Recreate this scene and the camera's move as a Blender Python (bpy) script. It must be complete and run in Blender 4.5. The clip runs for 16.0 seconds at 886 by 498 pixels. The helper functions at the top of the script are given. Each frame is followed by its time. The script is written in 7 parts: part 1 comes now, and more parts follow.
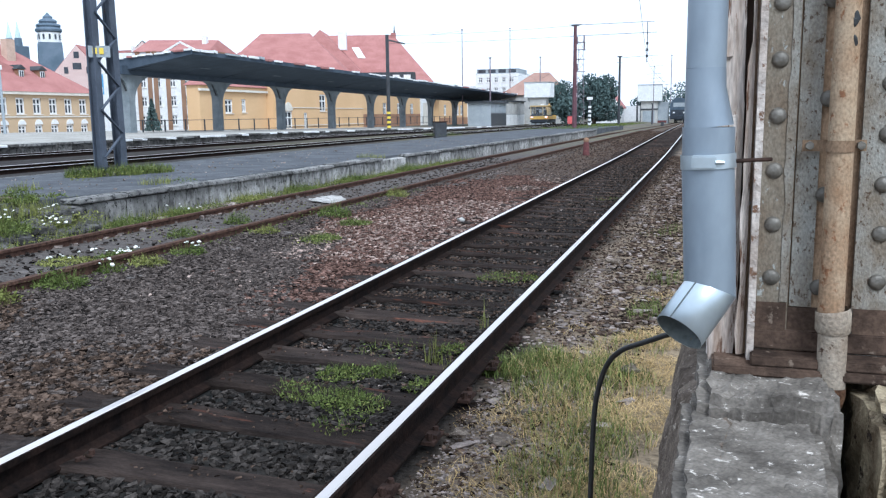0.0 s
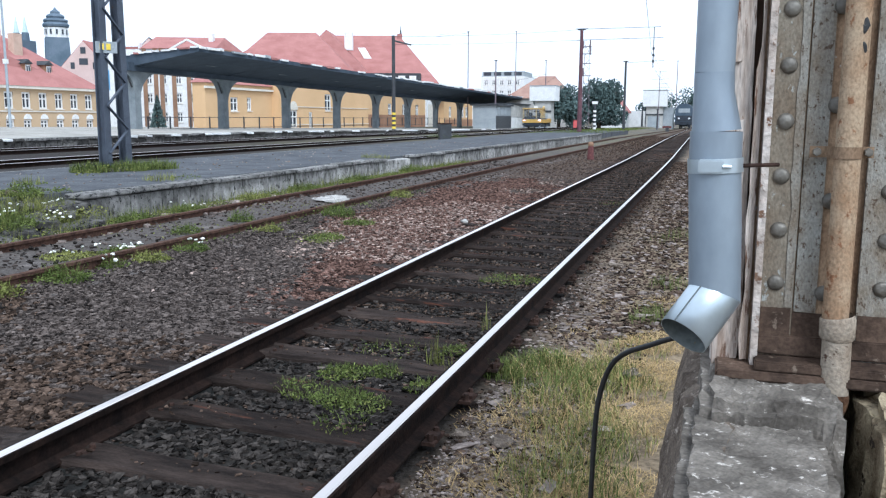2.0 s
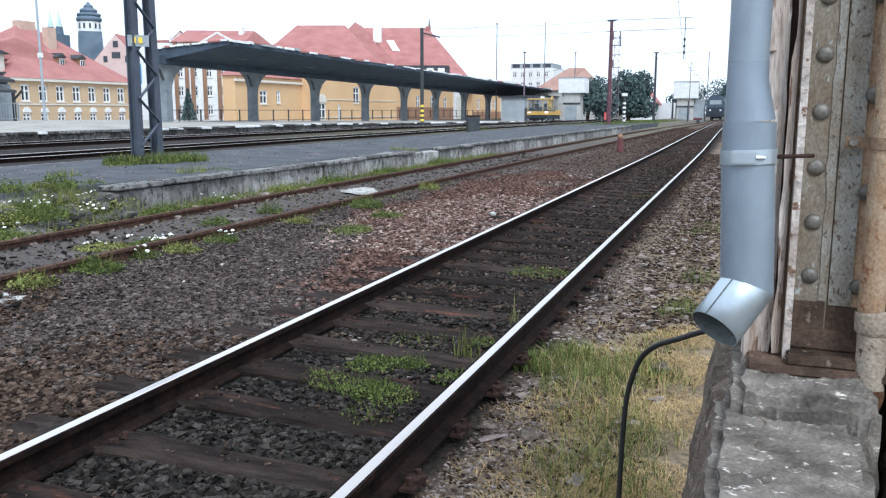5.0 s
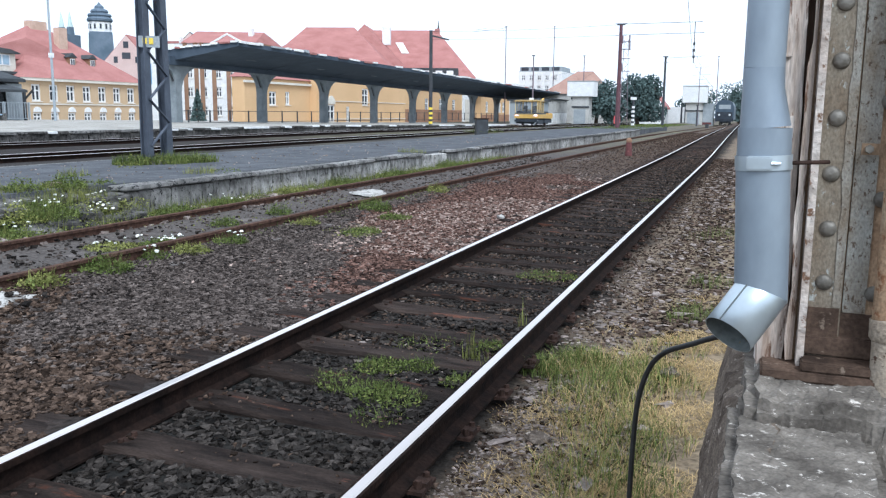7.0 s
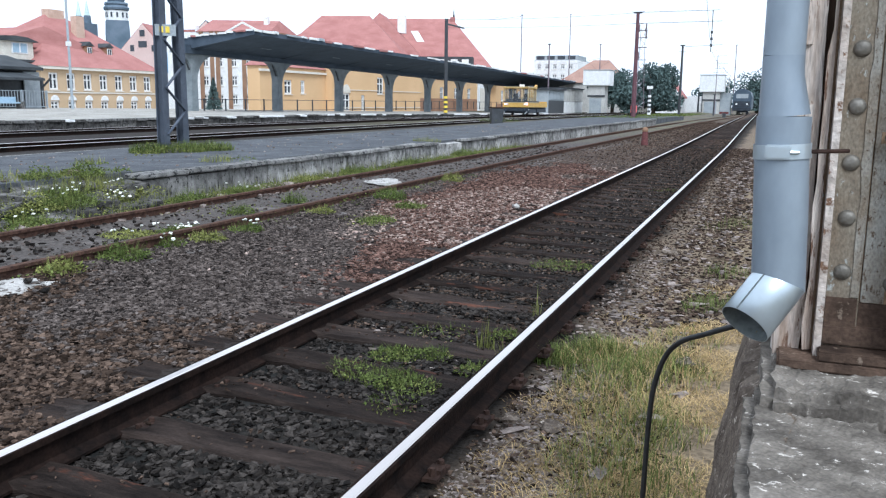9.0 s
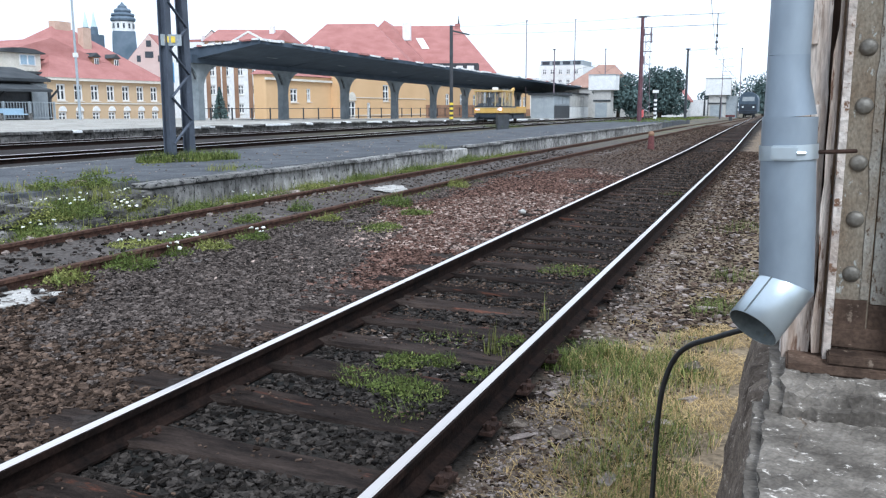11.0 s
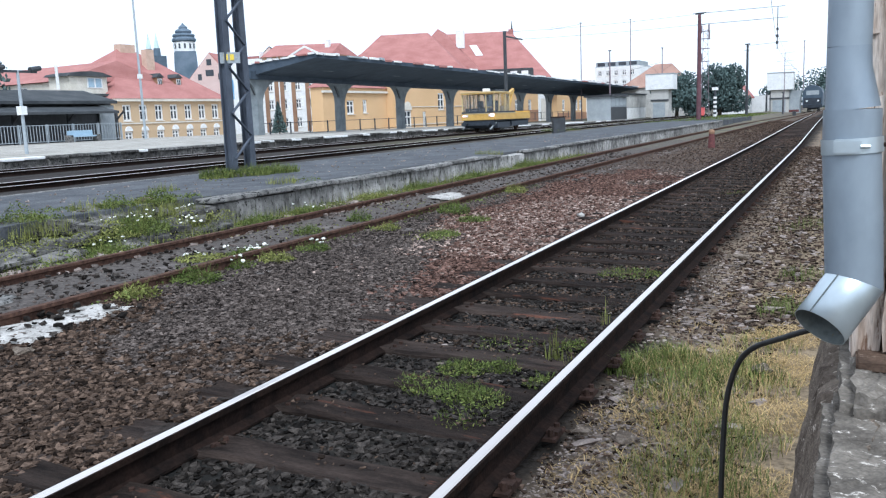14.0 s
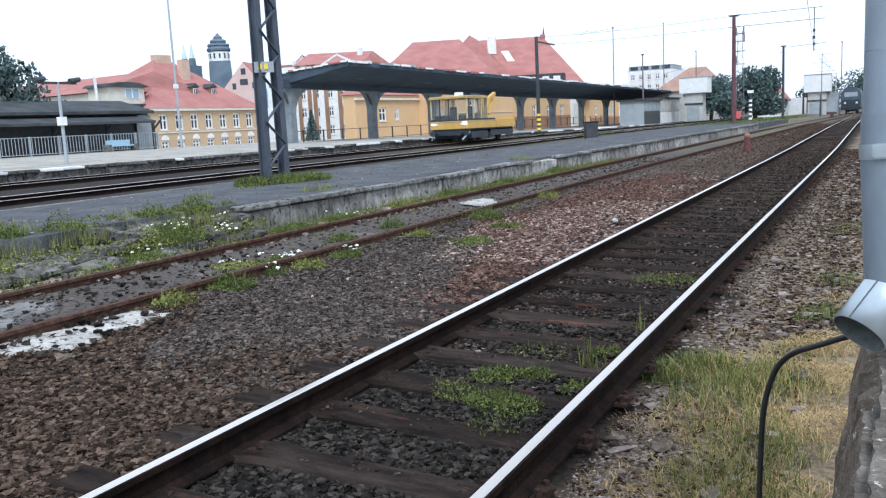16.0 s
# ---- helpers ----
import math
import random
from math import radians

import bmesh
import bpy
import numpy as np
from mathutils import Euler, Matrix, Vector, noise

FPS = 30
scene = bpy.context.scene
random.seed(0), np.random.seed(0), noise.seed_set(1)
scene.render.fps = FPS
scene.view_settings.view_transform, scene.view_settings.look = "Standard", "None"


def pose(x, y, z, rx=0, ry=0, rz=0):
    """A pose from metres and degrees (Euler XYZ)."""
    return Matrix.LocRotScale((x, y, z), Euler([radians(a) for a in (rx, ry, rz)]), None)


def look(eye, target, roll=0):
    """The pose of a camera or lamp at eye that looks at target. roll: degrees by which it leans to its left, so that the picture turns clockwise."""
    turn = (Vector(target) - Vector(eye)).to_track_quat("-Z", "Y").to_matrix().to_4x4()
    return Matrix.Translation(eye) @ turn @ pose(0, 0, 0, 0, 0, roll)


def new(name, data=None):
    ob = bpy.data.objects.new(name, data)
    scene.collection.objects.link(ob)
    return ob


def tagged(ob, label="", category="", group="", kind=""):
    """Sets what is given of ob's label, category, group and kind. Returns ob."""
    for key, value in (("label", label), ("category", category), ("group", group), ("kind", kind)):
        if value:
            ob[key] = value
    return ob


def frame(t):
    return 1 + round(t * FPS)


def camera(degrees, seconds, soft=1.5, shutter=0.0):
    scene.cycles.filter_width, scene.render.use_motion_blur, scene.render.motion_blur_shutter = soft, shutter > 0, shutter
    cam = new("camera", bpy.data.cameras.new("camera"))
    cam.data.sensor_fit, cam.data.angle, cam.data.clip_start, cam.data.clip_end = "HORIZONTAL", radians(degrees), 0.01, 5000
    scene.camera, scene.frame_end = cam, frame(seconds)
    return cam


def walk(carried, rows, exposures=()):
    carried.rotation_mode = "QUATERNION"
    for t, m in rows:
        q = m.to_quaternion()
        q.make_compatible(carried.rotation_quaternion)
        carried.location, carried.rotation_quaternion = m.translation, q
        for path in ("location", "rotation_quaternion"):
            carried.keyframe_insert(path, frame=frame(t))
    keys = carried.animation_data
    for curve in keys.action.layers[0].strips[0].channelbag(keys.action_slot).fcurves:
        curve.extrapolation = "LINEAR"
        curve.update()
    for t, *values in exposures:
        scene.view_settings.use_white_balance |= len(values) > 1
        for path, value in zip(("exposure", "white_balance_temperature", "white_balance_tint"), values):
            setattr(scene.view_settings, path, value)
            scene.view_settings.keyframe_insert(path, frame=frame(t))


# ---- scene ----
cam = camera(56.1, 16.0, soft=1.25)
PATH = [
    (0, (1.296, -0.027, 1.368), (0.699, 1.855, 1.053), -0.8),
    (0.5, (1.297, -0.02, 1.366), (0.699, 1.864, 1.06), -0.6),
    (1, (1.296, -0.028, 1.363), (0.719, 1.861, 1.05), -0.2),
    (1.5, (1.293, -0.021, 1.362), (0.7, 1.861, 1.032), 0.5),
    (2, (1.291, -0.032, 1.364), (0.688, 1.849, 1.053), 0.2),
    (2.5, (1.292, -0.027, 1.363), (0.677, 1.849, 1.044), 0.0),
    (3, (1.293, -0.032, 1.362), (0.664, 1.839, 1.045), 0.4),
    (3.5, (1.291, -0.031, 1.363), (0.642, 1.829, 1.017), 0.2),
    (6, (1.285, -0.03, 1.36), (0.613, 1.828, 1.047), 0.3),
    (6.5, (1.28, -0.047, 1.362), (0.603, 1.809, 1.05), 0.9),
    (7, (1.277, -0.035, 1.363), (0.595, 1.817, 1.04), 0.5),
    (7.5, (1.277, -0.039, 1.363), (0.6, 1.817, 1.049), 0.2),
    (8, (1.279, -0.022, 1.358), (0.557, 1.814, 1.026), -0.2),
    (8.5, (1.276, -0.035, 1.361), (0.556, 1.802, 1.036), 0.1),
    (8.7, (1.275, -0.04, 1.361), (0.562, 1.796, 1.013), 0.6),
    (10.8, (1.276, -0.041, 1.361), (0.556, 1.792, 1.014), 0.0),
    (11, (1.277, -0.023, 1.357), (0.547, 1.809, 1.023), -0.1),
    (11.5, (1.28, -0.02, 1.355), (0.53, 1.803, 1.015), -0.8),
    (12, (1.281, -0.022, 1.355), (0.524, 1.798, 1.021), -1.2),
    (12.5, (1.282, -0.022, 1.354), (0.472, 1.775, 1.012), -1.8),
    (13, (1.286, -0.02, 1.357), (0.47, 1.778, 1.037), -1.9),
    (13.5, (1.284, -0.031, 1.358), (0.45, 1.758, 1.036), -2.1),
    (14, (1.285, -0.023, 1.357), (0.424, 1.755, 1.042), -2.3),
    (14.5, (1.284, -0.032, 1.357), (0.402, 1.734, 1.039), -2.3),
    (15, (1.287, -0.028, 1.358), (0.379, 1.727, 1.046), -2.3),
    (15.5, (1.285, -0.024, 1.359), (0.367, 1.727, 1.051), -2.3),
    (16, (1.287, -0.034, 1.361), (0.356, 1.711, 1.064), -2.9),
]
walk(cam, [(t, look(e, a, r)) for t, e, a, r in PATH], [(0.0, 0.26, 5420, 6), (3.0, 0.25, 5540, 6), (13.0, 0.25, 5560, 6), (16.0, 0.15, 5560, 6)])

# ---- world, sun, exposure ----
world = bpy.data.worlds.new("sky")
scene.world = world
world.use_nodes = True
wn = world.node_tree
sky = wn.nodes.new("ShaderNodeTexSky")
sky.sky_type = "NISHITA"
sky.sun_disc = False
sky.sun_elevation, sky.sun_rotation = radians(49), radians(144)
sky.dust_density, sky.air_density = 4.0, 1.0
clouds = wn.nodes.new("ShaderNodeTexNoise")
clouds.inputs["Scale"].default_value, clouds.inputs["Detail"].default_value = 1.6, 4
cramp = wn.nodes.new("ShaderNodeValToRGB")
cramp.color_ramp.elements[0].color = (8.6, 8.9, 9.6, 1)
cramp.color_ramp.elements[1].color = (11.0, 11.1, 11.4, 1)
wn.links.new(clouds.outputs["Fac"], cramp.inputs["Fac"])
cmix = wn.nodes.new("ShaderNodeMixRGB")
cmix.inputs["Fac"].default_value = 0.9
wn.links.new(sky.outputs["Color"], cmix.inputs["Color1"])
wn.links.new(cramp.outputs["Color"], cmix.inputs["Color2"])
back = wn.nodes["Background"]
back.inputs["Strength"].default_value = 0.117
wn.links.new(cmix.outputs["Color"], back.inputs["Color"])
sun = new("sun", bpy.data.lights.new("sun", "SUN"))
sun.data.energy, sun.data.angle, sun.data.color = 2.35, radians(20), (1.0, 0.97, 0.93)
sun.matrix_world = look((0, 0, 60), (-30, 42, 0))

# ---- materials ----
MATS = {}


def mat(name, a, b, scale=6.0, rough=0.8, metal=0.0, bump=0.3, spots=None, spot_at=0.62, grain=60.0, island=0.0, vary=0.0, coords="Object", stretch=(1, 1, 1), dist=0.01, spot_scale=2.3, contrast=1.0):
    """Two colours mixed by a broad noise, darkened by a fine grain, with optional blotches of a third colour."""
    if name in MATS:
        return MATS[name]
    m = bpy.data.materials.new(name)
    m.use_nodes = True
    nt = m.node_tree
    N, L = nt.nodes, nt.links
    bsdf = N["Principled BSDF"]
    tc = N.new("ShaderNodeTexCoord")
    mp = N.new("ShaderNodeMapping")
    mp.inputs["Scale"].default_value = stretch
    L.new(tc.outputs[coords], mp.inputs["Vector"])
    info = N.new("ShaderNodeObjectInfo")
    off = N.new("ShaderNodeVectorMath")
    off.operation = "MULTIPLY_ADD"
    off.inputs[1].default_value = (31.0, 17.0, 23.0)
    L.new(info.outputs["Random"], off.inputs[0])
    L.new(mp.outputs["Vector"], off.inputs[2])
    n1 = N.new("ShaderNodeTexNoise")
    n1.inputs["Scale"].default_value, n1.inputs["Detail"].default_value, n1.inputs["Roughness"].default_value = scale, 5, 0.62
    n2 = N.new("ShaderNodeTexNoise")
    n2.inputs["Scale"].default_value, n2.inputs["Detail"].default_value = grain, 3
    for n in (n1, n2):
        L.new(off.outputs[0], n.inputs["Vector"])
    r1 = N.new("ShaderNodeValToRGB")
    r1.color_ramp.elements[0].position, r1.color_ramp.elements[1].position = 0.34, 0.66
    r1.color_ramp.elements[0].color, r1.color_ramp.elements[1].color = (*a, 1), (*b, 1)
    L.new(n1.outputs["Fac"], r1.inputs["Fac"])
    col = r1.outputs["Color"]
    if spots:
        n3 = N.new("ShaderNodeTexNoise")
        n3.inputs["Scale"].default_value, n3.inputs["Detail"].default_value, n3.inputs["Roughness"].default_value = scale * spot_scale, 6, 0.7
        L.new(off.outputs[0], n3.inputs["Vector"])
        r3 = N.new("ShaderNodeValToRGB")
        r3.color_ramp.elements[0].position, r3.color_ramp.elements[1].position = spot_at - 0.02, spot_at + 0.03
        L.new(n3.outputs["Fac"], r3.inputs["Fac"])
        mx = N.new("ShaderNodeMixRGB")
        mx.inputs["Color2"].default_value = (*spots, 1)
        L.new(r3.outputs["Color"], mx.inputs["Fac"])
        L.new(col, mx.inputs["Color1"])
        col = mx.outputs["Color"]
    g = N.new("ShaderNodeMapRange")
    g.inputs["From Min"].default_value, g.inputs["From Max"].default_value = 0.3, 0.7
    g.inputs["To Min"].default_value, g.inputs["To Max"].default_value = 1 - 0.26 * contrast, 1 + 0.22 * contrast
    L.new(n2.outputs["Fac"], g.inputs["Value"])
    mul = N.new("ShaderNodeVectorMath")
    mul.operation = "SCALE"
    L.new(col, mul.inputs[0])
    L.new(g.outputs["Result"], mul.inputs["Scale"])
    col = mul.outputs["Vector"]
    for amount, node, socket in ((island, "ShaderNodeNewGeometry", "Random Per Island"), (vary, "ShaderNodeObjectInfo", "Random")):
        if amount:
            src = N.new(node)
            mr = N.new("ShaderNodeMapRange")
            mr.inputs["To Min"].default_value, mr.inputs["To Max"].default_value = 1 - amount, 1 + amount
            L.new(src.outputs[socket], mr.inputs["Value"])
            m2 = N.new("ShaderNodeVectorMath")
            m2.operation = "SCALE"
            L.new(col, m2.inputs[0])
            L.new(mr.outputs["Result"], m2.inputs["Scale"])
            col = m2.outputs["Vector"]
    L.new(col, bsdf.inputs["Base Color"])
    rr = N.new("ShaderNodeMapRange")
    rr.inputs["To Min"].default_value, rr.inputs["To Max"].default_value = max(0.03, rough - 0.12), min(1, rough + 0.12)
    L.new(n1.outputs["Fac"], rr.inputs["Value"])
    L.new(rr.outputs["Result"], bsdf.inputs["Roughness"])
    bsdf.inputs["Metallic"].default_value = metal
    if rough > 0.65:
        bsdf.inputs["Specular IOR Level"].default_value = 0.04
    if bump:
        bp = N.new("ShaderNodeBump")
        bp.inputs["Strength"].default_value, bp.inputs["Distance"].default_value = bump, dist
        ad = N.new("ShaderNodeMath")
        L.new(n1.outputs["Fac"], ad.inputs[0])
        L.new(n2.outputs["Fac"], ad.inputs[1])
        L.new(ad.outputs[0], bp.inputs["Height"])
        L.new(bp.outputs["Normal"], bsdf.inputs["Normal"])
    MATS[name] = m
    return m


def glow(name, colour, strength):
    m = bpy.data.materials.new(name)
    m.use_nodes = True
    b = m.node_tree.nodes["Principled BSDF"]
    b.inputs["Base Color"].default_value = (*colour, 1)
    b.inputs["Emission Color"].default_value = (*colour, 1)
    b.inputs["Emission Strength"].default_value = strength
    return m


POLISHED = mat("polished_steel", (0.76, 0.69, 0.64), (0.88, 0.81, 0.76), 3, 0.3, 1.0, 0.0, grain=2, stretch=(1, 0.05, 1))
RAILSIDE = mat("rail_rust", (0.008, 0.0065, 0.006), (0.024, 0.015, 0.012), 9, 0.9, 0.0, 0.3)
OLDRAIL = mat("old_rail_rust", (0.05, 0.03, 0.024), (0.13, 0.075, 0.055), 14, 0.85, 0.1, 0.3)
SLEEPER = mat("tarred_timber", (0.015, 0.0118, 0.0105), (0.052, 0.039, 0.033), 5, 0.85, 0, 0.7, spots=(0.1, 0.046, 0.032), spot_at=0.62, stretch=(0.6, 3, 3), vary=0.4, spot_scale=0.6)
OLDSLEEPER = mat("grey_timber", (0.08, 0.07, 0.065), (0.17, 0.15, 0.14), 5, 0.9, 0, 0.6, stretch=(0.5, 5, 5), vary=0.3)
IRON = mat("rusty_iron", (0.03, 0.021, 0.018), (0.07, 0.042, 0.033), 14, 0.8, 0.2, 0.4)
ASPHALT = mat("worn_asphalt", (0.07, 0.073, 0.08), (0.12, 0.124, 0.133), 1.3, 0.92, 0, 0.6, spots=(0.15, 0.15, 0.15), spot_at=0.63, grain=30, spot_scale=3.0)
CONCRETE = mat("grey_concrete", (0.13, 0.125, 0.12), (0.31, 0.3, 0.285), 4.5, 0.9, 0, 0.6, spots=(0.045, 0.045, 0.045), spot_at=0.55, vary=0.3)
PAVING = mat("platform_paving", (0.28, 0.265, 0.235), (0.44, 0.415, 0.375), 0.5, 0.9, 0, 0.3, spots=(0.2, 0.19, 0.175), spot_at=0.6)
DARKSTEEL = mat("dark_grey_steel", (0.035, 0.038, 0.043), (0.06, 0.065, 0.073), 4, 0.6, 0.2, 0.2)
CANOPYGREY = mat("canopy_grey_paint", (0.052, 0.068, 0.09), (0.082, 0.102, 0.13), 0.8, 0.7, 0, 0.2)
CANOPYLIGHT = mat("canopy_column_paint", (0.17, 0.195, 0.21), (0.27, 0.295, 0.31), 1.2, 0.7, 0, 0.2)
HUTWALL = mat("dull_hut_render", (0.42, 0.41, 0.39), (0.54, 0.53, 0.5), 1.2, 0.85, 0, 0.1)
WHITE = mat("white_paint", (0.7, 0.7, 0.69), (0.82, 0.82, 0.81), 2, 0.6, 0, 0.1)
CREAM = mat("pale_render", (0.62, 0.58, 0.5), (0.72, 0.68, 0.6), 1, 0.85, 0, 0.1)
YELLOW = mat("ochre_render", (0.5, 0.37, 0.235), (0.55, 0.41, 0.27), 0.25, 0.85, 0, 0.05, grain=40, contrast=0.5)
ORANGE = mat("orange_render", (0.6, 0.4, 0.22), (0.66, 0.45, 0.255), 0.2, 0.85, 0, 0.05, grain=40, contrast=0.5)
PINK = mat("pink_render", (0.6, 0.44, 0.4), (0.66, 0.5, 0.46), 0.4, 0.85, 0, 0.1)
DADO = mat("brown_dado", (0.3, 0.17, 0.11), (0.38, 0.23, 0.15), 0.5, 0.85, 0, 0.1)
BROWN = mat("brown_render", (0.25, 0.15, 0.1), (0.32, 0.2, 0.13), 0.5, 0.85, 0, 0.1)
BRICKPALE = mat("chimney_brick", (0.5, 0.36, 0.28), (0.6, 0.45, 0.36), 1.5, 0.85, 0, 0.2)
ROOF = mat("red_clay_tiles", (0.34, 0.155, 0.14), (0.43, 0.21, 0.19), 0.4, 0.8, 0, 0.5, grain=14, dist=0.05, stretch=(1, 1, 2.5))
SLATE = mat("dark_roof_felt", (0.05, 0.055, 0.06), (0.09, 0.095, 0.1), 0.6, 0.8, 0, 0.3)
PALEGREEN = mat("pale_verdigris", (0.5, 0.62, 0.6), (0.6, 0.7, 0.68), 0.5, 0.7, 0, 0.1)
VERDIGRIS = mat("tower_copper", (0.11, 0.15, 0.19), (0.17, 0.21, 0.26), 0.3, 0.7, 0.1, 0.2)
GLASS = mat("window_glass", (0.03, 0.035, 0.045), (0.06, 0.07, 0.085), 0.3, 0.12, 0, 0)
GALV = mat("zinc_sheet", (0.22, 0.262, 0.31), (0.275, 0.318, 0.365), 7, 0.42, 0.3, 0.01, grain=40, contrast=0.22, stretch=(1, 1, 0.5))
SPOUTZINC = mat("new_zinc", (0.46, 0.52, 0.56), (0.55, 0.61, 0.65), 5, 0.36, 0.65, 0.01, grain=25, contrast=0.3)
PEELING = mat("peeling_grey_paint", (0.165, 0.125, 0.088), (0.26, 0.235, 0.19), 8, 0.75, 0.0, 0.5, spots=(0.36, 0.375, 0.355), spot_at=0.615, grain=200, stretch=(1.2, 1, 0.7), dist=0.002, spot_scale=6.0)
PITTED = mat("pitted_pale_paint", (0.2, 0.165, 0.125), (0.335, 0.33, 0.3), 9, 0.75, 0.0, 0.6, spots=(0.1, 0.07, 0.05), spot_at=0.585, grain=180, stretch=(1.3, 1, 0.8), dist=0.003, spot_scale=9.0)
BOARD = mat("flaking_pale_board", (0.36, 0.27, 0.21), (0.66, 0.6, 0.55), 12, 0.85, 0.0, 0.8, spots=(0.16, 0.095, 0.065), spot_at=0.58, grain=120, stretch=(2.2, 2.2, 0.25), dist=0.004, spot_scale=2.6)
# brown-black that carries the shade of the gap beside the board
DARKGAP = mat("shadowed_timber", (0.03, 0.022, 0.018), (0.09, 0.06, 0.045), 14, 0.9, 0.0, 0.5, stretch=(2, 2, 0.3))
BROWNPAINT = mat("rust_stained_paint", (0.16, 0.1, 0.062), (0.29, 0.205, 0.135), 7, 0.75, 0.0, 0.5, spots=(0.36, 0.365, 0.345), spot_at=0.66, grain=200, stretch=(1.2, 1, 0.7), dist=0.002, spot_scale=5.0)
RUSTPIPE = mat("rusty_pipe_paint", (0.27, 0.165, 0.095), (0.46, 0.37, 0.26), 6, 0.7, 0.0, 0.45, spots=(0.22, 0.11, 0.06), spot_at=0.6, grain=190, stretch=(1.0, 1.0, 0.8), dist=0.002, spot_scale=7.0)
PALEPIPE = mat("flaking_beige_pipe", (0.25, 0.195, 0.145), (0.37, 0.32, 0.255), 12, 0.8, 0.0, 0.8, spots=(0.09, 0.055, 0.04), spot_at=0.62, grain=150, dist=0.003, spot_scale=3.0)
RUSTEND = mat("crusted_rust", (0.07, 0.038, 0.024), (0.21, 0.12, 0.07), 30, 0.9, 0.0, 1.0, grain=170, dist=0.003)
# zinc darkened for the shade inside the outlet, with brown stains; also the seam
DARKZINC = mat("dull_zinc_inside", (0.1, 0.115, 0.12), (0.17, 0.185, 0.18), 9, 0.7, 0.0, 0.1, spots=(0.2, 0.15, 0.08), spot_at=0.62)
RIVET = mat("rivet_iron", (0.1, 0.088, 0.072), (0.19, 0.175, 0.15), 18, 0.5, 0.3, 0.3)
PALEFLAKE = mat("flaked_pale_paint", (0.42, 0.35, 0.3), (0.66, 0.6, 0.55), 14, 0.8, 0, 0.6, spots=(0.2, 0.12, 0.08), spot_at=0.58)
PLINTH = mat("weathered_plinth", (0.082, 0.072, 0.062), (0.225, 0.2, 0.172), 9, 0.92, 0, 0.6, spots=(0.62, 0.57, 0.51), spot_at=0.625, grain=150, dist=0.003, spot_scale=4.0, stretch=(0.9, 1.15, 1.0))
PLINTHDARK = mat("damp_plinth", (0.075, 0.058, 0.046), (0.22, 0.18, 0.145), 11, 0.92, 0, 0.8, spots=(0.42, 0.36, 0.3), spot_at=0.61, grain=140, dist=0.008, spot_scale=3.6)
PLINTHWARM = mat("yellowed_plinth", (0.13, 0.095, 0.06), (0.46, 0.385, 0.26), 9, 0.92, 0, 0.9, spots=(0.05, 0.04, 0.032), spot_at=0.6, grain=140, dist=0.008, spot_scale=2.2)
GRIME = mat("grimy_iron", (0.04, 0.028, 0.022), (0.13, 0.088, 0.065), 10, 0.85, 0.0, 0.6, spots=(0.2, 0.155, 0.12), spot_at=0.64, grain=120, dist=0.003)
RUBBER = mat("black_rubber", (0.012, 0.012, 0.012), (0.022, 0.022, 0.022), 10, 0.55, 0, 0.1)
STONEDARK = mat("dark_ballast", (0.038, 0.03, 0.0265), (0.118, 0.097, 0.086), 18, 0.85, 0, 0.6, island=0.85, grain=80)
STONERED = mat("rust_ballast", (0.053, 0.031, 0.025), (0.16, 0.096, 0.076), 18, 0.85, 0, 0.6, island=0.85, grain=80)
STONEPINK = mat("pinkish_pale_ballast", (0.17, 0.12, 0.1), (0.36, 0.28, 0.24), 12, 0.85, 0, 0.5, island=0.6, grain=80)
STONEBROWN = mat("brown_ballast", (0.03, 0.021, 0.0165), (0.108, 0.075, 0.056), 18, 0.85, 0, 0.6, island=0.88, grain=80)
STONEPALE = mat("pale_ballast", (0.14, 0.115, 0.1), (0.3, 0.25, 0.225), 12, 0.85, 0, 0.5, island=0.5, grain=80)
STONEBLACK = mat("oily_ballast", (0.013, 0.011, 0.01), (0.05, 0.043, 0.038), 25, 0.8, 0, 0.5, island=0.85, grain=80)
LIME = mat("white_lime", (0.3, 0.285, 0.265), (0.52, 0.495, 0.465), 5, 0.9, 0, 0.5, spots=(0.09, 0.078, 0.07), spot_at=0.57)
GRASS = mat("green_grass", (0.06, 0.085, 0.022), (0.16, 0.19, 0.06), 3, 0.7, 0, 0, island=0.5)
WEEDYELLOW = mat("yellow_green_weeds", (0.115, 0.13, 0.036), (0.26, 0.265, 0.09), 3, 0.75, 0, 0, island=0.45)
DRYGRASS = mat("dry_grass", (0.29, 0.2, 0.088), (0.56, 0.41, 0.21), 2, 0.8, 0, 0, island=0.4)
LEAF = mat("tree_leaves", (0.075, 0.108, 0.105), (0.115, 0.158, 0.15), 0.5, 0.9, 0, 0, island=0.25)
BARK = mat("tree_bark", (0.06, 0.05, 0.04), (0.11, 0.09, 0.07), 6, 0.9, 0, 0.5)
PETAL = mat("white_petals", (0.75, 0.75, 0.68), (0.82, 0.82, 0.76), 9, 0.7, 0, 0)
SLAB = mat("dirty_slab", (0.05, 0.048, 0.045), (0.18, 0.17, 0.16), 6, 0.9, 0, 0.8, spots=(0.025, 0.025, 0.023), spot_at=0.56, vary=0.4)
WALLSTAIN = mat("stained_platform_wall", (0.13, 0.125, 0.117), (0.42, 0.405, 0.385), 5, 0.9, 0, 0.6, spots=(0.045, 0.044, 0.042), spot_at=0.58, vary=0.35, stretch=(1, 1.2, 0.75))
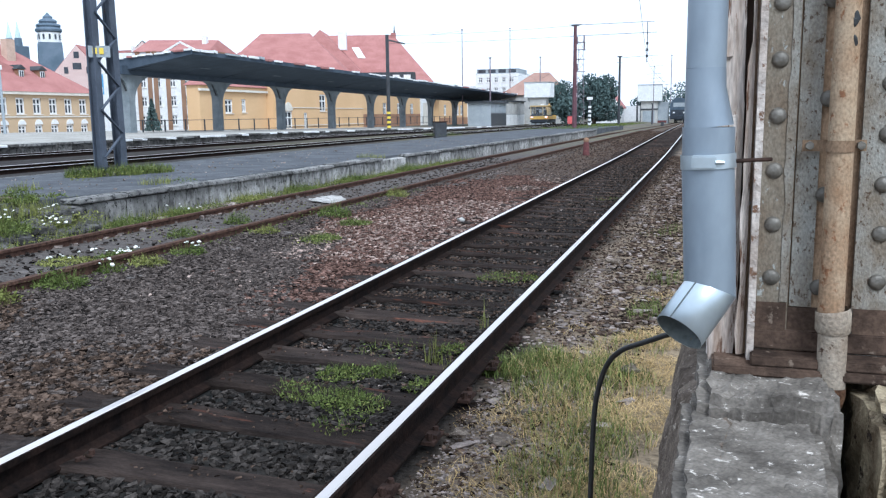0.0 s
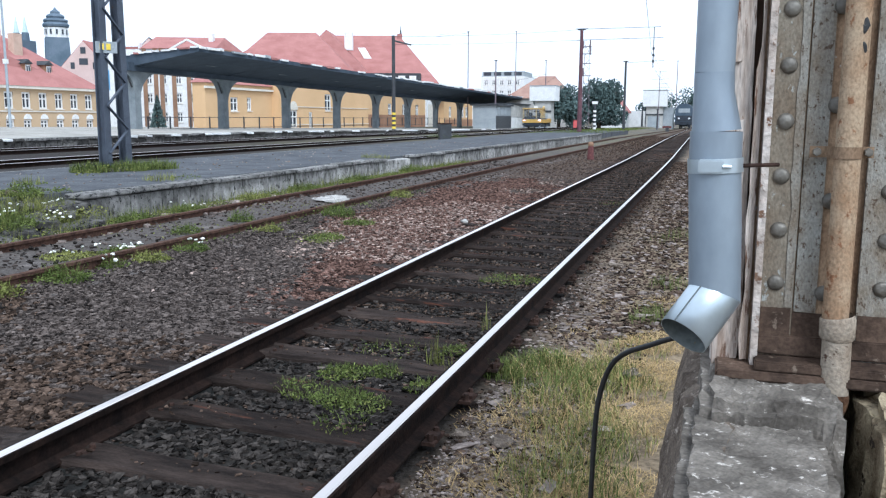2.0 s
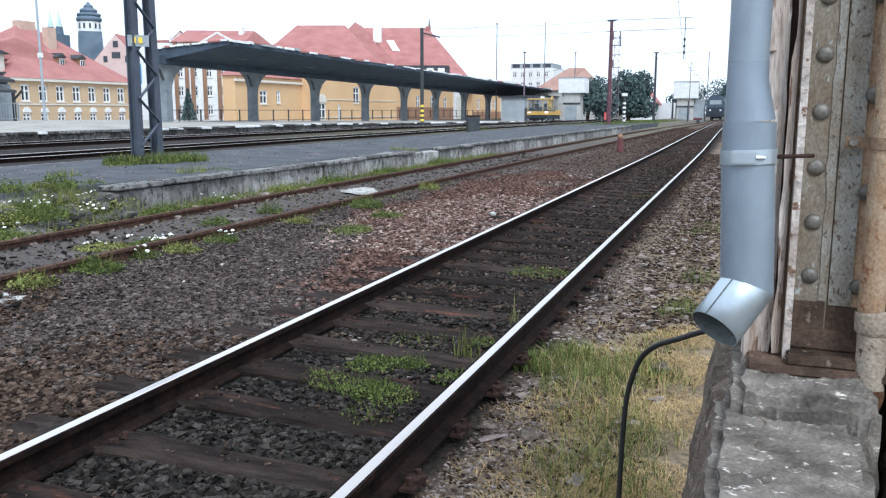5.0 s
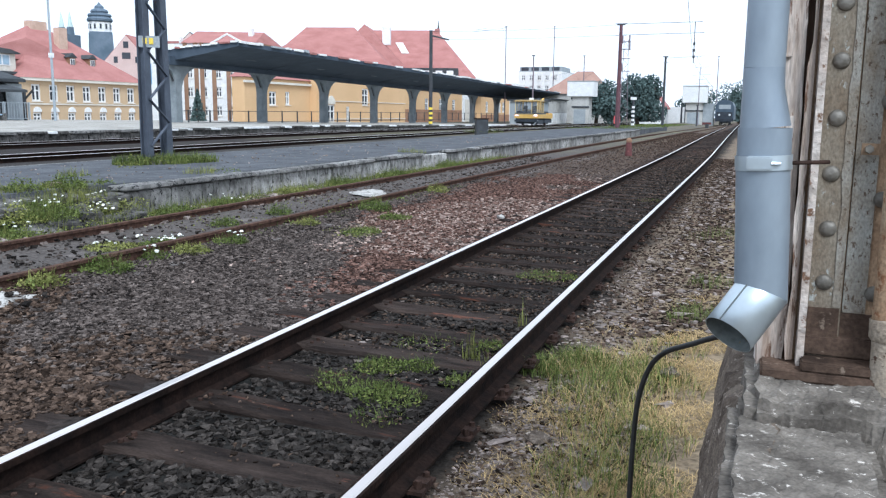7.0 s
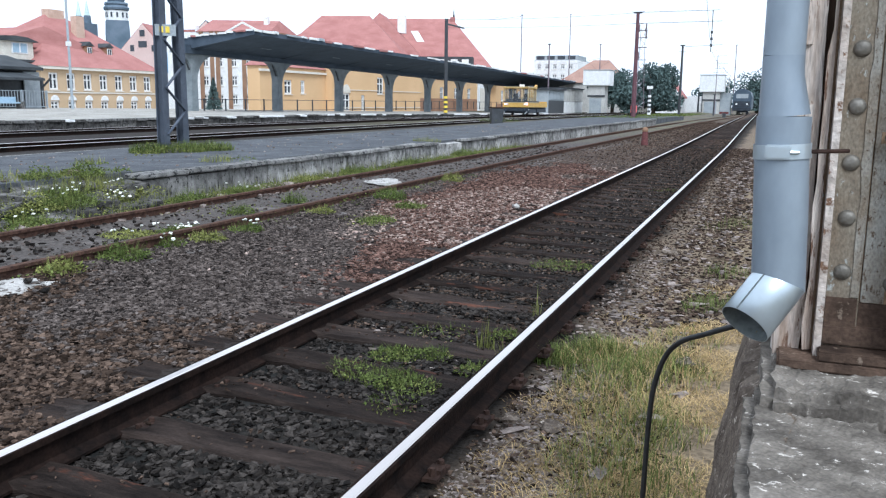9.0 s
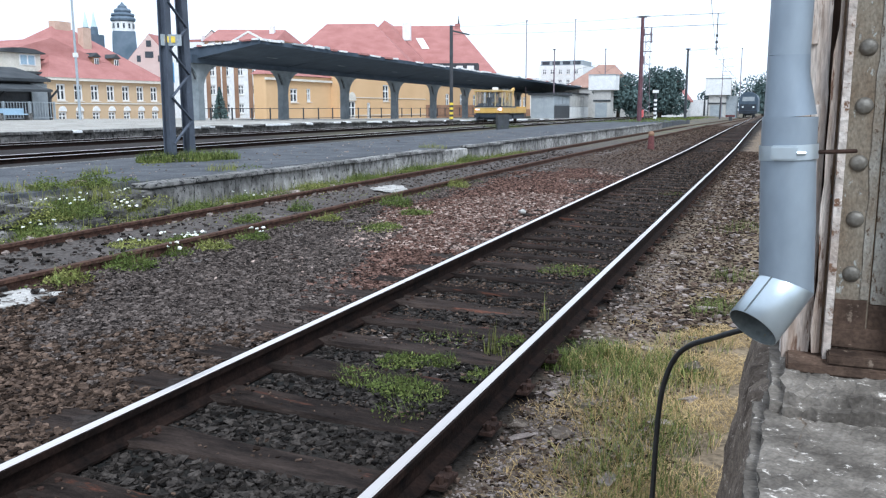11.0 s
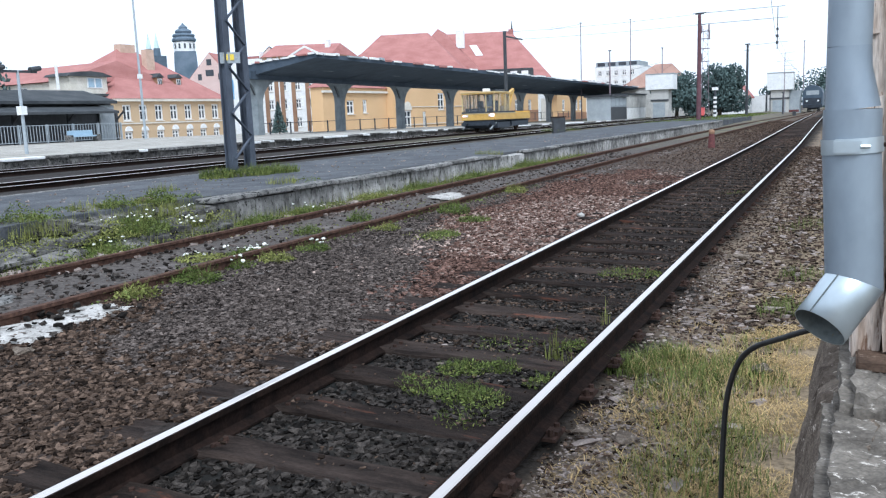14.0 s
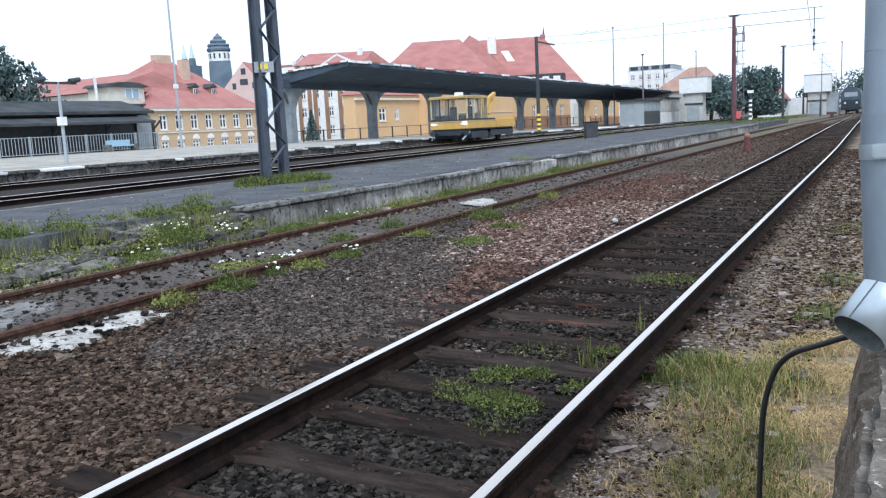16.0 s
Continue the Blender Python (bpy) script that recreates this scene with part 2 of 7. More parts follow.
TROLLEYYELLOW = mat("trolley_yellow", (0.52, 0.31, 0.07), (0.62, 0.39, 0.1), 1.5, 0.55, 0, 0.05, spots=(0.2, 0.12, 0.06), spot_at=0.66)
TROLLEYCREAM = mat("trolley_cream", (0.5, 0.38, 0.18), (0.6, 0.47, 0.25), 1.5, 0.55, 0, 0.05)
TROLLEYBLUE = mat("underframe_blue_black", (0.015, 0.02, 0.03), (0.035, 0.045, 0.06), 2, 0.6, 0.1, 0.2)
LOCOBLUE = mat("locomotive_dark_paint", (0.045, 0.068, 0.098), (0.07, 0.1, 0.135), 1, 0.5, 0.1, 0.1)
RED = mat("signal_red", (0.6, 0.1, 0.1), (0.68, 0.14, 0.13), 4, 0.6, 0, 0.1)
POSTRED = mat("faded_red_iron", (0.1, 0.045, 0.045), (0.17, 0.07, 0.068), 8, 0.7, 0, 0.2)
SIGNYELLOW = mat("sign_yellow", (0.75, 0.55, 0.05), (0.8, 0.6, 0.08), 6, 0.5, 0, 0.05)
SIGNBLUE = mat("sign_blue", (0.08, 0.28, 0.52), (0.1, 0.33, 0.58), 6, 0.5, 0, 0.05)
PALEBLUE = mat("pale_blue_paint", (0.3, 0.42, 0.52), (0.36, 0.48, 0.58), 3, 0.6, 0, 0.05)
SHEETGREY = mat("grey_cladding", (0.3, 0.33, 0.35), (0.38, 0.41, 0.43), 1, 0.7, 0, 0.1)
PALEMETAL = mat("pale_lamp_steel", (0.33, 0.37, 0.4), (0.42, 0.46, 0.49), 3, 0.5, 0.3, 0.05)
DARKTRELLIS = mat("mast_paint_dark", (0.05, 0.06, 0.082), (0.085, 0.1, 0.13), 2.5, 0.6, 0.1, 0.2, spots=(0.1, 0.06, 0.045), spot_at=0.66)
MASTRED = mat("pole_brown_red", (0.11, 0.06, 0.07), (0.16, 0.085, 0.095), 3, 0.7, 0, 0.1)
LAMPGLOW = glow("lit_headlamp", (1.0, 0.6, 0.62), 2.5)


# ---- building helpers ----
def part(name, bm, material, parent=None, label="", smooth=False):
    """Links a bmesh as one mesh object, under a thing or a part."""
    me = bpy.data.meshes.new(name)
    bmesh.ops.recalc_face_normals(bm, faces=bm.faces)
    bm.to_mesh(me)
    bm.free()
    me.materials.append(material)
    if smooth:
        me.shade_smooth()
    ob = new(name, me)
    if parent:
        ob.parent = parent
    if label:
        ob["label"] = label
    return ob


def again(ob, parent=None, m=None):
    """Another piece on the same mesh."""
    c = new(ob.name.split(".")[0], ob.data)
    c.parent = parent or ob.parent
    if m:
        c.matrix_basis = m
    return c


def thing(name, at, label, category, group="", kind="", turn=0.0, tilt=0.0):
    e = new(name)
    e.empty_display_size = 0.2
    e.location, e.rotation_euler = at, (tilt, 0, radians(turn))
    return tagged(e, label, category, group, kind)


def box(bm, x0, y0, z0, x1, y1, z1, m=None):
    vs = [bm.verts.new(p) for p in ((x0, y0, z0), (x1, y0, z0), (x1, y1, z0), (x0, y1, z0), (x0, y0, z1), (x1, y0, z1), (x1, y1, z1), (x0, y1, z1))]
    for f in ((3, 2, 1, 0), (4, 5, 6, 7), (0, 1, 5, 4), (1, 2, 6, 5), (2, 3, 7, 6), (3, 0, 4, 7)):
        bm.faces.new([vs[i] for i in f])
    if m:
        bmesh.ops.transform(bm, matrix=m, verts=vs)
    return vs


def boxes(*dims, bevel=0.0):
    bm = bmesh.new()
    for d in dims:
        box(bm, *d)
    if bevel:
        bmesh.ops.bevel(bm, geom=bm.edges[:], offset=bevel, segments=2, affect="EDGES")
    return bm


def bar(bm, a, b, w, d=None):
    """A square bar from a to b."""
    a, b = Vector(a), Vector(b)
    l = (b - a).length
    q = (b - a).to_track_quat("Z", "Y").to_matrix().to_4x4()
    d = d or w
    return box(bm, -w / 2, -d / 2, 0, w / 2, d / 2, l, Matrix.Translation(a) @ q)


def tube(bm, a, b, r0, r1=None, seg=10, caps=True):
    a, b = Vector(a), Vector(b)
    q = (b - a).to_track_quat("Z", "Y").to_matrix().to_4x4()
    r1 = r0 if r1 is None else r1
    m = Matrix.Translation((a + b) / 2) @ q
    return bmesh.ops.create_cone(bm, cap_ends=caps, segments=seg, radius1=r0, radius2=r1, depth=(b - a).length, matrix=m)["verts"]


def prism(profile, y0, y1, bm=None, cuts=None):
    """A closed profile of (x, z) swept along y."""
    bm = bm or bmesh.new()
    ys = cuts or [y0, y1]
    rings = [[bm.verts.new((x, y, z)) for x, z in profile] for y in ys]
    n = len(profile)
    for r, s in zip(rings, rings[1:]):
        for i in range(n):
            bm.faces.new((r[i], r[(i + 1) % n], s[(i + 1) % n], s[i]))
    bm.faces.new(rings[0])
    bm.faces.new(rings[-1][::-1])
    return bm


def swept(profile, line, bm=None):
    """A closed profile of (across, up) swept along a line of (x, y, z) that runs mainly along y."""
    bm = bm or bmesh.new()
    rings = [[bm.verts.new((p[0] + a, p[1], p[2] + u)) for a, u in profile] for p in line]
    n = len(profile)
    for r, s in zip(rings, rings[1:]):
        for i in range(n):
            bm.faces.new((r[i], r[(i + 1) % n], s[(i + 1) % n], s[i]))
    bm.faces.new(rings[0])
    bm.faces.new(rings[-1][::-1])
    return bm


def rough_up(bm, amount, scale=3.0, seed=0):
    for v in bm.verts:
        v.co += Vector([noise.noise(v.co * scale + Vector((seed * 7.1 + k * 13.7, seed, k))) for k in range(3)]) * amount


# ---- levels of the yard ----
def fall(y):
    return -0.003 * max(0.0, y - 60.0)


def platform_level(y):
    return 0.5 - 0.009 * max(0.0, y - 48.0)


def bend(y):
    """How far the old siding draws towards the main line."""
    return 0.0 if y < 20 else 0.012 * (y - 20) + 0.00004 * (y - 20) ** 2


def ground_level(x, y):
    z = -0.16 + fall(y)
    if -1.75 < x < 0.3:
        z -= 0.045
    elif 0.3 <= x < 0.8:
        z -= 0.05 * max(0.0, min(1.0, (y - 5.0) / 1.5))
    if x < -12:
        z += min(1.0, (-12 - x) / 5) * 0.14
    if x > 1.15:
        z += min(1.0, (x - 1.15) / 4) * 0.1
    xs = x - bend(y)
    if -7.2 < xs < -3.5:
        z += 0.06 * min(1.0, max(0.0, xs + 7.0) / 0.5) * min(1.0, max(0.0, -3.6 - xs) / 0.55)
    bank = math.exp(-((x + 10.5) / 3.5) ** 2) * max(0.0, min(1.0, (y - 60) / 14))
    z += 0.45 * bank
    near = max(0.0, 1 - abs(y - 8) / 40)
    z += 0.03 * near * noise.noise(Vector((x * 0.7, y * 0.7, 3)))
    return z

# ---- ground ----
def ground_material():
    m = bpy.data.materials.new("yard_ground")
    m.use_nodes = True
    N, L = m.node_tree.nodes, m.node_tree.links
    bsdf = N["Principled BSDF"]
    tc = N.new("ShaderNodeTexCoord")
    sep = N.new("ShaderNodeSeparateXYZ")
    L.new(tc.outputs["Object"], sep.inputs["Vector"])
    wob = N.new("ShaderNodeTexNoise")
    wob.inputs["Scale"].default_value, wob.inputs["Detail"].default_value = 0.8, 5
    L.new(tc.outputs["Object"], wob.inputs["Vector"])
    ma = N.new("ShaderNodeMath")
    ma.operation = "MULTIPLY_ADD"
    ma.inputs[1].default_value = 0.8
    L.new(wob.outputs["Fac"], ma.inputs[0])
    L.new(sep.outputs["X"], ma.inputs[2])
    mr = N.new("ShaderNodeMapRange")
    mr.inputs["From Min"].default_value, mr.inputs["From Max"].default_value = -14.0, 6.0
    L.new(ma.outputs[0], mr.inputs["Value"])
    ramp = N.new("ShaderNodeValToRGB")
    e = ramp.color_ramp.elements
    stops = ((-14, (0.045, 0.04, 0.038)), (-6.6, (0.12, 0.105, 0.094)), (-4.4, (0.085, 0.074, 0.068)), (-3.4, (0.042, 0.035, 0.032)), (-1.6, (0.044, 0.033, 0.028)),
             (-1.15, (0.016, 0.016, 0.015)), (0.45, (0.03, 0.025, 0.021)), (0.72, (0.17, 0.13, 0.095)), (1.5, (0.19, 0.145, 0.095)), (4, (0.15, 0.135, 0.09)))
    e[0].color, e[1].color = (*stops[0][1], 1), (*stops[-1][1], 1)
    for x, c in stops[1:]:
        e.new((x + 14) / 20).color = (*c, 1)
    L.new(mr.outputs["Result"], ramp.inputs["Fac"])
    fine = N.new("ShaderNodeTexNoise")
    fine.inputs["Scale"].default_value, fine.inputs["Detail"].default_value = 26, 6
    L.new(tc.outputs["Object"], fine.inputs["Vector"])
    fr = N.new("ShaderNodeMapRange")
    fr.inputs["From Min"].default_value, fr.inputs["From Max"].default_value = 0.3, 0.7
    fr.inputs["To Min"].default_value, fr.inputs["To Max"].default_value = 0.5, 1.5
    L.new(fine.outputs["Fac"], fr.inputs["Value"])
    sc = N.new("ShaderNodeVectorMath")
    sc.operation = "SCALE"
    L.new(ramp.outputs["Color"], sc.inputs[0])
    L.new(fr.outputs["Result"], sc.inputs["Scale"])
    green = N.new("ShaderNodeTexNoise")
    green.inputs["Scale"].default_value, green.inputs["Detail"].default_value = 0.25, 6
    L.new(tc.outputs["Object"], green.inputs["Vector"])
    gr = N.new("ShaderNodeValToRGB")
    gr.color_ramp.elements[0].position, gr.color_ramp.elements[1].position = 0.36, 0.74
    L.new(green.outputs["Fac"], gr.inputs["Fac"])
    mix = N.new("ShaderNodeMixRGB")
    mix.inputs["Color2"].default_value = (0.17, 0.155, 0.095, 1)
    far = N.new("ShaderNodeMapRange")
    far.inputs["From Min"].default_value, far.inputs["From Max"].default_value = 24, 55
    L.new(sep.outputs["Y"], far.inputs["Value"])
    gm = N.new("ShaderNodeMath")
    gm.operation = "MULTIPLY"
    L.new(gr.outputs["Color"], gm.inputs[0])
    L.new(far.outputs["Result"], gm.inputs[1])
    side = N.new("ShaderNodeMapRange")
    side.inputs["From Min"].default_value, side.inputs["From Max"].default_value = -2.4, -3.4
    L.new(sep.outputs["X"], side.inputs["Value"])
    gs = N.new("ShaderNodeMath")
    gs.operation = "MULTIPLY"
    L.new(gm.outputs[0], gs.inputs[0])
    L.new(side.outputs["Result"], gs.inputs[1])
    L.new(gs.outputs[0], mix.inputs["Fac"])
    L.new(sc.outputs["Vector"], mix.inputs["Color1"])
    soil = N.new("ShaderNodeMixRGB")
    soil.inputs["Color2"].default_value = (0.115, 0.08, 0.06, 1)
    span = None
    for axis, lo, hi in (("Y", 13.0, 24.0), ("X", -4.7, -3.9), ("X", -1.45, -1.9)):
        r = N.new("ShaderNodeMapRange")
        r.inputs["From Min"].default_value, r.inputs["From Max"].default_value = lo, hi
        L.new(sep.outputs[axis], r.inputs["Value"])
        if span is None:
            span = r.outputs["Result"]
        else:
            k = N.new("ShaderNodeMath")
            k.operation = "MULTIPLY"
            L.new(span, k.inputs[0])
            L.new(r.outputs["Result"], k.inputs[1])
            span = k.outputs[0]
    blot = N.new("ShaderNodeMath")
    blot.operation = "MULTIPLY"
    L.new(span, blot.inputs[0])
    L.new(wob.outputs["Fac"], blot.inputs[1])
    L.new(blot.outputs[0], soil.inputs["Fac"])
    L.new(mix.outputs["Color"], soil.inputs["Color1"])
    L.new(soil.outputs["Color"], bsdf.inputs["Base Color"])
    bsdf.inputs["Roughness"].default_value = 0.95
    bsdf.inputs["Specular IOR Level"].default_value = 0.1
    bp = N.new("ShaderNodeBump")
    bp.inputs["Strength"].default_value, bp.inputs["Distance"].default_value = 0.9, 0.03
    L.new(fine.outputs["Fac"], bp.inputs["Height"])
    L.new(bp.outputs["Normal"], bsdf.inputs["Normal"])
    return m


def build_ground():
    xs = sorted({-1500, -800, -400, -200, -120, -80, -60, -45, -35, -28, *np.arange(-24, -8, 1.0), *np.arange(-8, 4, 0.25), *np.arange(4, 12, 1.0), 20, 40, 90, 200, 500, 1500})
    ys = sorted({-400, -120, -40, -15, -8, *np.arange(-4, 20, 0.3), *np.arange(20, 60, 1.0), *np.arange(60, 220, 4.0), 260, 330, 450, 700, 1200, 2500})
    bm = bmesh.new()
    grid = [[bm.verts.new((x, y, ground_level(x, y))) for x in xs] for y in ys]
    for r, s in zip(grid, grid[1:]):
        for i in range(len(xs) - 1):
            bm.faces.new((r[i], r[i + 1], s[i + 1], s[i]))
    g = part("ground", bm, ground_material(), smooth=True)
    return tagged(g, "dark ballast and bare earth of a railway yard", "ground", kind="structure")


build_ground()

RAIL = [(-0.036, 0), (-0.034, -0.03), (-0.01, -0.042), (-0.008, -0.115), (-0.062, -0.135), (-0.062, -0.148),
        (0.062, -0.148), (0.062, -0.135), (0.008, -0.115), (0.01, -0.042), (0.034, -0.03), (0.036, 0)]
RAILHEAD = [(-0.019, 0.006), (-0.025, -0.002), (0.025, -0.002), (0.019, 0.006)]


def railway(label, centre, level, y0, y1, cant, shiny, sleepers, far_step=6.0, seed=1, lift=0.0):
    """One track: two rails with their heads, sleepers with plates, in metres along y."""
    rnd = random.Random(seed)
    e = thing("railway_track", (0, 0, 0), label, "track", kind="structure")
    ys = sorted({y0, y1, *np.arange(y0, y1, far_step)})
    for side, dz in ((-0.75, -cant), (0.75, 0.0)):
        line = [(centre(y) + side, float(y), level(y) + dz) for y in ys]
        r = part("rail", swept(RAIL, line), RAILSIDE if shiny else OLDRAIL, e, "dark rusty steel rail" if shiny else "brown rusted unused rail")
        if shiny:
            part("rail_head", swept(RAILHEAD, line), POLISHED, r, "bright polished running surface")
    n_end = min(y1, sleepers)
    base = None
    y = 2.955 - 0.605 * 6
    i = 0
    while y < n_end:
        if y > y0:
            a = rnd.uniform(-0.012, 0.012)
            m = Matrix.Translation((centre(y) + rnd.uniform(-0.03, 0.03), y + rnd.uniform(-0.02, 0.02), level(y) - 0.152 + lift - cant / 2 + rnd.uniform(-0.012, 0.0))) @ Matrix.Rotation(a, 4, "Z") @ Matrix.Rotation(cant / 1.5, 4, "Y")
            if base is None or i % 9 == 0:
                bm = bmesh.new()
                ring = []
                for k in range(11):
                    x = -1.3 + 2.6 * k / 10
                    w = 0.125 + rnd.uniform(-0.012, 0.008)
                    h = rnd.uniform(-0.012, 0.006)
                    ring.append([bm.verts.new(p) for p in ((x, -w, -0.15), (x, -w, -0.02 + h), (x, -w + 0.02, h), (x, rnd.uniform(-0.04, 0.04), h - rnd.uniform(0, 0.01)), (x, w - 0.02, h), (x, w, -0.02 + h), (x, w, -0.15))])
                for r, s in zip(ring, ring[1:]):
                    for q in range(6):
                        bm.faces.new((r[q], r[q + 1], s[q + 1], s[q]))
                bm.faces.new(ring[0])
                bm.faces.new(ring[-1][::-1])
                base = part("sleeper", bm, SLEEPER if shiny else OLDSLEEPER, e)
                base.matrix_basis = m
            else:
                again(base, e, m)
            i += 1
        y += 0.605
    return e


def main_centre(y):
    return -0.75 - 0.009 * max(0.0, y - 28)


def main_level(y):
    return fall(y) + 0.0


main_track = railway("railway track with polished rails on dark tarred sleepers", main_centre, main_level, -12.0, 195.0, 0.045, True, 100.0)
railway("short spur under the locomotive far down the line", lambda y: -3.5, main_level, 138.0, 185.0, 0.0, True, 0.0, seed=6)
railway("disused siding with rusty rails among weeds", lambda y: -5.2 + bend(y), lambda y: fall(y), -12.0, 140.0, 0.0, False, 34.0, seed=2, lift=0.05)
railway("railway track on dark ballast beyond the low platform", lambda y: -17.6, lambda y: 0.1 + fall(y), -30.0, 190.0, 0.0, True, 10.0, seed=3)
railway("railway track along the canopied platform", lambda y: -22.6, lambda y: 0.2 - 0.0035 * max(0.0, y - 50), -30.0, 250.0, 0.0, True, 10.0, seed=4)


# fastenings on the nearest sleepers
def rail_fastenings():
    bm = bmesh.new()
    box(bm, -0.125, -0.08, 0, 0.125, 0.08, 0.016)
    for x in (-0.095, 0.095):
        tube(bm, (x, -0.045, 0.016), (x, -0.045, 0.05), 0.017, 0.014, 6)
        tube(bm, (x, 0.045, 0.016), (x, 0.045, 0.05), 0.017, 0.014, 6)
        box(bm, x - 0.03, -0.03, 0.016, x + 0.03, 0.03, 0.034)
    base = part("rail_chair", bm, IRON, main_track, "rusty iron base plate with bolts")
    first = True
    for k in range(34):
        y = 2.955 - 0.605 * 6 + 0.605 * k
        for x, dz in ((-1.5, -0.045), (0.0, 0.0)):
            m = Matrix.Translation((x, y, -0.158 + dz))
            if first:
                base.matrix_basis, first = m, False
            else:
                again(base, main_track, m)


rail_fastenings()


# ---- low platform ----
def low_platform():
    e = thing("low_platform", (0, 0, 0), "low asphalt platform with a crumbling concrete edge", "platform", kind="structure")
    bm = bmesh.new()
    xs = [-11.7, -11.2, -10.2, -9.2, -8.2, -7.5, -7.22]
    ys = [*np.arange(-14, 9, 0.7), *np.arange(9, 46, 1.5), *np.arange(46, 83, 4)]
    top = []
    for y in ys:
        row = []
        for x in xs:
            xx = x + (bend(y) * 0.9 if x > -10 else 0)
            if y < 9.2 and x > -8:
                xx = x - 0.25 - 0.35 * noise.noise(Vector((y * 0.9, 2, x * 0.2))) - 0.05 * (9.2 - y)
            row.append(bm.verts.new((xx, y, 0.3 + fall(y) + 0.012 * noise.noise(Vector((x, y * 0.5, 7))))))
        top.append(row)
    for r, s in zip(top, top[1:]):
        for i in range(len(xs) - 1):
            bm.faces.new((r[i], r[i + 1], s[i + 1], s[i]))
    ext = bmesh.ops.extrude_face_region(bm, geom=bm.faces[:])
    for v in [g for g in ext["geom"] if isinstance(g, bmesh.types.BMVert)]:
        v.co.z -= 0.5
    part("asphalt", bm, ASPHALT, e, "cracked dark grey asphalt")
    rnd = random.Random(5)
    y = 9.3
    while y < 62:
        ln = rnd.uniform(0.9, 1.15) if y < 40 else 2.2
        x = -7.22 + bend(y + ln / 2) * 0.9
        if not (20.6 < y < 21.6):
            bm = boxes((0, 0, 0.032, 0.34, ln - 0.02, 0.1), bevel=0.016)
            rough_up(bm, 0.014, 6, int(y * 10))
            c = part("coping_stone", bm, CONCRETE, e)
            c.location, c.rotation_euler = (x, y, 0.2 + fall(y) + rnd.uniform(-0.012, 0.012)), (0, 0, rnd.uniform(-0.012, 0.012))
        bm = boxes((0.0, 0.0, -0.62, 0.27 + rnd.uniform(-0.03, 0.02), ln - 0.03, 0.025), bevel=0.012)
        rough_up(bm, 0.03, 4, int(y * 7))
        w = part("wall_block", bm, WALLSTAIN, e)
        w.location = (x, y, 0.196 + fall(y))
        y += ln
    bm = boxes((-0.1, 0, -0.7, 0.12, 92, 0.0))
    b = part("rear_kerb", bm, CONCRETE, e)
    b.location, b.rotation_euler = (-11.78, -10, 0.31), (-0.0006, 0, 0)


low_platform()


def slab_heap():
    """Broken slabs of the collapsed platform edge."""
    rnd = random.Random(8)
    for k in range(70):
        y = rnd.uniform(2.6, 9.4)
        u = rnd.random()
        x = -7.72 - 0.06 * (9 - y) + 1.25 * u
        w, l, h = rnd.uniform(0.12, 0.4), rnd.uniform(0.25, 0.85), rnd.uniform(0.04, 0.1)
        bm = boxes((-w / 2, -l / 2, -h, w / 2, l / 2, 0), bevel=0.012)
        bmesh.ops.subdivide_edges(bm, edges=[q for q in bm.edges if q.calc_length() > 0.1], cuts=2, use_grid_fill=True)
        rough_up(bm, 0.028, 6, k)
        s = part("concrete_slab", bm, SLAB)
        s.location = (x, y, 0.31 - 0.34 * u + rnd.uniform(-0.05, 0.03))
        s.rotation_euler = (rnd.uniform(-0.15, 0.15), rnd.uniform(0.0, 0.35), rnd.gauss(0, 0.45))
        tagged(s, "broken grey concrete slab lying beside the rusty siding", "slab", "slabs of the collapsed edge")


slab_heap()


# ---- canopied platform ----
def high_platform():
    e = thing("station_platform", (0, 0, 0), "wide paved station platform with a worn white edge", "platform", kind="structure")
    ys = [-60, -20, 10, 30, 48, 60, 80, 100, 130, 160, 190, 230]
    line = [(0, y, platform_level(y)) for y in ys]
    part("paving", swept([(-70, 0), (-25.0, 0), (-25.0, -1.0), (-70, -1.0)], line), PAVING, e, "pale grey paving")
    rnd = random.Random(4)
    y = -6.0
    while y < 130:
        ln = rnd.uniform(0.5, 1.1) if y < 75 else 2.4
        bm = boxes((-0.5, 0, -0.09, 0, ln - rnd.uniform(0.02, 0.2), 0.012), bevel=0.02)
        rough_up(bm, 0.03, 3, int(y))
        c = part("edge_stone", bm, WHITE if rnd.random() < 0.4 else CONCRETE if rnd.random() < 0.5 else SLAB, e)
        c.location = (-24.5 + rnd.uniform(-0.05, 0.03), y, platform_level(y + ln / 2))
        bm = boxes((-0.48, 0, -0.75, -0.12, ln - 0.02, -0.1), bevel=0.02)
        rough_up(bm, 0.03, 3, int(y))
        c = part("edge_wall", bm, SLAB, e)
        c.location = (-24.5, y, platform_level(y + ln / 2))
        y += ln


high_platform()

SLOPE = 0.009


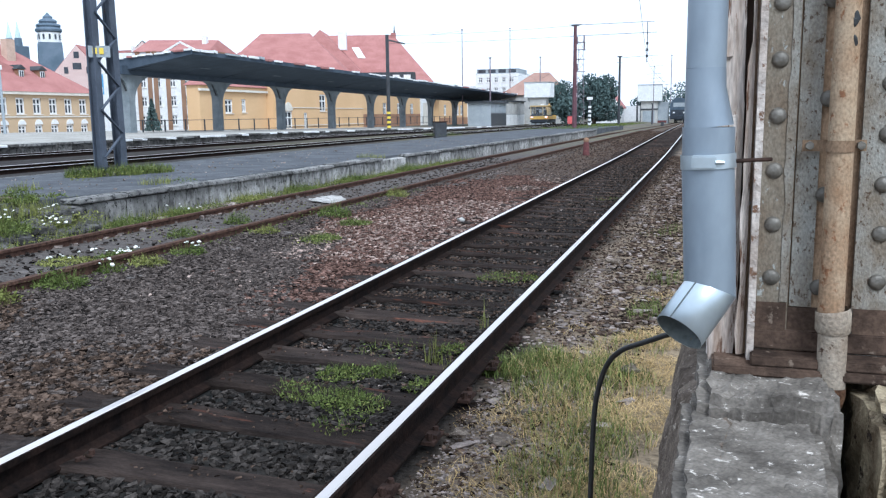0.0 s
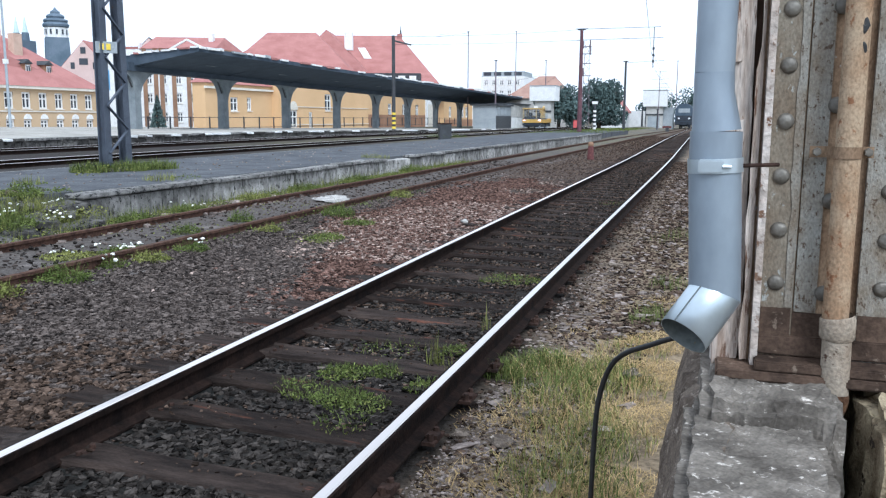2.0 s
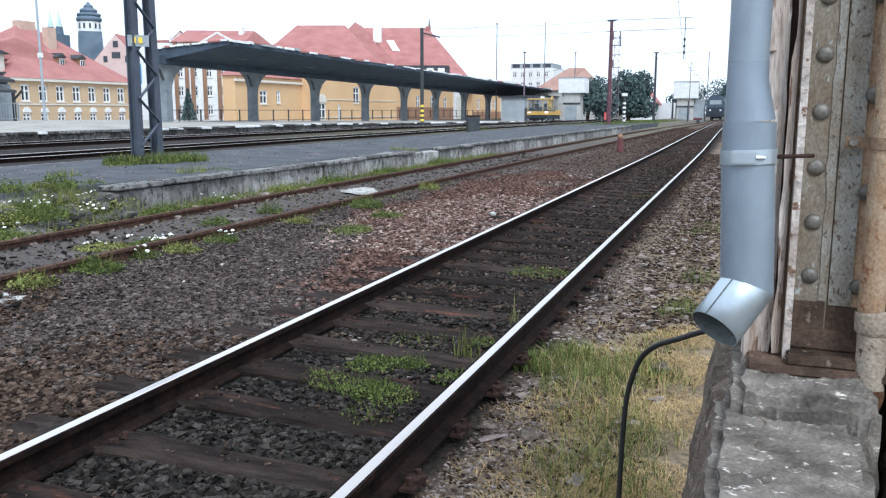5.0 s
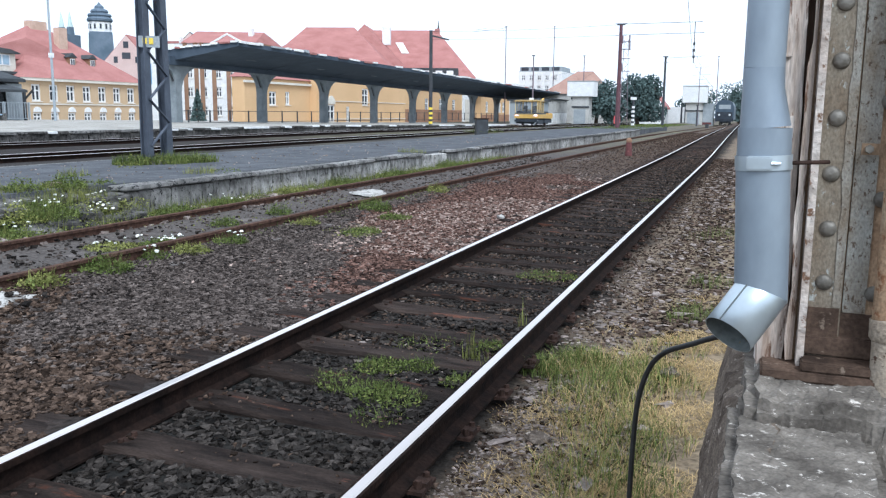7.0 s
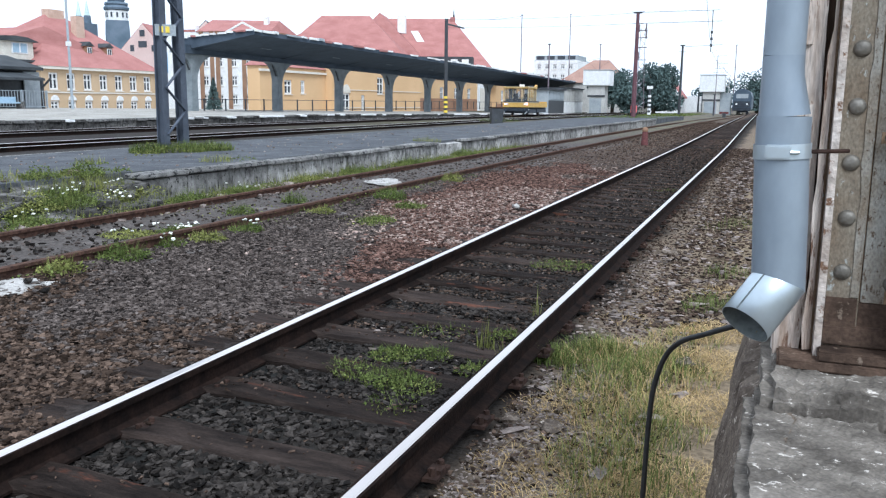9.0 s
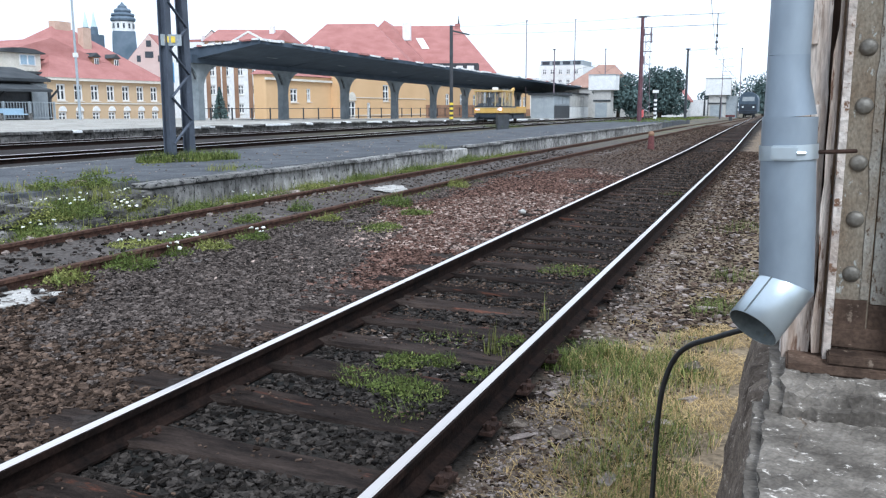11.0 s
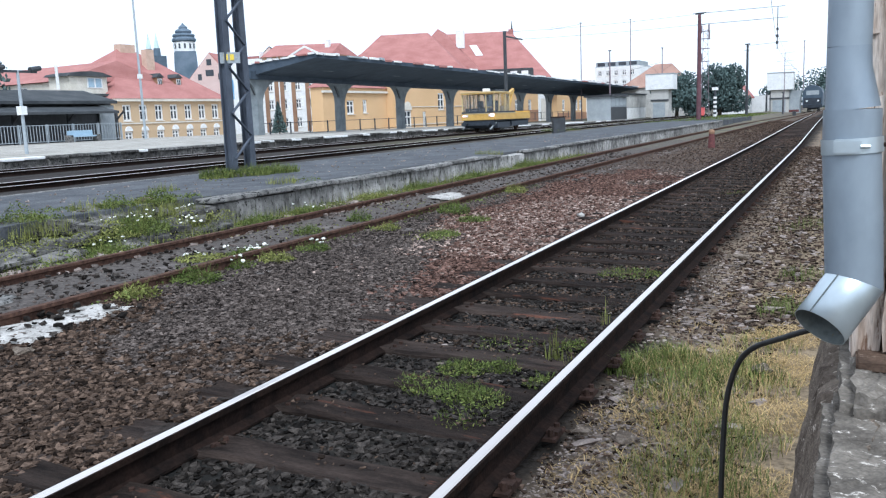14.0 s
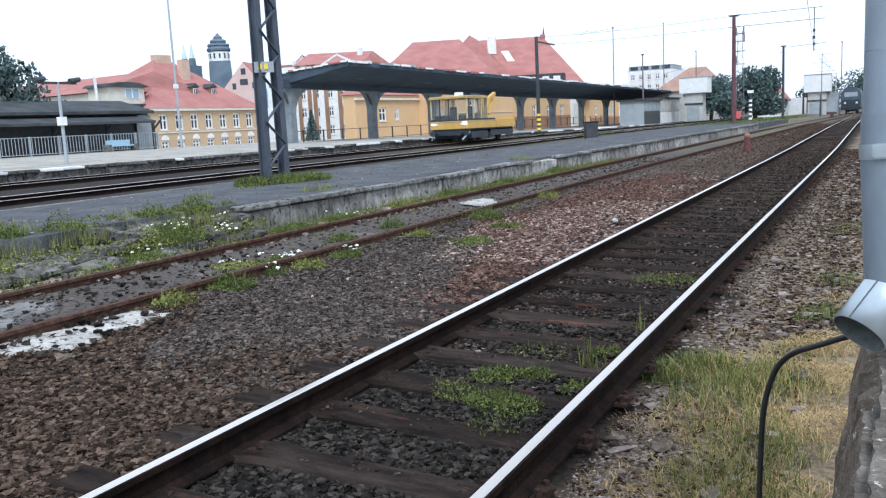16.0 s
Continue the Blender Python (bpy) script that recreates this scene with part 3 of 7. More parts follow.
def canopy():
    e = thing("platform_canopy", (-39.2, 52.0, 0.5), "long dark grey platform canopy on curved concrete columns", "canopy", tilt=-SLOPE)
    stand = (0.0, 11.7, 23.0, 34.8, 46.3, 57.9, 70.3, 83.0, 95.7, 108.0)
    n, length = len(stand), 108.0
    # arched column: shaft with quarter-round haunches along the platform
    def column_mesh():
        bm = bmesh.new()
        prof = [(-0.36, 0), (0.36, 0), (0.32, 2.2)]
        for k in range(7):
            a = math.pi / 2 * k / 6
            prof.append((0.32 + 2.34 * (1 - math.cos(a)), 2.2 + 1.97 * math.sin(a)))
        prof += [(2.66, 4.3), (-1.9, 4.3)]
        for k in range(7):
            a = math.pi / 2 * (6 - k) / 6
            prof.append((-0.32 - 1.58 * (1 - math.cos(a)), 2.6 + 1.57 * math.sin(a)))
        a0 = [bm.verts.new((-0.33, y, z)) for y, z in prof]
        a1 = [bm.verts.new((0.33, y, z)) for y, z in prof]
        bm.faces.new(a0)
        bm.faces.new(a1[::-1])
        for i in range(len(prof)):
            j = (i + 1) % len(prof)
            bm.faces.new((a0[i], a1[i], a1[j], a0[j]))
        return bm
    col = part("column", column_mesh(), CANOPYLIGHT, e, "curved grey concrete column")
    for k in range(1, n):
        again(col, e, Matrix.Translation((0, stand[k], 0)))
    strut = bmesh.new()
    bar(strut, (0.2, -0.45, 3.0), (0.2, -1.15, 4.15), 0.09)
    strut = part("strut", strut, DARKSTEEL, e)
    for k in range(1, n):
        again(strut, e, Matrix.Translation((0, stand[k], 0)))
    part("beam", boxes((-0.55, -1.2, 4.15, 0.55, length + 3, 4.75)), CANOPYGREY, e)
    prof = [(6.0, 5.4), (6.0, 5.72), (-1.1, 5.2), (-1.1, 4.8), (-0.5, 4.5), (0.5, 4.5)]
    part("roof", prism(prof, -0.6, length + 2.0), CANOPYGREY, e, "dark underside rising to the eave")
    rib = bmesh.new()
    vs = [(0.4, 4.4), (5.7, 5.44), (5.7, 5.46), (0.4, 4.52)]
    a0 = [rib.verts.new((x, -0.12, z)) for x, z in vs]
    a1 = [rib.verts.new((x, 0.12, z)) for x, z in vs]
    rib.faces.new(a0)
    rib.faces.new(a1[::-1])
    for i in range(4):
        rib.faces.new((a0[i], a1[i], a1[(i + 1) % 4], a0[(i + 1) % 4]))
    rib = part("rib", rib, CANOPYGREY, e)
    for k in range(1, n):
        again(rib, e, Matrix.Translation((0, stand[k], 0)))
    rnd = random.Random(3)
    y = -0.6
    strips = []
    while y < length + 1.5:
        ln = rnd.uniform(0.4, 2.0)
        if rnd.random() < 0.85:
            strips.append((y, min(y + ln, length + 1.9)))
        y += ln + rnd.uniform(0.1, 0.6)
    for a, b in strips:
        lift = rnd.uniform(-0.03, 0.05)
        bm = boxes((5.9, a, 5.64 + lift, 6.16, b, 5.79 + lift + rnd.uniform(-0.04, 0.04)))
        rough_up(bm, 0.07, 2.0, int(a * 10))
        part("gutter_flashing", bm, WHITE if rnd.random() < 0.75 else ROOF if rnd.random() < 0.3 else SHEETGREY, e, "pale sheet flashing on the eave")
    x = -1.0
    while x < 5.8:
        ln = rnd.uniform(0.3, 0.8)
        z = 5.2 + (x + 1.1) / 7.1 * 0.52
        bm = boxes((x, -0.74, z - 0.02, min(x + ln, 5.95), -0.58, z + rnd.uniform(0.06, 0.14)))
        rough_up(bm, 0.06, 3.0, int(x * 10) + 40)
        part("end_flashing", bm, WHITE if rnd.random() < 0.6 else ROOF, e)
        x += ln + rnd.uniform(0.02, 0.3)
    for k in range(1, n):
        yy = (stand[k] + stand[k - 1]) / 2
        g = part("tube_light", boxes((2.6, yy - 0.7, 4.86, 2.85, yy + 0.7, 4.95)), CANOPYLIGHT, e, "grey tube light under the roof")
    return e


canopy()


# ---- lattice mast on the low platform ----
def lattice_mast(at, label, height=13.0):
    e = thing("catenary_mast", at, label, "mast")
    def x_at(s, z):
        return s * (0.326 - 0.012 * z)
    for s in (-1, 1):
        bm = bmesh.new()
        for d in ((-0.09, -0.09, 0.09, -0.067), (-0.09, 0.067, 0.09, 0.09), (-0.012, -0.067, 0.012, 0.067)):
            vs = box(bm, d[0], d[1], 0, d[2], d[3], height)
            for v in vs:
                v.co.x += x_at(s, v.co.z)
        part("leg", bm, DARKTRELLIS, e, "dark painted steel channel")
    z = 0.35
    k = 0
    while z < height - 1:
        bm = bmesh.new()
        s = 1 if k % 2 else -1
        bar(bm, (x_at(s, z), -0.1, z), (x_at(-s, z + 0.46), -0.1, z + 0.46), 0.055, 0.025)
        part("brace", bm, DARKTRELLIS, e)
        z += 0.47
        k += 1
    f = part("footing", boxes((-0.62, -0.35, -0.35, 0.62, 0.35, 0.06), bevel=0.03), CONCRETE, e)
    return e


mast = lattice_mast((-10.24, 14.12, 0.3), "dark lattice steel mast standing in grass on the platform")
mast.rotation_euler = (0, 0, radians(93))


# ---- riveted steel column, pipes and plinth close by ----
def steel_column():
    e = thing("steel_column", (1.511, 1.8, 0.86), "riveted steel bridge column with peeling grey paint", "column")
    h = 3.2
    part("face_plate", boxes((-0.112, 0.0, -0.02, 0.6, 0.02, h)), BROWNPAINT, e, "rust-stained plate")
    part("cover_strip", boxes((-0.112, -0.012, 0.0, -0.045, 0.0, h)), PEELING, e, "riveted angle leg with peeling paint")
    part("web_strip", boxes((-0.042, -0.007, 0.11, 0.0, 0.0, h)), PITTED, e)
    part("right_strip", boxes((0.075, -0.012, 0.0, 0.145, 0.0, h)), PITTED, e)
    bm = boxes((-0.062, -0.0145, 0.12, -0.0465, -0.0125, h))
    bmesh.ops.subdivide_edges(bm, edges=[q for q in bm.edges if q.calc_length() > 1], cuts=90)
    for v in bm.verts:
        if v.co.x < -0.05:
            v.co.x += 0.012 * noise.noise(Vector((0, 0, v.co.z * 14)))
    part("worn_paint_edge", bm, PITTED, e, "pale worn paint along the strip edge")
    part("angle_edge", boxes((-0.122, -0.03, -0.01, -0.108, 0.015, h)), PALEFLAKE, e, "worn pale edge of the angle")
    part("grimy_foot", boxes((-0.044, -0.006, 0.052, 0.074, -0.0005, 0.108)), GRIME, e, "dirt-blackened foot of the plate")
    part("grimy_foot", boxes((-0.106, -0.0155, 0.052, -0.048, -0.0125, 0.118)), GRIME, e)
    part("grimy_foot", boxes((0.078, -0.0155, 0.052, 0.145, -0.0125, 0.112)), GRIME, e)
    part("flange", boxes((-0.128, 0.02, -0.02, -0.108, 0.5, h)), BROWNPAINT, e)
    # solid strip coloured dark to stand for the shade in the gap
    part("joint_filler", boxes((-0.146, 0.03, -0.02, -0.129, 0.5, h)), DARKGAP, e, "dark strip painted as the shade between board and angle")
    for k, (x0, x1, y0, z0, z1) in enumerate(((-0.2, -0.147, 0.012, -0.02, h), (-0.208, -0.166, 0.006, 0.62, 1.25), (-0.19, -0.158, 0.004, 0.12, 0.5), (-0.204, -0.172, 0.005, 1.3, 2.1))):
        bm = bmesh.new()
        box(bm, x0, y0, z0, x1, 0.05 + 0.4 * (k == 0), z1)
        bmesh.ops.subdivide_edges(bm, edges=[q for q in bm.edges if q.calc_length() > 0.3], cuts=40)
        rough_up(bm, 0.011, 16, k + 2)
        part("flaking_board", bm, BOARD, e, "splintered board with flaking pale paint")
    rnd = random.Random(6)
    bm = bmesh.new()
    z = 0.0
    ring = []
    while z < h:
        w = -0.142 - 0.008 * noise.noise(Vector((z * 9, 1, 0))) + (0.008 if z > 0.62 else 0)
        ring.append([bm.verts.new((w, -0.012, z)), bm.verts.new((-0.128, -0.004, z)), bm.verts.new((-0.128, 0.004, z)), bm.verts.new((w, -0.002, z))])
        z += 0.05
    for r, s in zip(ring, ring[1:]):
        for i in range(4):
            bm.faces.new((r[i], r[(i + 1) % 4], s[(i + 1) % 4], s[i]))
    part("flaking_edge", bm, BOARD, e, "edge of flaking pale paint")
    def rivet_mesh(r):
        bm = bmesh.new()
        bmesh.ops.create_uvsphere(bm, u_segments=16, v_segments=10, radius=r)
        for v in bm.verts:
            v.co.y *= 0.55
            v.co.y = min(v.co.y, 0.0)
        return bm
    rv = None
    spots = [(-0.081, -0.012, 0.17 + 0.11 * k) for k in range(27)] + [(0.119, -0.012, 0.168 + 0.0978 * k) for k in range(30)]
    spots += [(0.011, -0.007, 0.152 + 0.19 * k) for k in range(15)]
    for p in spots:
        m = Matrix.Translation((p[0] + rnd.uniform(-0.002, 0.002), p[1], p[2])) @ Matrix.Rotation(rnd.uniform(0, 6), 4, "Y")
        if rv is None:
            rv = part("rivet", rivet_mesh(0.0165), RIVET, e, smooth=True)
            rv.matrix_basis = m
        else:
            again(rv, e, m)
    part("base_angle", boxes((-0.115, -0.075, -0.004, 0.6, -0.001, 0.016), (-0.114, -0.019, 0.018, 0.6, -0.001, 0.06), bevel=0.003), GRIME, e)
    part("base_plate", boxes((-0.19, -0.085, -0.024, 0.62, 0.5, -0.005), bevel=0.004), GRIME, e, "thick rusty base plate")


steel_column()


def ring_along(path, radii, seg, material, name, parent, label="", caps=False):
    """A round pipe through the points of a path, with a radius at each."""
    bm = bmesh.new()
    pts = [Vector(p) for p in path]
    rings = []
    for i, p in enumerate(pts):
        d = (pts[min(i + 1, len(pts) - 1)] - pts[max(i - 1, 0)]).normalized()
        u = d.cross(Vector((0, 1, 0.02))).normalized()
        v = d.cross(u)
        rings.append([bm.verts.new(p + (u * math.cos(2 * math.pi * k / seg) + v * math.sin(2 * math.pi * k / seg)) * radii[i]) for k in range(seg)])
    for r, s in zip(rings, rings[1:]):
        for k in range(seg):
            bm.faces.new((r[k], r[(k + 1) % seg], s[(k + 1) % seg], s[k]))
    if caps:
        bm.faces.new(rings[0])
        bm.faces.new(rings[-1][::-1])
    return part(name, bm, material, parent, label, smooth=True)


def outlet_seam(c, d, u, v, r, along):
    """A point on the upper side of the outlet."""
    s = Vector((-0.1, -0.35, 1.0))
    s = (s - d * s.dot(d)).normalized()
    return c + d * along + s * (r + 0.0004)


def downpipe():
    e = thing("downpipe", (1.298, 1.7, 1.003), "grey zinc rainwater downpipe with a short angled outlet", "pipe")
    ring_along([(-0.012, 0, 2.4), (-0.009, 0, 0.45)], [0.037, 0.0375], 32, GALV, "upper_pipe", e)
    ring_along([(-0.009, 0, 0.45), (-0.008, 0, 0.41), (0.0, 0, 0.337)], [0.0376, 0.0385, 0.047], 32, GALV, "reducer", e)
    # angled outlet, an open mitred tube
    bm = bmesh.new()
    seg, r = 36, 0.0505
    d = Vector((-0.5, -0.56, -0.68)).normalized()
    c0, c1 = Vector((0.013, 0, 0.012)), Vector((0.013, 0, 0.012)) + d * 0.112
    u = d.cross(Vector((0, 0, 1))).normalized()
    v = d.cross(u).normalized()
    top, out, inn, deep = [], [], [], []
    flat = (Vector((0, 0, -1)) + d).normalized()
    low = bmesh.new()
    rings = []
    for z, cx, rr in ((0.337, 0.0, 0.0495), (0.26, 0.001, 0.05), (0.15, 0.007, 0.0505), (None, 0.013, 0.0508)):
        ring = []
        for k in range(seg):
            p = Vector((cx + rr * math.cos(2 * math.pi * k / seg), rr * math.sin(2 * math.pi * k / seg), z or 0.0))
            if z is None:
                p.z = c0.z - ((p.x - c0.x) * flat.x + p.y * flat.y) / flat.z
            ring.append(low.verts.new(p))
        rings.append(ring)
    for r0, r1 in zip(rings, rings[1:]):
        for k in range(seg):
            low.faces.new((r0[k], r0[(k + 1) % seg], r1[(k + 1) % seg], r1[k]))
    part("lower_pipe", low, GALV, e, smooth=True)
    for k in range(seg):
        a = 2 * math.pi * k / seg
        w = (u * math.cos(a) + v * math.sin(a)) * r
        t = -w.dot(flat) / d.dot(flat)
        top.append(bm.verts.new(c0 + w + d * t))
        out.append(bm.verts.new(c1 + w))
        inn.append(bm.verts.new(c1 + w * 0.97))
        deep.append(c0 + w * 0.965 + d * t)
    for k in range(seg):
        j = (k + 1) % seg
        bm.faces.new((top[k], top[j], out[j], out[k]))
        bm.faces.new((out[k], out[j], inn[j], inn[k]))
    outlet = part("outlet", bm, SPOUTZINC, e, "bright new zinc outlet, open at the end", smooth=True)
    bm = bmesh.new()
    rim = [bm.verts.new(v.co) for v in outlet.data.vertices if abs((v.co - c1).length - r * 0.97) < 0.0004]
    mid = [bm.verts.new(p) for p in deep]
    up = [bm.verts.new((0.008 + (p.x - 0.013) * 0.8, p.y * 0.8, 0.16)) for p in deep]
    for k in range(seg):
        j = (k + 1) % seg
        bm.faces.new((rim[k], rim[j], mid[j], mid[k]))
        bm.faces.new((mid[k], mid[j], up[j], up[k]))
    bm.faces.new(up)
    part("outlet_inside", bm, DARKZINC, outlet, "inside of the outlet, its shade put into the dark colour", smooth=True)
    bm = bmesh.new()
    bar(bm, outlet_seam(c0, d, u, v, r, 0.012), outlet_seam(c0, d, u, v, r, 0.111), 0.0022)
    part("outlet_seam", bm, DARKZINC, outlet)
    ring_along([(0.0005, 0, 0.285), (0.002, 0, 0.257)], [0.0528, 0.0528], 32, SPOUTZINC, "pipe_clip", e, "bright clamp band")
    part("clip_lug", boxes((-0.03, -0.0575, 0.2575, 0.016, -0.044, 0.2845), bevel=0.003), SPOUTZINC, e)
    bm = bmesh.new()
    tube(bm, (0.03, -0.02, 0.271), (0.12, 0.03, 0.273), 0.004, 0.004, 8)
    part("clip_screw", bm, IRON, e)
    bm = bmesh.new()
    tube(bm, (0.014, -0.054, 0.271), (0.03, -0.05, 0.271), 0.004, 0.004, 8)
    part("clip_bolt", bm, SPOUTZINC, e)


downpipe()


def rusty_pipe():
    e = thing("old_pipe", (1.541, 1.735, 0.8), "rust-stained old iron pipe strapped to the column", "pipe")
    ring_along([(-0.002, 0, 2.5), (0.0, 0, 0.17)], [0.0205, 0.0245], 24, RUSTPIPE, "upper_pipe", e)
    ring_along([(0.004, 0, 0.18), (0.005, 0, 0.174), (0.006, 0, 0.14), (0.006, 0, 0.132)], [0.031, 0.0335, 0.0335, 0.029], 24, PALEPIPE, "collar", e, "beige flaking collar")
    ring_along([(0.006, 0, 0.14), (0.008, 0, 0.02)], [0.0275, 0.0275], 24, PALEPIPE, "lower_pipe", e, "flaking beige lower end")
    ring_along([(0.008, 0, 0.021), (0.008, -0.001, 0.01), (0.008, 0, -0.004), (0.009, 0, -0.02), (0.01, 0, -0.034)], [0.0282, 0.0285, 0.027, 0.022, 0.012], 24, RUSTEND, "rusted_tip", e, "crusted rusty broken tip")
    # flat black blobs on the pipe paint the dark inside of its rust holes
    for x, z, r, t in ((0.006, 0.735, 0.009, 0.3), (0.008, 0.7, 0.007, -0.3), (-0.004, 0.725, 0.004, 0.0)):
        bm = bmesh.new()
        bmesh.ops.create_icosphere(bm, subdivisions=2, radius=r)
        rough_up(bm, r * 0.5, 120, int(z * 1000))
        for v in bm.verts:
            v.co.z *= 1.9
            v.co.y *= 0.25
        h = part("rust_hole", bm, RUBBER, e, "black blob painting the dark inside of a rust hole")
        h.location, h.rotation_euler = (x, -0.0205, z), (0, t, 0)
    part("strap_tab", boxes((-0.065, 0.03, 0.49, -0.018, 0.036, 0.512)), BROWNPAINT, e)
    part("strap_tab", boxes((0.018, 0.03, 0.49, 0.05, 0.036, 0.512)), BROWNPAINT, e)
    ring_along([(-0.001, -0.001, 0.512), (-0.001, -0.001, 0.49)], [0.0255, 0.0255], 24, BROWNPAINT, "strap", e)
    for x in (-0.052, 0.04):
        bm = bmesh.new()
        tube(bm, (x, 0.03, 0.501), (x, 0.02, 0.501), 0.009, 0.008, 6)
        part("strap_bolt", bm, RIVET, e)


rusty_pipe()


def plinth():
    e = thing("stone_plinth", (1.511, 1.5, 0.0), "weathered stone plinth with flaking whitewash under the column", "plinth")
    def block(name, x0, y0, z0, x1, y1, z1, cuts, rough, material, seed, label=""):
        bm = bmesh.new()
        box(bm, x0, y0, z0, x1, y1, z1)
        bmesh.ops.bevel(bm, geom=bm.edges[:], offset=0.02, segments=2, affect="EDGES")
        bmesh.ops.subdivide_edges(bm, edges=[q for q in bm.edges if q.calc_length() > 0.05], cuts=cuts, use_grid_fill=True)
        rough_up(bm, rough * 0.5, 7, seed)
        rough_up(bm, rough * 0.45, 34, seed + 3)
        rough_up(bm, rough * 0.28, 90, seed + 5)
        return part(name, bm, material, e, label)
    block("front_block", -0.245, -0.36, -0.3, 0.0, 0.2, 0.8, 44, 0.012, PLINTH, 1, "worn stone block with white flakes")
    block("back_block", -0.215, 0.06, -0.3, 0.045, 0.75, 0.842, 24, 0.02, PLINTH, 2)
    block("right_block", 0.085, -0.02, -0.3, 0.5, 0.75, 0.835, 20, 0.034, PLINTHWARM, 3, "yellowed crumbling stone")
    block("low_block", -0.02, -0.5, -0.3, 0.5, 0.1, 0.62, 18, 0.02, PLINTH, 5)
    bm = prism([(-0.17, 0.8), (-0.25, 0.74), (-0.32, 0.3), (-0.37, -0.3), (-0.18, -0.3)], -0.5, 1.1, cuts=[-0.5 + 0.2 * k for k in range(9)])
    bmesh.ops.subdivide_edges(bm, edges=bm.edges[:], cuts=7, use_grid_fill=True)
    rough_up(bm, 0.022, 8, 4)
    rough_up(bm, 0.01, 30, 5)
    part("sloping_footing", bm, PLINTHDARK, e, "dark sloping footing", smooth=True)


plinth()


def cable():
    bm = bmesh.new()
    pts = [(1.01, 2.2, -0.15), (1.012, 2.2, 0.1), (1.016, 2.2, 0.31), (1.02, 2.2, 0.478), (1.03, 2.19, 0.6), (1.057, 2.17, 0.695), (1.1, 2.12, 0.756), (1.165, 2.06, 0.8), (1.24, 2.0, 0.845), (1.33, 1.98, 0.87)]
    fine = []
    for i in range(len(pts) - 1):
        p0, p1, p2, p3 = (Vector(pts[max(0, min(len(pts) - 1, i + k))]) for k in (-1, 0, 1, 2))
        for s in range(5):
            t = s / 5
            fine.append(0.5 * (2 * p1 + (p2 - p0) * t + (2 * p0 - 5 * p1 + 4 * p2 - p3) * t * t + (3 * p1 - p0 - 3 * p2 + p3) * t ** 3))
    fine.append(Vector(pts[-1]))
    ob = ring_along(fine, [0.0072] * len(fine), 10, RUBBER, "cable", None)
    tagged(ob, "thick black rubber cable rising out of the grass", "cable")


cable()


# ---- buildings ----
def facade(e, u0, u1, z0, z1, holes, material, y=0.0, thick=0.35, glazing=WHITE, bars=(1, 1)):
    """A wall along local x from u0 to u1, with its openings and their windows. holes: (u0, u1, z0, z1)."""
    us = sorted({u0, u1, *[h[0] for h in holes], *[h[1] for h in holes]})
    zs = sorted({z0, z1, *[h[2] for h in holes], *[h[3] for h in holes]})
    bm = bmesh.new()
    vs = {(a, c): bm.verts.new((a, y, c)) for a in us for c in zs}
    for a, b in zip(us, us[1:]):
        for c, d in zip(zs, zs[1:]):
            mu, mz = (a + b) / 2, (c + d) / 2
            if not any(h[0] < mu < h[1] and h[2] < mz < h[3] for h in holes):
                bm.faces.new((vs[a, c], vs[b, c], vs[b, d], vs[a, d]))
    ext = bmesh.ops.extrude_face_region(bm, geom=bm.faces[:])
    for v in [g for g in ext["geom"] if isinstance(g, bmesh.types.BMVert)]:
        v.co.y += thick
    bmesh.ops.delete(bm, geom=[v for v in bm.verts if not v.link_faces], context="VERTS")
    part("wall", bm, material, e)
    for a, b, c, d in holes:
        f = 0.17
        gx = [a, a + f]
        for k in range(bars[0]):
            x = a + (b - a) * (k + 1) / (bars[0] + 1)
            gx += [x - 0.08, x + 0.08]
        gx += [b - f, b]
        gz = [c, c + f]
        for k in range(bars[1]):
            z = c + (d - c) * (0.62 if bars[1] == 1 else (k + 1) / (bars[1] + 1))
            gz += [z - 0.07, z + 0.07]
        gz += [d - f, d]
        bm = bmesh.new()
        g = [[bm.verts.new((x, y + 0.1, z)) for z in gz] for x in gx]
        for p in range(len(gx) - 1):
            for q in range(len(gz) - 1):
                if p % 2 == 0 or q % 2 == 0:
                    bm.faces.new((g[p][q], g[p + 1][q], g[p + 1][q + 1], g[p][q + 1]))
        ext = bmesh.ops.extrude_face_region(bm, geom=bm.faces[:])
        for v in [h for h in ext["geom"] if isinstance(h, bmesh.types.BMVert)]:
            v.co.y += 0.08
        w = part("window", bm, glazing, e, "white painted window frame")
        part("pane", boxes((a + 0.02, y + 0.19, c + 0.02, b - 0.02, y + 0.21, d - 0.02)), GLASS, w)
        part("sill", boxes((a - 0.1, y - 0.1, c - 0.1, b + 0.1, y + 0.1, c - 0.01)), CREAM, e)


def hip_roof(e, x0, y0, x1, y1, z, rx0, rx1, ry, rz, over=0.4, material=None, name="roof"):
    """A hipped roof over a rectangle, its ridge from rx0 to rx1 at ry."""
    bm = bmesh.new()
    x0, x1, y0, y1 = x0 - over, x1 + over, y0 - over, y1 + over
    a = [bm.verts.new(p) for p in ((x0, y0, z), (x1, y0, z), (x1, y1, z), (x0, y1, z))]
    r = [bm.verts.new((rx0, ry, rz)), bm.verts.new((rx1, ry, rz))]
    bm.faces.new((a[0], a[1], r[1], r[0]))
    bm.faces.new((a[1], a[2], r[1]))
    bm.faces.new((a[2], a[3], r[0], r[1]))
    bm.faces.new((a[3], a[0], r[0]))
    bm.faces.new(a[::-1])
    return part(name, bm, material or ROOF, e, "red clay tile roof" if material in (None, ROOF) else "")


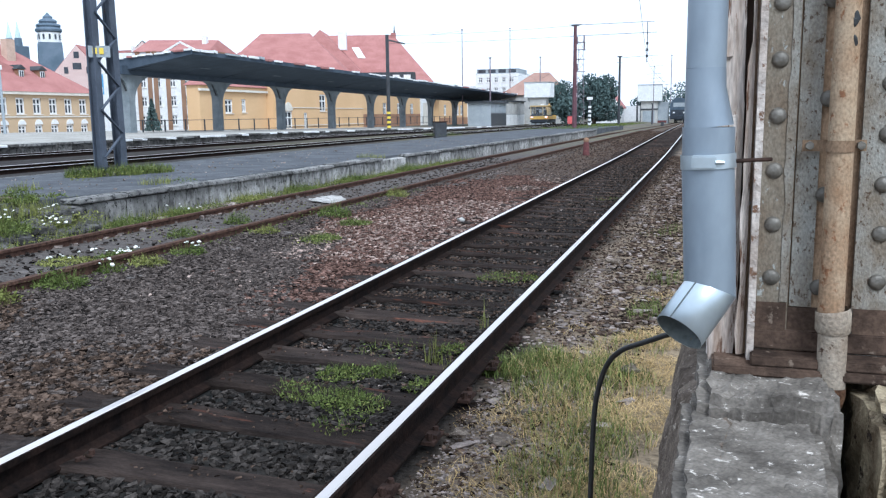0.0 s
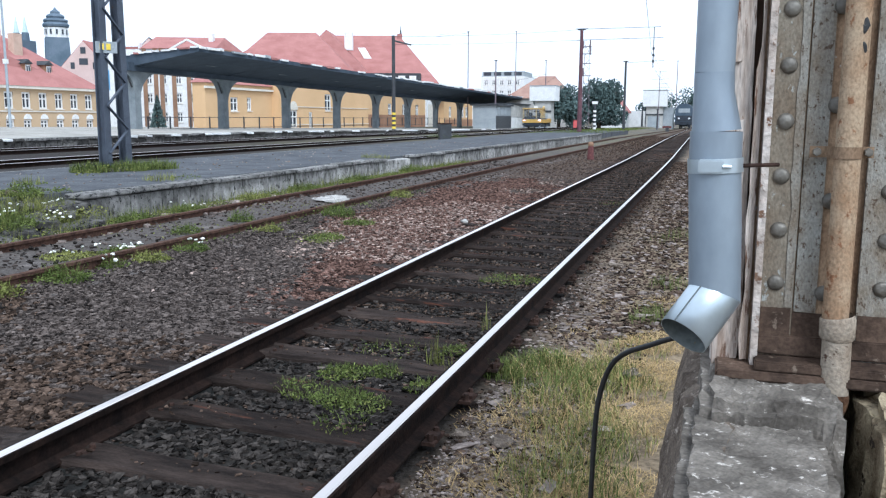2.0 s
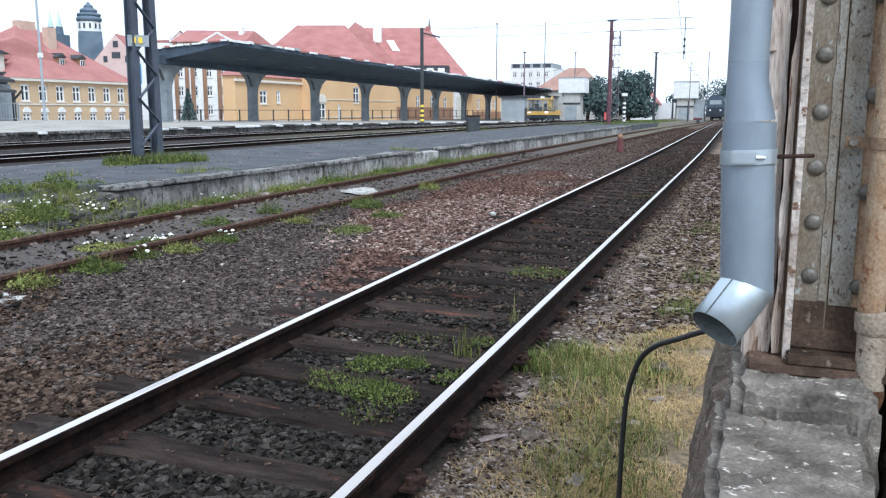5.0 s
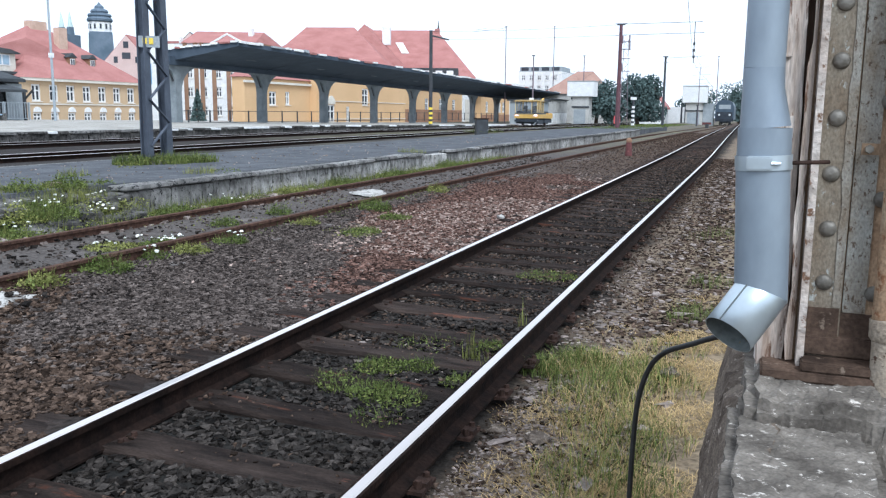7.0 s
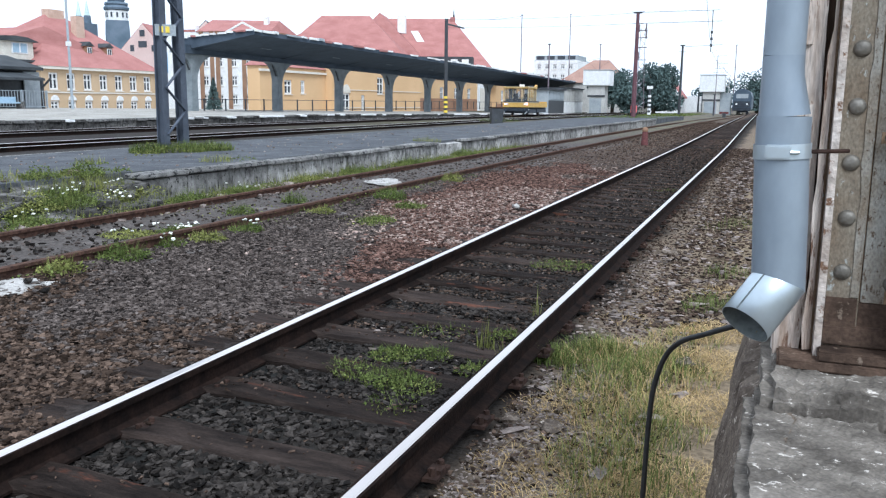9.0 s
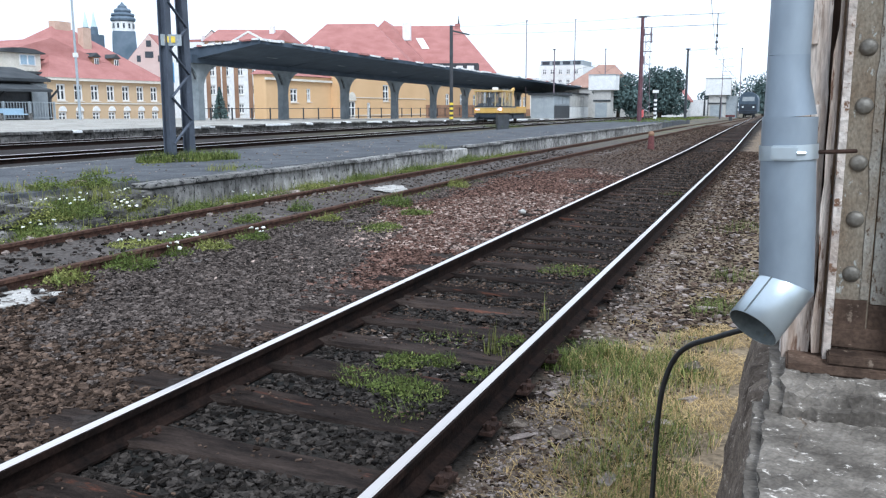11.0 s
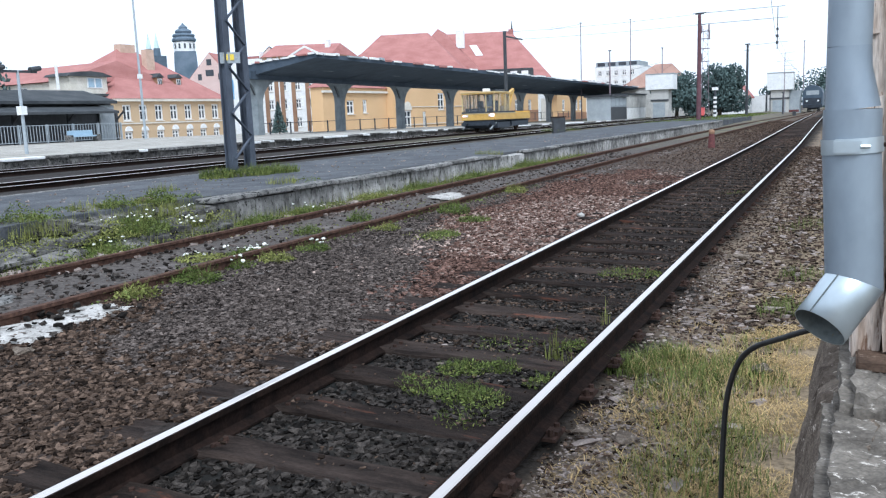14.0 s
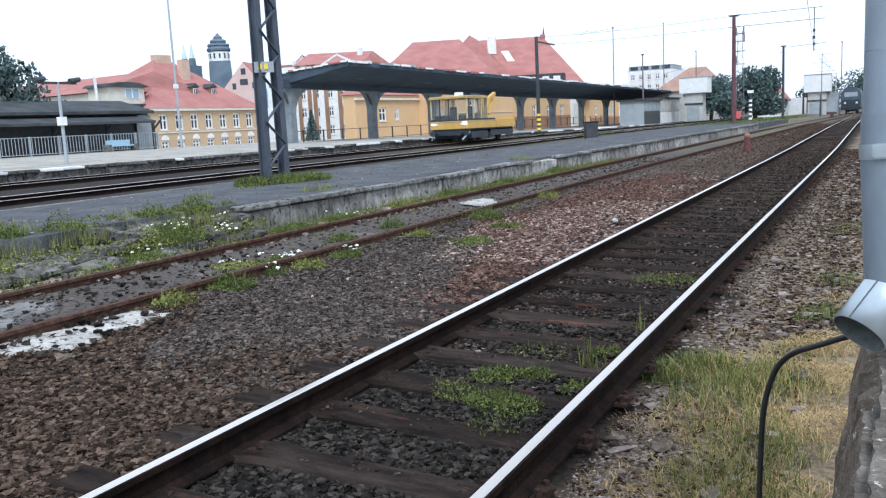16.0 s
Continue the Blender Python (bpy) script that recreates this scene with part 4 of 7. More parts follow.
def plain_box(e, x0, y0, z0, x1, y1, z1, material, name="wall", label=""):
    return part(name, boxes((x0, y0, z0, x1, y1, z1)), material, e, label)


def dormer(e, x, y, z, w=1.0, h=1.25):
    bm = boxes((x - w / 2, y, z, x + w / 2, y + 2.2, z + h))
    d = part("dormer", bm, BROWN, e)
    bm = bmesh.new()
    vs = [bm.verts.new(p) for p in ((x - w * 0.7, y - 0.15, z + h), (x + w * 0.7, y - 0.15, z + h), (x, y - 0.15, z + h + 0.5), (x - w * 0.7, y + 2.2, z + h), (x + w * 0.7, y + 2.2, z + h), (x, y + 2.2, z + h + 0.5))]
    for f in ((0, 1, 2), (5, 4, 3), (0, 2, 5, 3), (1, 4, 5, 2), (0, 3, 4, 1)):
        bm.faces.new([vs[i] for i in f])
    part("dormer_roof", bm, SLATE, d)
    part("dormer_window", boxes((x - 0.32, y - 0.06, z + 0.12, x + 0.32, y - 0.01, z + h - 0.12)), WHITE, d)
    for s in (-1, 1):
        part("dormer_pane", boxes((x + s * 0.15 - 0.1, y - 0.08, z + 0.2, x + s * 0.15 + 0.1, y - 0.062, z + h - 0.2)), GLASS, d)


def ochre_house():
    e = thing("town_house", (-68.7, 66.0, 0.0), "two-storey ochre house with a red hipped tile roof", "house", turn=90)
    L = 17.5
    top = [1.55 + 2.36 * k for k in range(7)]
    holes = [(x - 0.6, x + 0.6, 2.2, 3.95) for x in top] + [(x - 0.56, x + 0.56, -0.1, 1.05) for x in top]
    facade(e, 0, L, -1.5, 4.45, holes, YELLOW)
    plain_box(e, 0, 0.35, -1.5, 0.35, 15, 4.45, YELLOW)
    plain_box(e, L - 0.35, 0.35, -1.5, L, 15, 4.45, YELLOW)
    plain_box(e, 0, 14.65, -1.5, L, 15, 4.45, YELLOW)
    part("cornice", boxes((-0.35, -0.35, 4.3, L + 0.35, 0.0, 4.62)), CREAM, e)
    part("string_course", boxes((0, -0.09, 1.86, L, -0.003, 2.0)), CREAM, e)
    for x in top:
        bm = bmesh.new()
        tube(bm, (x, 0.0, 1.1), (x, -0.08, 1.1), 0.55, 0.55, 16)
        for v in bm.verts:
            v.co.z = max(v.co.z, 1.1)
        part("lunette", bm, WHITE, e, "white half-round panel over the window")
    hip_roof(e, 0, 0, L, 15, 4.6, 8.1, 10.6, 7.5, 10.65)
    part("chimney", boxes((8.2, 7.0, 9.6, 10.5, 8.0, 11.25)), BRICKPALE, e)
    part("chimney", boxes((9.4, 4.2, 7.2, 10.6, 5.0, 10.5)), BRICKPALE, e)
    for x in (8.75, 11.8):
        dormer(e, x, 1.9, 5.85)
    # long lower wing that runs back from the house
    w = thing("side_wing", (-71.9, 62.3, 0.0), "long low wing with a red tile roof and pale attic wall", "house", turn=-4.4)
    facade(w, -46, 0, -1.5, 6.5, [(-12.6, -11.2, 5.0, 6.2), (-7.6, -6.0, 5.0, 6.2), (-20.0, -18.6, 5.0, 6.2)], CREAM)
    plain_box(w, -46, 13.6, -1.5, 0, 14, 6.5, CREAM)
    plain_box(w, -46, 0.35, -1.5, -45.65, 13.6, 6.5, CREAM)
    hip_roof(w, -46, 0, -0.4, 14, 6.55, -42, -0.6, 7.5, 8.9)
    b = thing("roof_bay", (-70.4, 61.9, 0.0), "pale attic bay with a curved dark roof beside the red roof", "house", turn=90)
    part("wall", boxes((0.0, 0.0, 3.6, 4.9, 3.0, 6.95)), CREAM, b)
    part("window_frame", boxes((2.2, -0.06, 5.75, 4.2, -0.004, 6.85)), WHITE, b)
    for x in (2.35, 3.3):
        part("pane", boxes((x, -0.08, 5.85, x + 0.75, -0.062, 6.75)), PALEBLUE, b)
    prof = [(-0.5, 6.95), (-0.1, 7.2), (1.2, 7.42), (2.6, 7.48), (4.0, 7.38), (5.2, 7.05), (5.3, 6.95)]
    part("roof", prism(prof, -0.4, 3.2), SLATE, b, "dark low curved roof")
    part("ledge", boxes((0.6, -0.7, 4.9, 5.6, -0.004, 5.15)), SLATE, b)
    part("drainpipe", boxes((-1.2, 0.3, 5.6, -1.0, 0.5, 8.0)), WHITE, b)


ochre_house()


def platform_shed():
    e = thing("platform_shelter", (-56.0, 18.0, 0.45), "dark old timber shelter with stepped felt roofs", "shelter", turn=90)
    L = 36.0
    ob = part("upper_roof", prism([(0.6, 0.06), (0.6, -0.18), (-3.4, 0.9), (-3.4, 1.12)], 0, L), SLATE, e)
    ob.rotation_euler, ob.location = (0, 0, radians(-90)), (0, 0.3, 3.3)
    ob = part("lower_roof", prism([(0.5, 0), (0.5, -0.2), (-2.1, 0.35), (-2.1, 0.55)], -0.4, L - 1.6), SLATE, e)
    ob.rotation_euler, ob.location = (0, 0, radians(-90)), (0, -1.6, 2.45)
    plain_box(e, 0, 0.5, 0, L, 0.75, 3.2, DARKSTEEL, "clerestory")
    plain_box(e, 0, 3.2, 0, L, 3.4, 2.4, BROWN, "rear_wall")
    for k in range(8):
        part("post", boxes((0.3 + k * 5.02, -0.6, 0, 0.5 + k * 5.02, -0.4, 2.55)), DARKSTEEL, e)
        bm = bmesh.new()
        bar(bm, (0.4 + k * 5.02, -0.5, 1.7), (0.4 + k * 5.02, -1.5, 2.5), 0.12)
        part("bracket", bm, DARKSTEEL, e)
    pf = part("pale_frame", boxes((L - 1.6, 0.2, 0, L, 0.3, 3.0)), SHEETGREY, e)


platform_shed()


def railing(name, x, y0, y1, height, gap, material, label, level=platform_level, post=2.4, two=True):
    e = thing(name, (0, 0, 0), label, "railing")
    z = level((y0 + y1) / 2)
    part("top_rail", boxes((x - 0.03, y0, z + height - 0.05, x + 0.03, y1, z + height)), material, e)
    part("bottom_rail", boxes((x - 0.03, y0, z + 0.12, x + 0.03, y1, z + 0.17)), material, e)
    b = None
    y = y0
    while y < y1:
        m = Matrix.Translation((x, y, z))
        if b is None:
            b = part("baluster", boxes((-0.02, -0.02, 0.12, 0.02, 0.02, height - 0.05)), material, e)
            b.matrix_basis = m
        else:
            again(b, e, m)
        y += gap
    p = None
    y = y0
    while y < y1 + 0.1:
        m = Matrix.Translation((x, y, z))
        if p is None:
            p = part("post", boxes((-0.05, -0.05, 0, 0.05, 0.05, height + 0.04)), material, e)
            p.matrix_basis = m
        else:
            again(p, e, m)
        y += post


railing("platform_railing", -53.6, 18.0, 52.2, 1.4, 0.27, PALEMETAL, "grey barred railing along the platform", post=2.44)
railing("rear_railing", -43.4, 56.0, 150.0, 1.15, 3.0, DARKSTEEL, "thin dark railing behind the platform columns", level=lambda y: platform_level(78), post=3.0)


def bench():
    e = thing("platform_bench", (-52.6, 47.2, 0.5), "pale blue bench in front of the railing", "bench", turn=90)
    part("seat", boxes((-1.2, -0.25, 0.4, 1.2, 0.2, 0.5)), PALEBLUE, e)
    part("backrest", boxes((-1.2, 0.2, 0.45, 1.2, 0.28, 0.9)), PALEBLUE, e)
    for x in (-1.4, 1.25):
        part("end_block", boxes((x, -0.3, 0, x + 0.3, 0.3, 0.55)), CONCRETE, e)


bench()


def lamp_post(at, height, label, head=True):
    e = thing("lamp_post", at, label, "lamp post")
    bm = bmesh.new()
    tube(bm, (0, 0, 0), (0, 0, height), 0.11 if height > 6 else 0.075, 0.055, 10)
    part("pole", bm, PALEMETAL, e)
    part("junction_box", boxes((-0.14, -0.14, height * 0.3 if height > 6 else 1.6, 0.14, 0.14, (height * 0.3 if height > 6 else 1.6) + 0.35)), WHITE, e)
    if head:
        part("crossarm", boxes((-0.04, -0.9, height - 0.1, 0.04, 0.9, height)), DARKSTEEL, e)
        for y in (-0.85, 0.85):
            bm = bmesh.new()
            tube(bm, (0, y - 0.25, height + 0.02), (0.0, y + 0.25, height + 0.12), 0.13, 0.1, 8)
            part("lamp_head", bm, DARKSTEEL, e)


lamp_post((-29.2, 23.8, 0.5), 3.4, "short grey lamp post with two lamp heads on the platform")
lamp_post((-49.7, 50.9, 0.5), 16.0, "tall slender pale lamp post on the platform", head=False)


# town behind
def church_tower():
    e = thing("town_tower", (-207.0, 230.0, 0.0), "tower with white lantern and dark bulbous copper cap", "tower")
    def ring_stack(levels, material, name, seg=12):
        bm = bmesh.new()
        rings = [[bm.verts.new((r * math.cos(2 * math.pi * k / seg), r * math.sin(2 * math.pi * k / seg), z)) for k in range(seg)] for z, r in levels]
        for a, b in zip(rings, rings[1:]):
            for k in range(seg):
                bm.faces.new((a[k], a[(k + 1) % seg], b[(k + 1) % seg], b[k]))
        bm.faces.new(rings[0][::-1])
        bm.faces.new(rings[-1])
        part(name, bm, material, e)
    ring_stack([(0, 5.3), (22.5, 5.3), (27.1, 5.0)], VERDIGRIS, "shaft", 4)
    ring_stack([(27.1, 3.6), (30.5, 3.6)], WHITE, "lantern")
    for k in range(12):
        a = 2 * math.pi * (k + 0.5) / 12
        bm = boxes((-0.3, -0.12, 28.1, 0.3, 0.12, 29.7))
        o = part("lantern_opening", bm, GLASS, e)
        o.location, o.rotation_euler = (3.52 * math.cos(a), 3.52 * math.sin(a), 0), (0, 0, a + math.pi / 2)
    ring_stack([(30.4, 3.7), (30.7, 4.1), (31.3, 4.2), (32.0, 3.6), (32.5, 3.9), (33.0, 3.7), (33.3, 2.6), (33.9, 2.9), (34.4, 2.6), (34.9, 1.5), (35.5, 1.5), (36.1, 0.7), (36.9, 0.1)], VERDIGRIS, "cap")


church_tower()


def twin_spires():
    e = thing("church_spires", (-222.0, 230.0, 0.0), "pale green twin church spires far behind the roofs", "church")
    part("tower_block", boxes((-3.6, -3, 0, 3.6, 3, 26.6)), VERDIGRIS, e)
    for x in (-1.5, 2.2):
        bm = bmesh.new()
        tube(bm, (x, 0, 26.6), (x, 0, 29.2), 1.3, 1.1, 8)
        part("spire_base", bm, VERDIGRIS, e)
        bm = bmesh.new()
        tube(bm, (x, 0, 29.2), (x, 0, 34.5), 0.9, 0.05, 8)
        part("spire", bm, PALEGREEN, e, "pale green copper spire")


twin_spires()


def gabled_house(at, label, width, depth, wall_h, ridge_h, material, turn, holes=(), roof=ROOF, bars=(1, 1)):
    """A house with its gable towards local -y."""
    e = thing("town_house", at, label, "house", turn=turn)
    facade(e, 0, width, -2, wall_h, holes, material, bars=bars)
    bm = bmesh.new()
    vs = [(0, wall_h), (width, wall_h), (width / 2, ridge_h)]
    a = [bm.verts.new((x, 0.0, z)) for x, z in vs]
    b = [bm.verts.new((x, 0.35, z)) for x, z in vs]
    bm.faces.new(a)
    bm.faces.new(b[::-1])
    for i in range(3):
        bm.faces.new((a[i], b[i], b[(i + 1) % 3], a[(i + 1) % 3]))
    part("gable", bm, material, e)
    plain_box(e, 0, 0.35, -2, 0.35, depth, wall_h, material)
    plain_box(e, width - 0.35, 0.35, -2, width, depth, wall_h, material)
    for s in (0, 1):
        bm = bmesh.new()
        x = -0.4 if s == 0 else width + 0.4
        zz = wall_h - 0.4
        p = [(x, 0.36, zz), (x, depth, zz), (width / 2, depth, ridge_h), (width / 2, 0.36, ridge_h)]
        lo = [bm.verts.new(q) for q in p]
        hi = [bm.verts.new((q[0], q[1], q[2] + 0.25)) for q in p]
        bm.faces.new(lo)
        bm.faces.new(hi[::-1])
        for i in range(4):
            bm.faces.new((lo[i], hi[i], hi[(i + 1) % 4], lo[(i + 1) % 4]))
        part("roof", bm, roof, e)
    return e


pink = gabled_house((-107.6, 120.0, 0), "pink gabled town house with arched attic windows", 9.0, 14, 9.2, 14.3, PINK, 20,
                    [(1.6, 2.6, 6.0, 7.6), (4.0, 5.0, 6.0, 7.6), (6.4, 7.4, 6.0, 7.6)])
for dx, z, w in ((4.5, 10.3, 1.5), (4.5, 12.2, 0.9), (2.6, 9.6, 0.7), (6.4, 9.6, 0.7)):
    part("attic_window", boxes((dx - w / 2, -0.05, z, dx + w / 2, -0.004, z + 1.1)), GLASS, pink)
gabled_house((-101.0, 150.0, 0), "red-roofed town house behind the pink gable", 26.0, 14, 9.0, 16.0, PINK, 30)
gabled_house((-121.0, 150.0, 0), "dark-roofed town house behind the tower", 16.0, 14, 10.0, 18.0, PINK, 30, roof=SLATE)


def apartment_block():
    e = thing("apartment_building", (-87.5, 106.0, 0), "tall white and brown apartment house with a red roof", "building", turn=8)
    L = 19.4
    cols = [1.2 + 2.35 * k for k in range(8)]
    holes = [(x - 0.5, x + 0.5, z, z + 1.5) for x in cols for z in (0.6, 3.4, 6.2, 9.0)]
    facade(e, 0, L, -2, 11.35, holes, WHITE, bars=(1, 1))
    for a, b in ((7.9, 9.2), (10.6, 12.1), (14.9, 16.4)):
        zs = [-2, 11.5]
        part("brown_bay", boxes((a - 0.55, -0.12, zs[0], a + 0.1, -0.004, zs[1])), BROWN, e, "brown vertical wall band")
        part("brown_bay", boxes((b - 0.1, -0.12, zs[0], b + 0.55, -0.004, zs[1])), BROWN, e)
    plain_box(e, 0, 0.35, -2, 0.35, 10, 11.35, WHITE)
    plain_box(e, L - 0.35, 0.35, -2, L, 10, 11.35, BROWN)
    bm = bmesh.new()
    vs = [(7.0, -0.2, 11.4), (19.2, -0.2, 11.4), (18.3, 5, 13.3), (7.0, 5, 13.6), (7.0, 10, 11.4), (19.2, 10, 11.4)]
    v = [bm.verts.new(p) for p in vs]
    for f in ((0, 1, 2, 3), (3, 2, 5, 4), (0, 3, 4), (1, 5, 2), (0, 4, 5, 1)):
        bm.faces.new([v[i] for i in f])
    part("roof", bm, ROOF, e, "red clay tile roof")
    bm = bmesh.new()
    for s in (-1, 1):
        bar(bm, (14.9 + s * 2.8, -0.6, 11.2), (14.9, -0.6, 12.6), 0.26)
    part("gable_trim", bm, WHITE, e, "white trim of a small gable")
    part("chimney", boxes((16.6, 3.0, 12.4, 17.3, 3.7, 13.7)), WHITE, e)
    part("verge_board", boxes((6.75, 0.0, 11.45, 6.95, 0.9, 12.3)), WHITE, e)
    part("low_roof", prism([(-0.3, 11.4), (6.6, 11.4), (6.6, 11.75), (0.6, 11.75)], 0.2, 9.5), ROOF, e, "low red roof of the white wing")


apartment_block()


def station_building():
    e = thing("station_building", (-51.4, 78.0, -0.4), "long orange station building with red hipped roofs", "building", turn=90)
    holes = [(6.5, 8.1, 2.45, 4.05), (10.1, 11.1, 2.55, 4.1)]
    facade(e, 1.5, 16, -1, 5.5, holes, ORANGE)
    facade(e, 16, 44, -1, 6.9, [(18.3, 20.4, 0.5, 2.7), (23.7, 24.7, 0.5, 2.5), (28.6, 30.6, 2.7, 5.0)], ORANGE, y=-1.2)
    facade(e, 44, 112, -1, 6.0, [(x, x + 1.7, 2.0, 4.2) for x in (50, 57, 64, 71, 92, 101.5, 104.5)], ORANGE, y=0.6)
    for a, b in ((44.2, 76.3), (82.0, 85.2), (88.0, 111.8)):
        part("dado", boxes((a, 0.5, -1, b, 0.596, 2.3 if a < 80 else 1.5)), DADO, e, "brown lower wall")
    for a, b in ((76.5, 81.6), (85.3, 87.8)):
        part("doorway_surround", boxes((a, 0.42, -0.6, b, 0.596, 5.4)), WHITE, e, "white doorway surround")
        part("door_leaf", boxes((a + 1.2, 0.37, -0.6, b - 0.6, 0.416, 4.4)), CREAM, e)
    for x in (19.35,):
        bm = bmesh.new()
        tube(bm, (x, -1.2, 2.75), (x, -1.28, 2.75), 1.1, 1.1, 16)
        for v in bm.verts:
            v.co.z = max(v.co.z, 2.75)
        part("arched_head", bm, CREAM, e)
    part("cornice", boxes((1.3, -0.3, 4.9, 15.98, -0.004, 5.15)), CREAM, e)
    part("cornice", boxes((16, -1.5, 6.5, 44.2, -1.204, 6.8)), CREAM, e)
    for z in (0.9, 3.2):
        part("string_course", boxes((16.05, -1.29, z - 0.1, 43.9, -1.204, z)), CREAM, e)
    plain_box(e, 1.5, 0.35, -1, 1.85, 1.6, 5.5, ORANGE)
    plain_box(e, 16, -0.85, -1, 16.35, 5, 6.9, ORANGE)
    plain_box(e, 43.6, -0.8, -1, 44, 5, 6.9, ORANGE)
    hip_roof(e, 1.5, 0, 16, 1.6, 5.52, 3, 14, 1.2, 6.6, over=0.25)
    hip_roof(e, 16, -1.2, 44, 5, 6.95, 19, 41, 2, 8.0)
    hip_roof(e, 44, 0.6, 112, 11, 6.05, 50, 106, 5, 7.6)
    # tall hall behind, turned away from the platform
    h = thing("station_hall", (-72.0, 163.5, -0.4), "large station hall under steep red tile roofs", "building", turn=17.6)
    plain_box(h, -14, -8, -1, 20, 14, 6.5, ORANGE)
    hip_roof(h, -13, -11, 20.4, 15, 6.6, -4.0, 10.6, 0, 18.7, over=0.3)
    # front cross roof with its own peak
    bm = bmesh.new()
    v = [bm.verts.new(p) for p in ((-14.5, -15.0, 6.6), (9.0, -15.0, 6.6), (9.0, 4.0, 6.6), (-14.5, 4.0, 6.6), (-3.2, -10.0, 18.9), (-3.2, 2.0, 19.1))]
    for f in ((0, 1, 4), (1, 2, 5, 4), (2, 3, 5), (3, 0, 4, 5), (3, 2, 1, 0)):
        bm.faces.new([v[k] for k in f])
    part("cross_roof", bm, ROOF, h, "steep hipped red roof")
    plain_box(h, -14, -14.6, -1, 8.5, -8, 6.5, ORANGE)
    part("chimney", boxes((0.3, -9.6, 15.0, 1.9, -8.2, 18.4)), WHITE, h, "white chimney")
    part("turret", boxes((10.2, -0.7, 17.9, 11.2, 0.7, 19.0)), ROOF, h)
    bm = bmesh.new()
    tube(bm, (10.9, 0, 19.0), (10.9, 0, 20.7), 0.22, 0.03, 6)
    part("finial", bm, SLATE, h)
    bm = bmesh.new()
    face = [(2.2, 16.0), (3.7, 16.0), (5.2, 13.7), (3.7, 13.7)]
    lo, hi = ([bm.verts.new((x, -(18.7 - z) / 12.1 * 11.2 - d, z)) for x, z in face] for d in (-0.1, 0.2))
    bm.faces.new(lo)
    bm.faces.new(hi[::-1])
    for k in range(4):
        bm.faces.new((lo[k], hi[k], hi[(k + 1) % 4], lo[(k + 1) % 4]))
    part("skylight", bm, WHITE, h, "pale roof light")
    part("roof_band", boxes((2.0, -16.5, 8.6, 15.5, -10.0, 10.2)), SLATE, h, "row of attic windows")
    for k in range(6):
        part("attic_window", boxes((2.9 + k * 2.1, -16.6, 8.9, 4.2 + k * 2.1, -16.504, 9.7)), WHITE, h)
    w = thing("station_wing", (-74.0, 133.5, -0.4), "station wing under a red hipped roof", "building", turn=17.6)
    plain_box(w, -7, -7, -1, 16, 9, 8.0, ORANGE)
    hip_roof(w, -7.5, -8, 16.5, 10, 8.1, 0.0, 8.5, 0, 16.5, over=0.3)


station_building()


def white_block():
    e = thing("apartment_building", (-50.5, 190.0, 0), "far white flat-roofed apartment block", "building", turn=0)
    holes = [(0.7 + 1.85 * k, 1.7 + 1.85 * k, z, z + (1.9 if z < 8 else 1.2)) for k in range(5) for z in (3.0, 5.9, 8.9)]
    facade(e, 0, 10.2, -2, 10.9, holes, WHITE)
    plain_box(e, 9.85, 0.35, -2, 10.2, 14, 10.9, WHITE)
    plain_box(e, 0, 0.35, 10.9, 10.2, 14, 11.05, SHEETGREY, "roof")
    part("attic", boxes((0.2, 0.5, 11.05, 10.0, 10, 12.0)), SHEETGREY, e)
    for k in range(4):
        part("attic_window", boxes((0.6 + 2.4 * k, 0.42, 11.1, 2.3 + 2.4 * k, 0.496, 11.9)), GLASS, e)
    w = thing("low_building", (-62.0, 188.0, 0), "far pale low building", "building")
    plain_box(w, 0, 0, -2, 11.4, 10, 8.2, WHITE)
    part("window_band", boxes((1, -0.05, 6.4, 10, -0.004, 7.2)), GLASS, w)
    b = thing("town_house", (-36.2, 156.0, -0.5), "brown-roofed house among the trees", "house", turn=4)
    plain_box(b, 0, 0, -1, 12, 9, 5.6, HUTWALL)
    hip_roof(b, 0, 0, 12, 9, 5.6, 5.6, 8.6, 4.5, 9.9, material=mat("brown_tiles", (0.32, 0.2, 0.16), (0.4, 0.26, 0.21), 0.5, 0.8))
    gabled_house((-18.5, 150.0, -0.5), "small house with a red roof behind the pole", 5, 8, 3.2, 6.6, WHITE, 0)


white_block()


def water_hut(at, label, w, base_h, tank_h, tank_w):
    """A relay hut: narrow base with an overhanging pale box on top."""
    e = thing("signal_hut", at, label, "hut")
    part("base", boxes((-w / 2, 0, -0.8, w / 2, w, base_h)), HUTWALL, e)
    part("door", boxes((-w / 2 + 0.3, -0.06, -0.1, w / 2 - 0.5, -0.004, base_h * 0.55)), SHEETGREY, e)
    part("lintel", boxes((-w / 2 - 0.05, -0.12, base_h * 0.6, w / 2 + 0.05, -0.004, base_h * 0.66)), DARKSTEEL, e)
    part("upper_box", boxes((-tank_w / 2, -0.4, base_h, tank_w / 2, w + 0.4, base_h + tank_h), bevel=0.04), WHITE, e, "pale overhanging upper box")
    part("cap", boxes((-tank_w / 2 - 0.06, -0.46, base_h + tank_h, tank_w / 2 + 0.06, w + 0.46, base_h + tank_h + 0.12)), SHEETGREY, e)
    return e


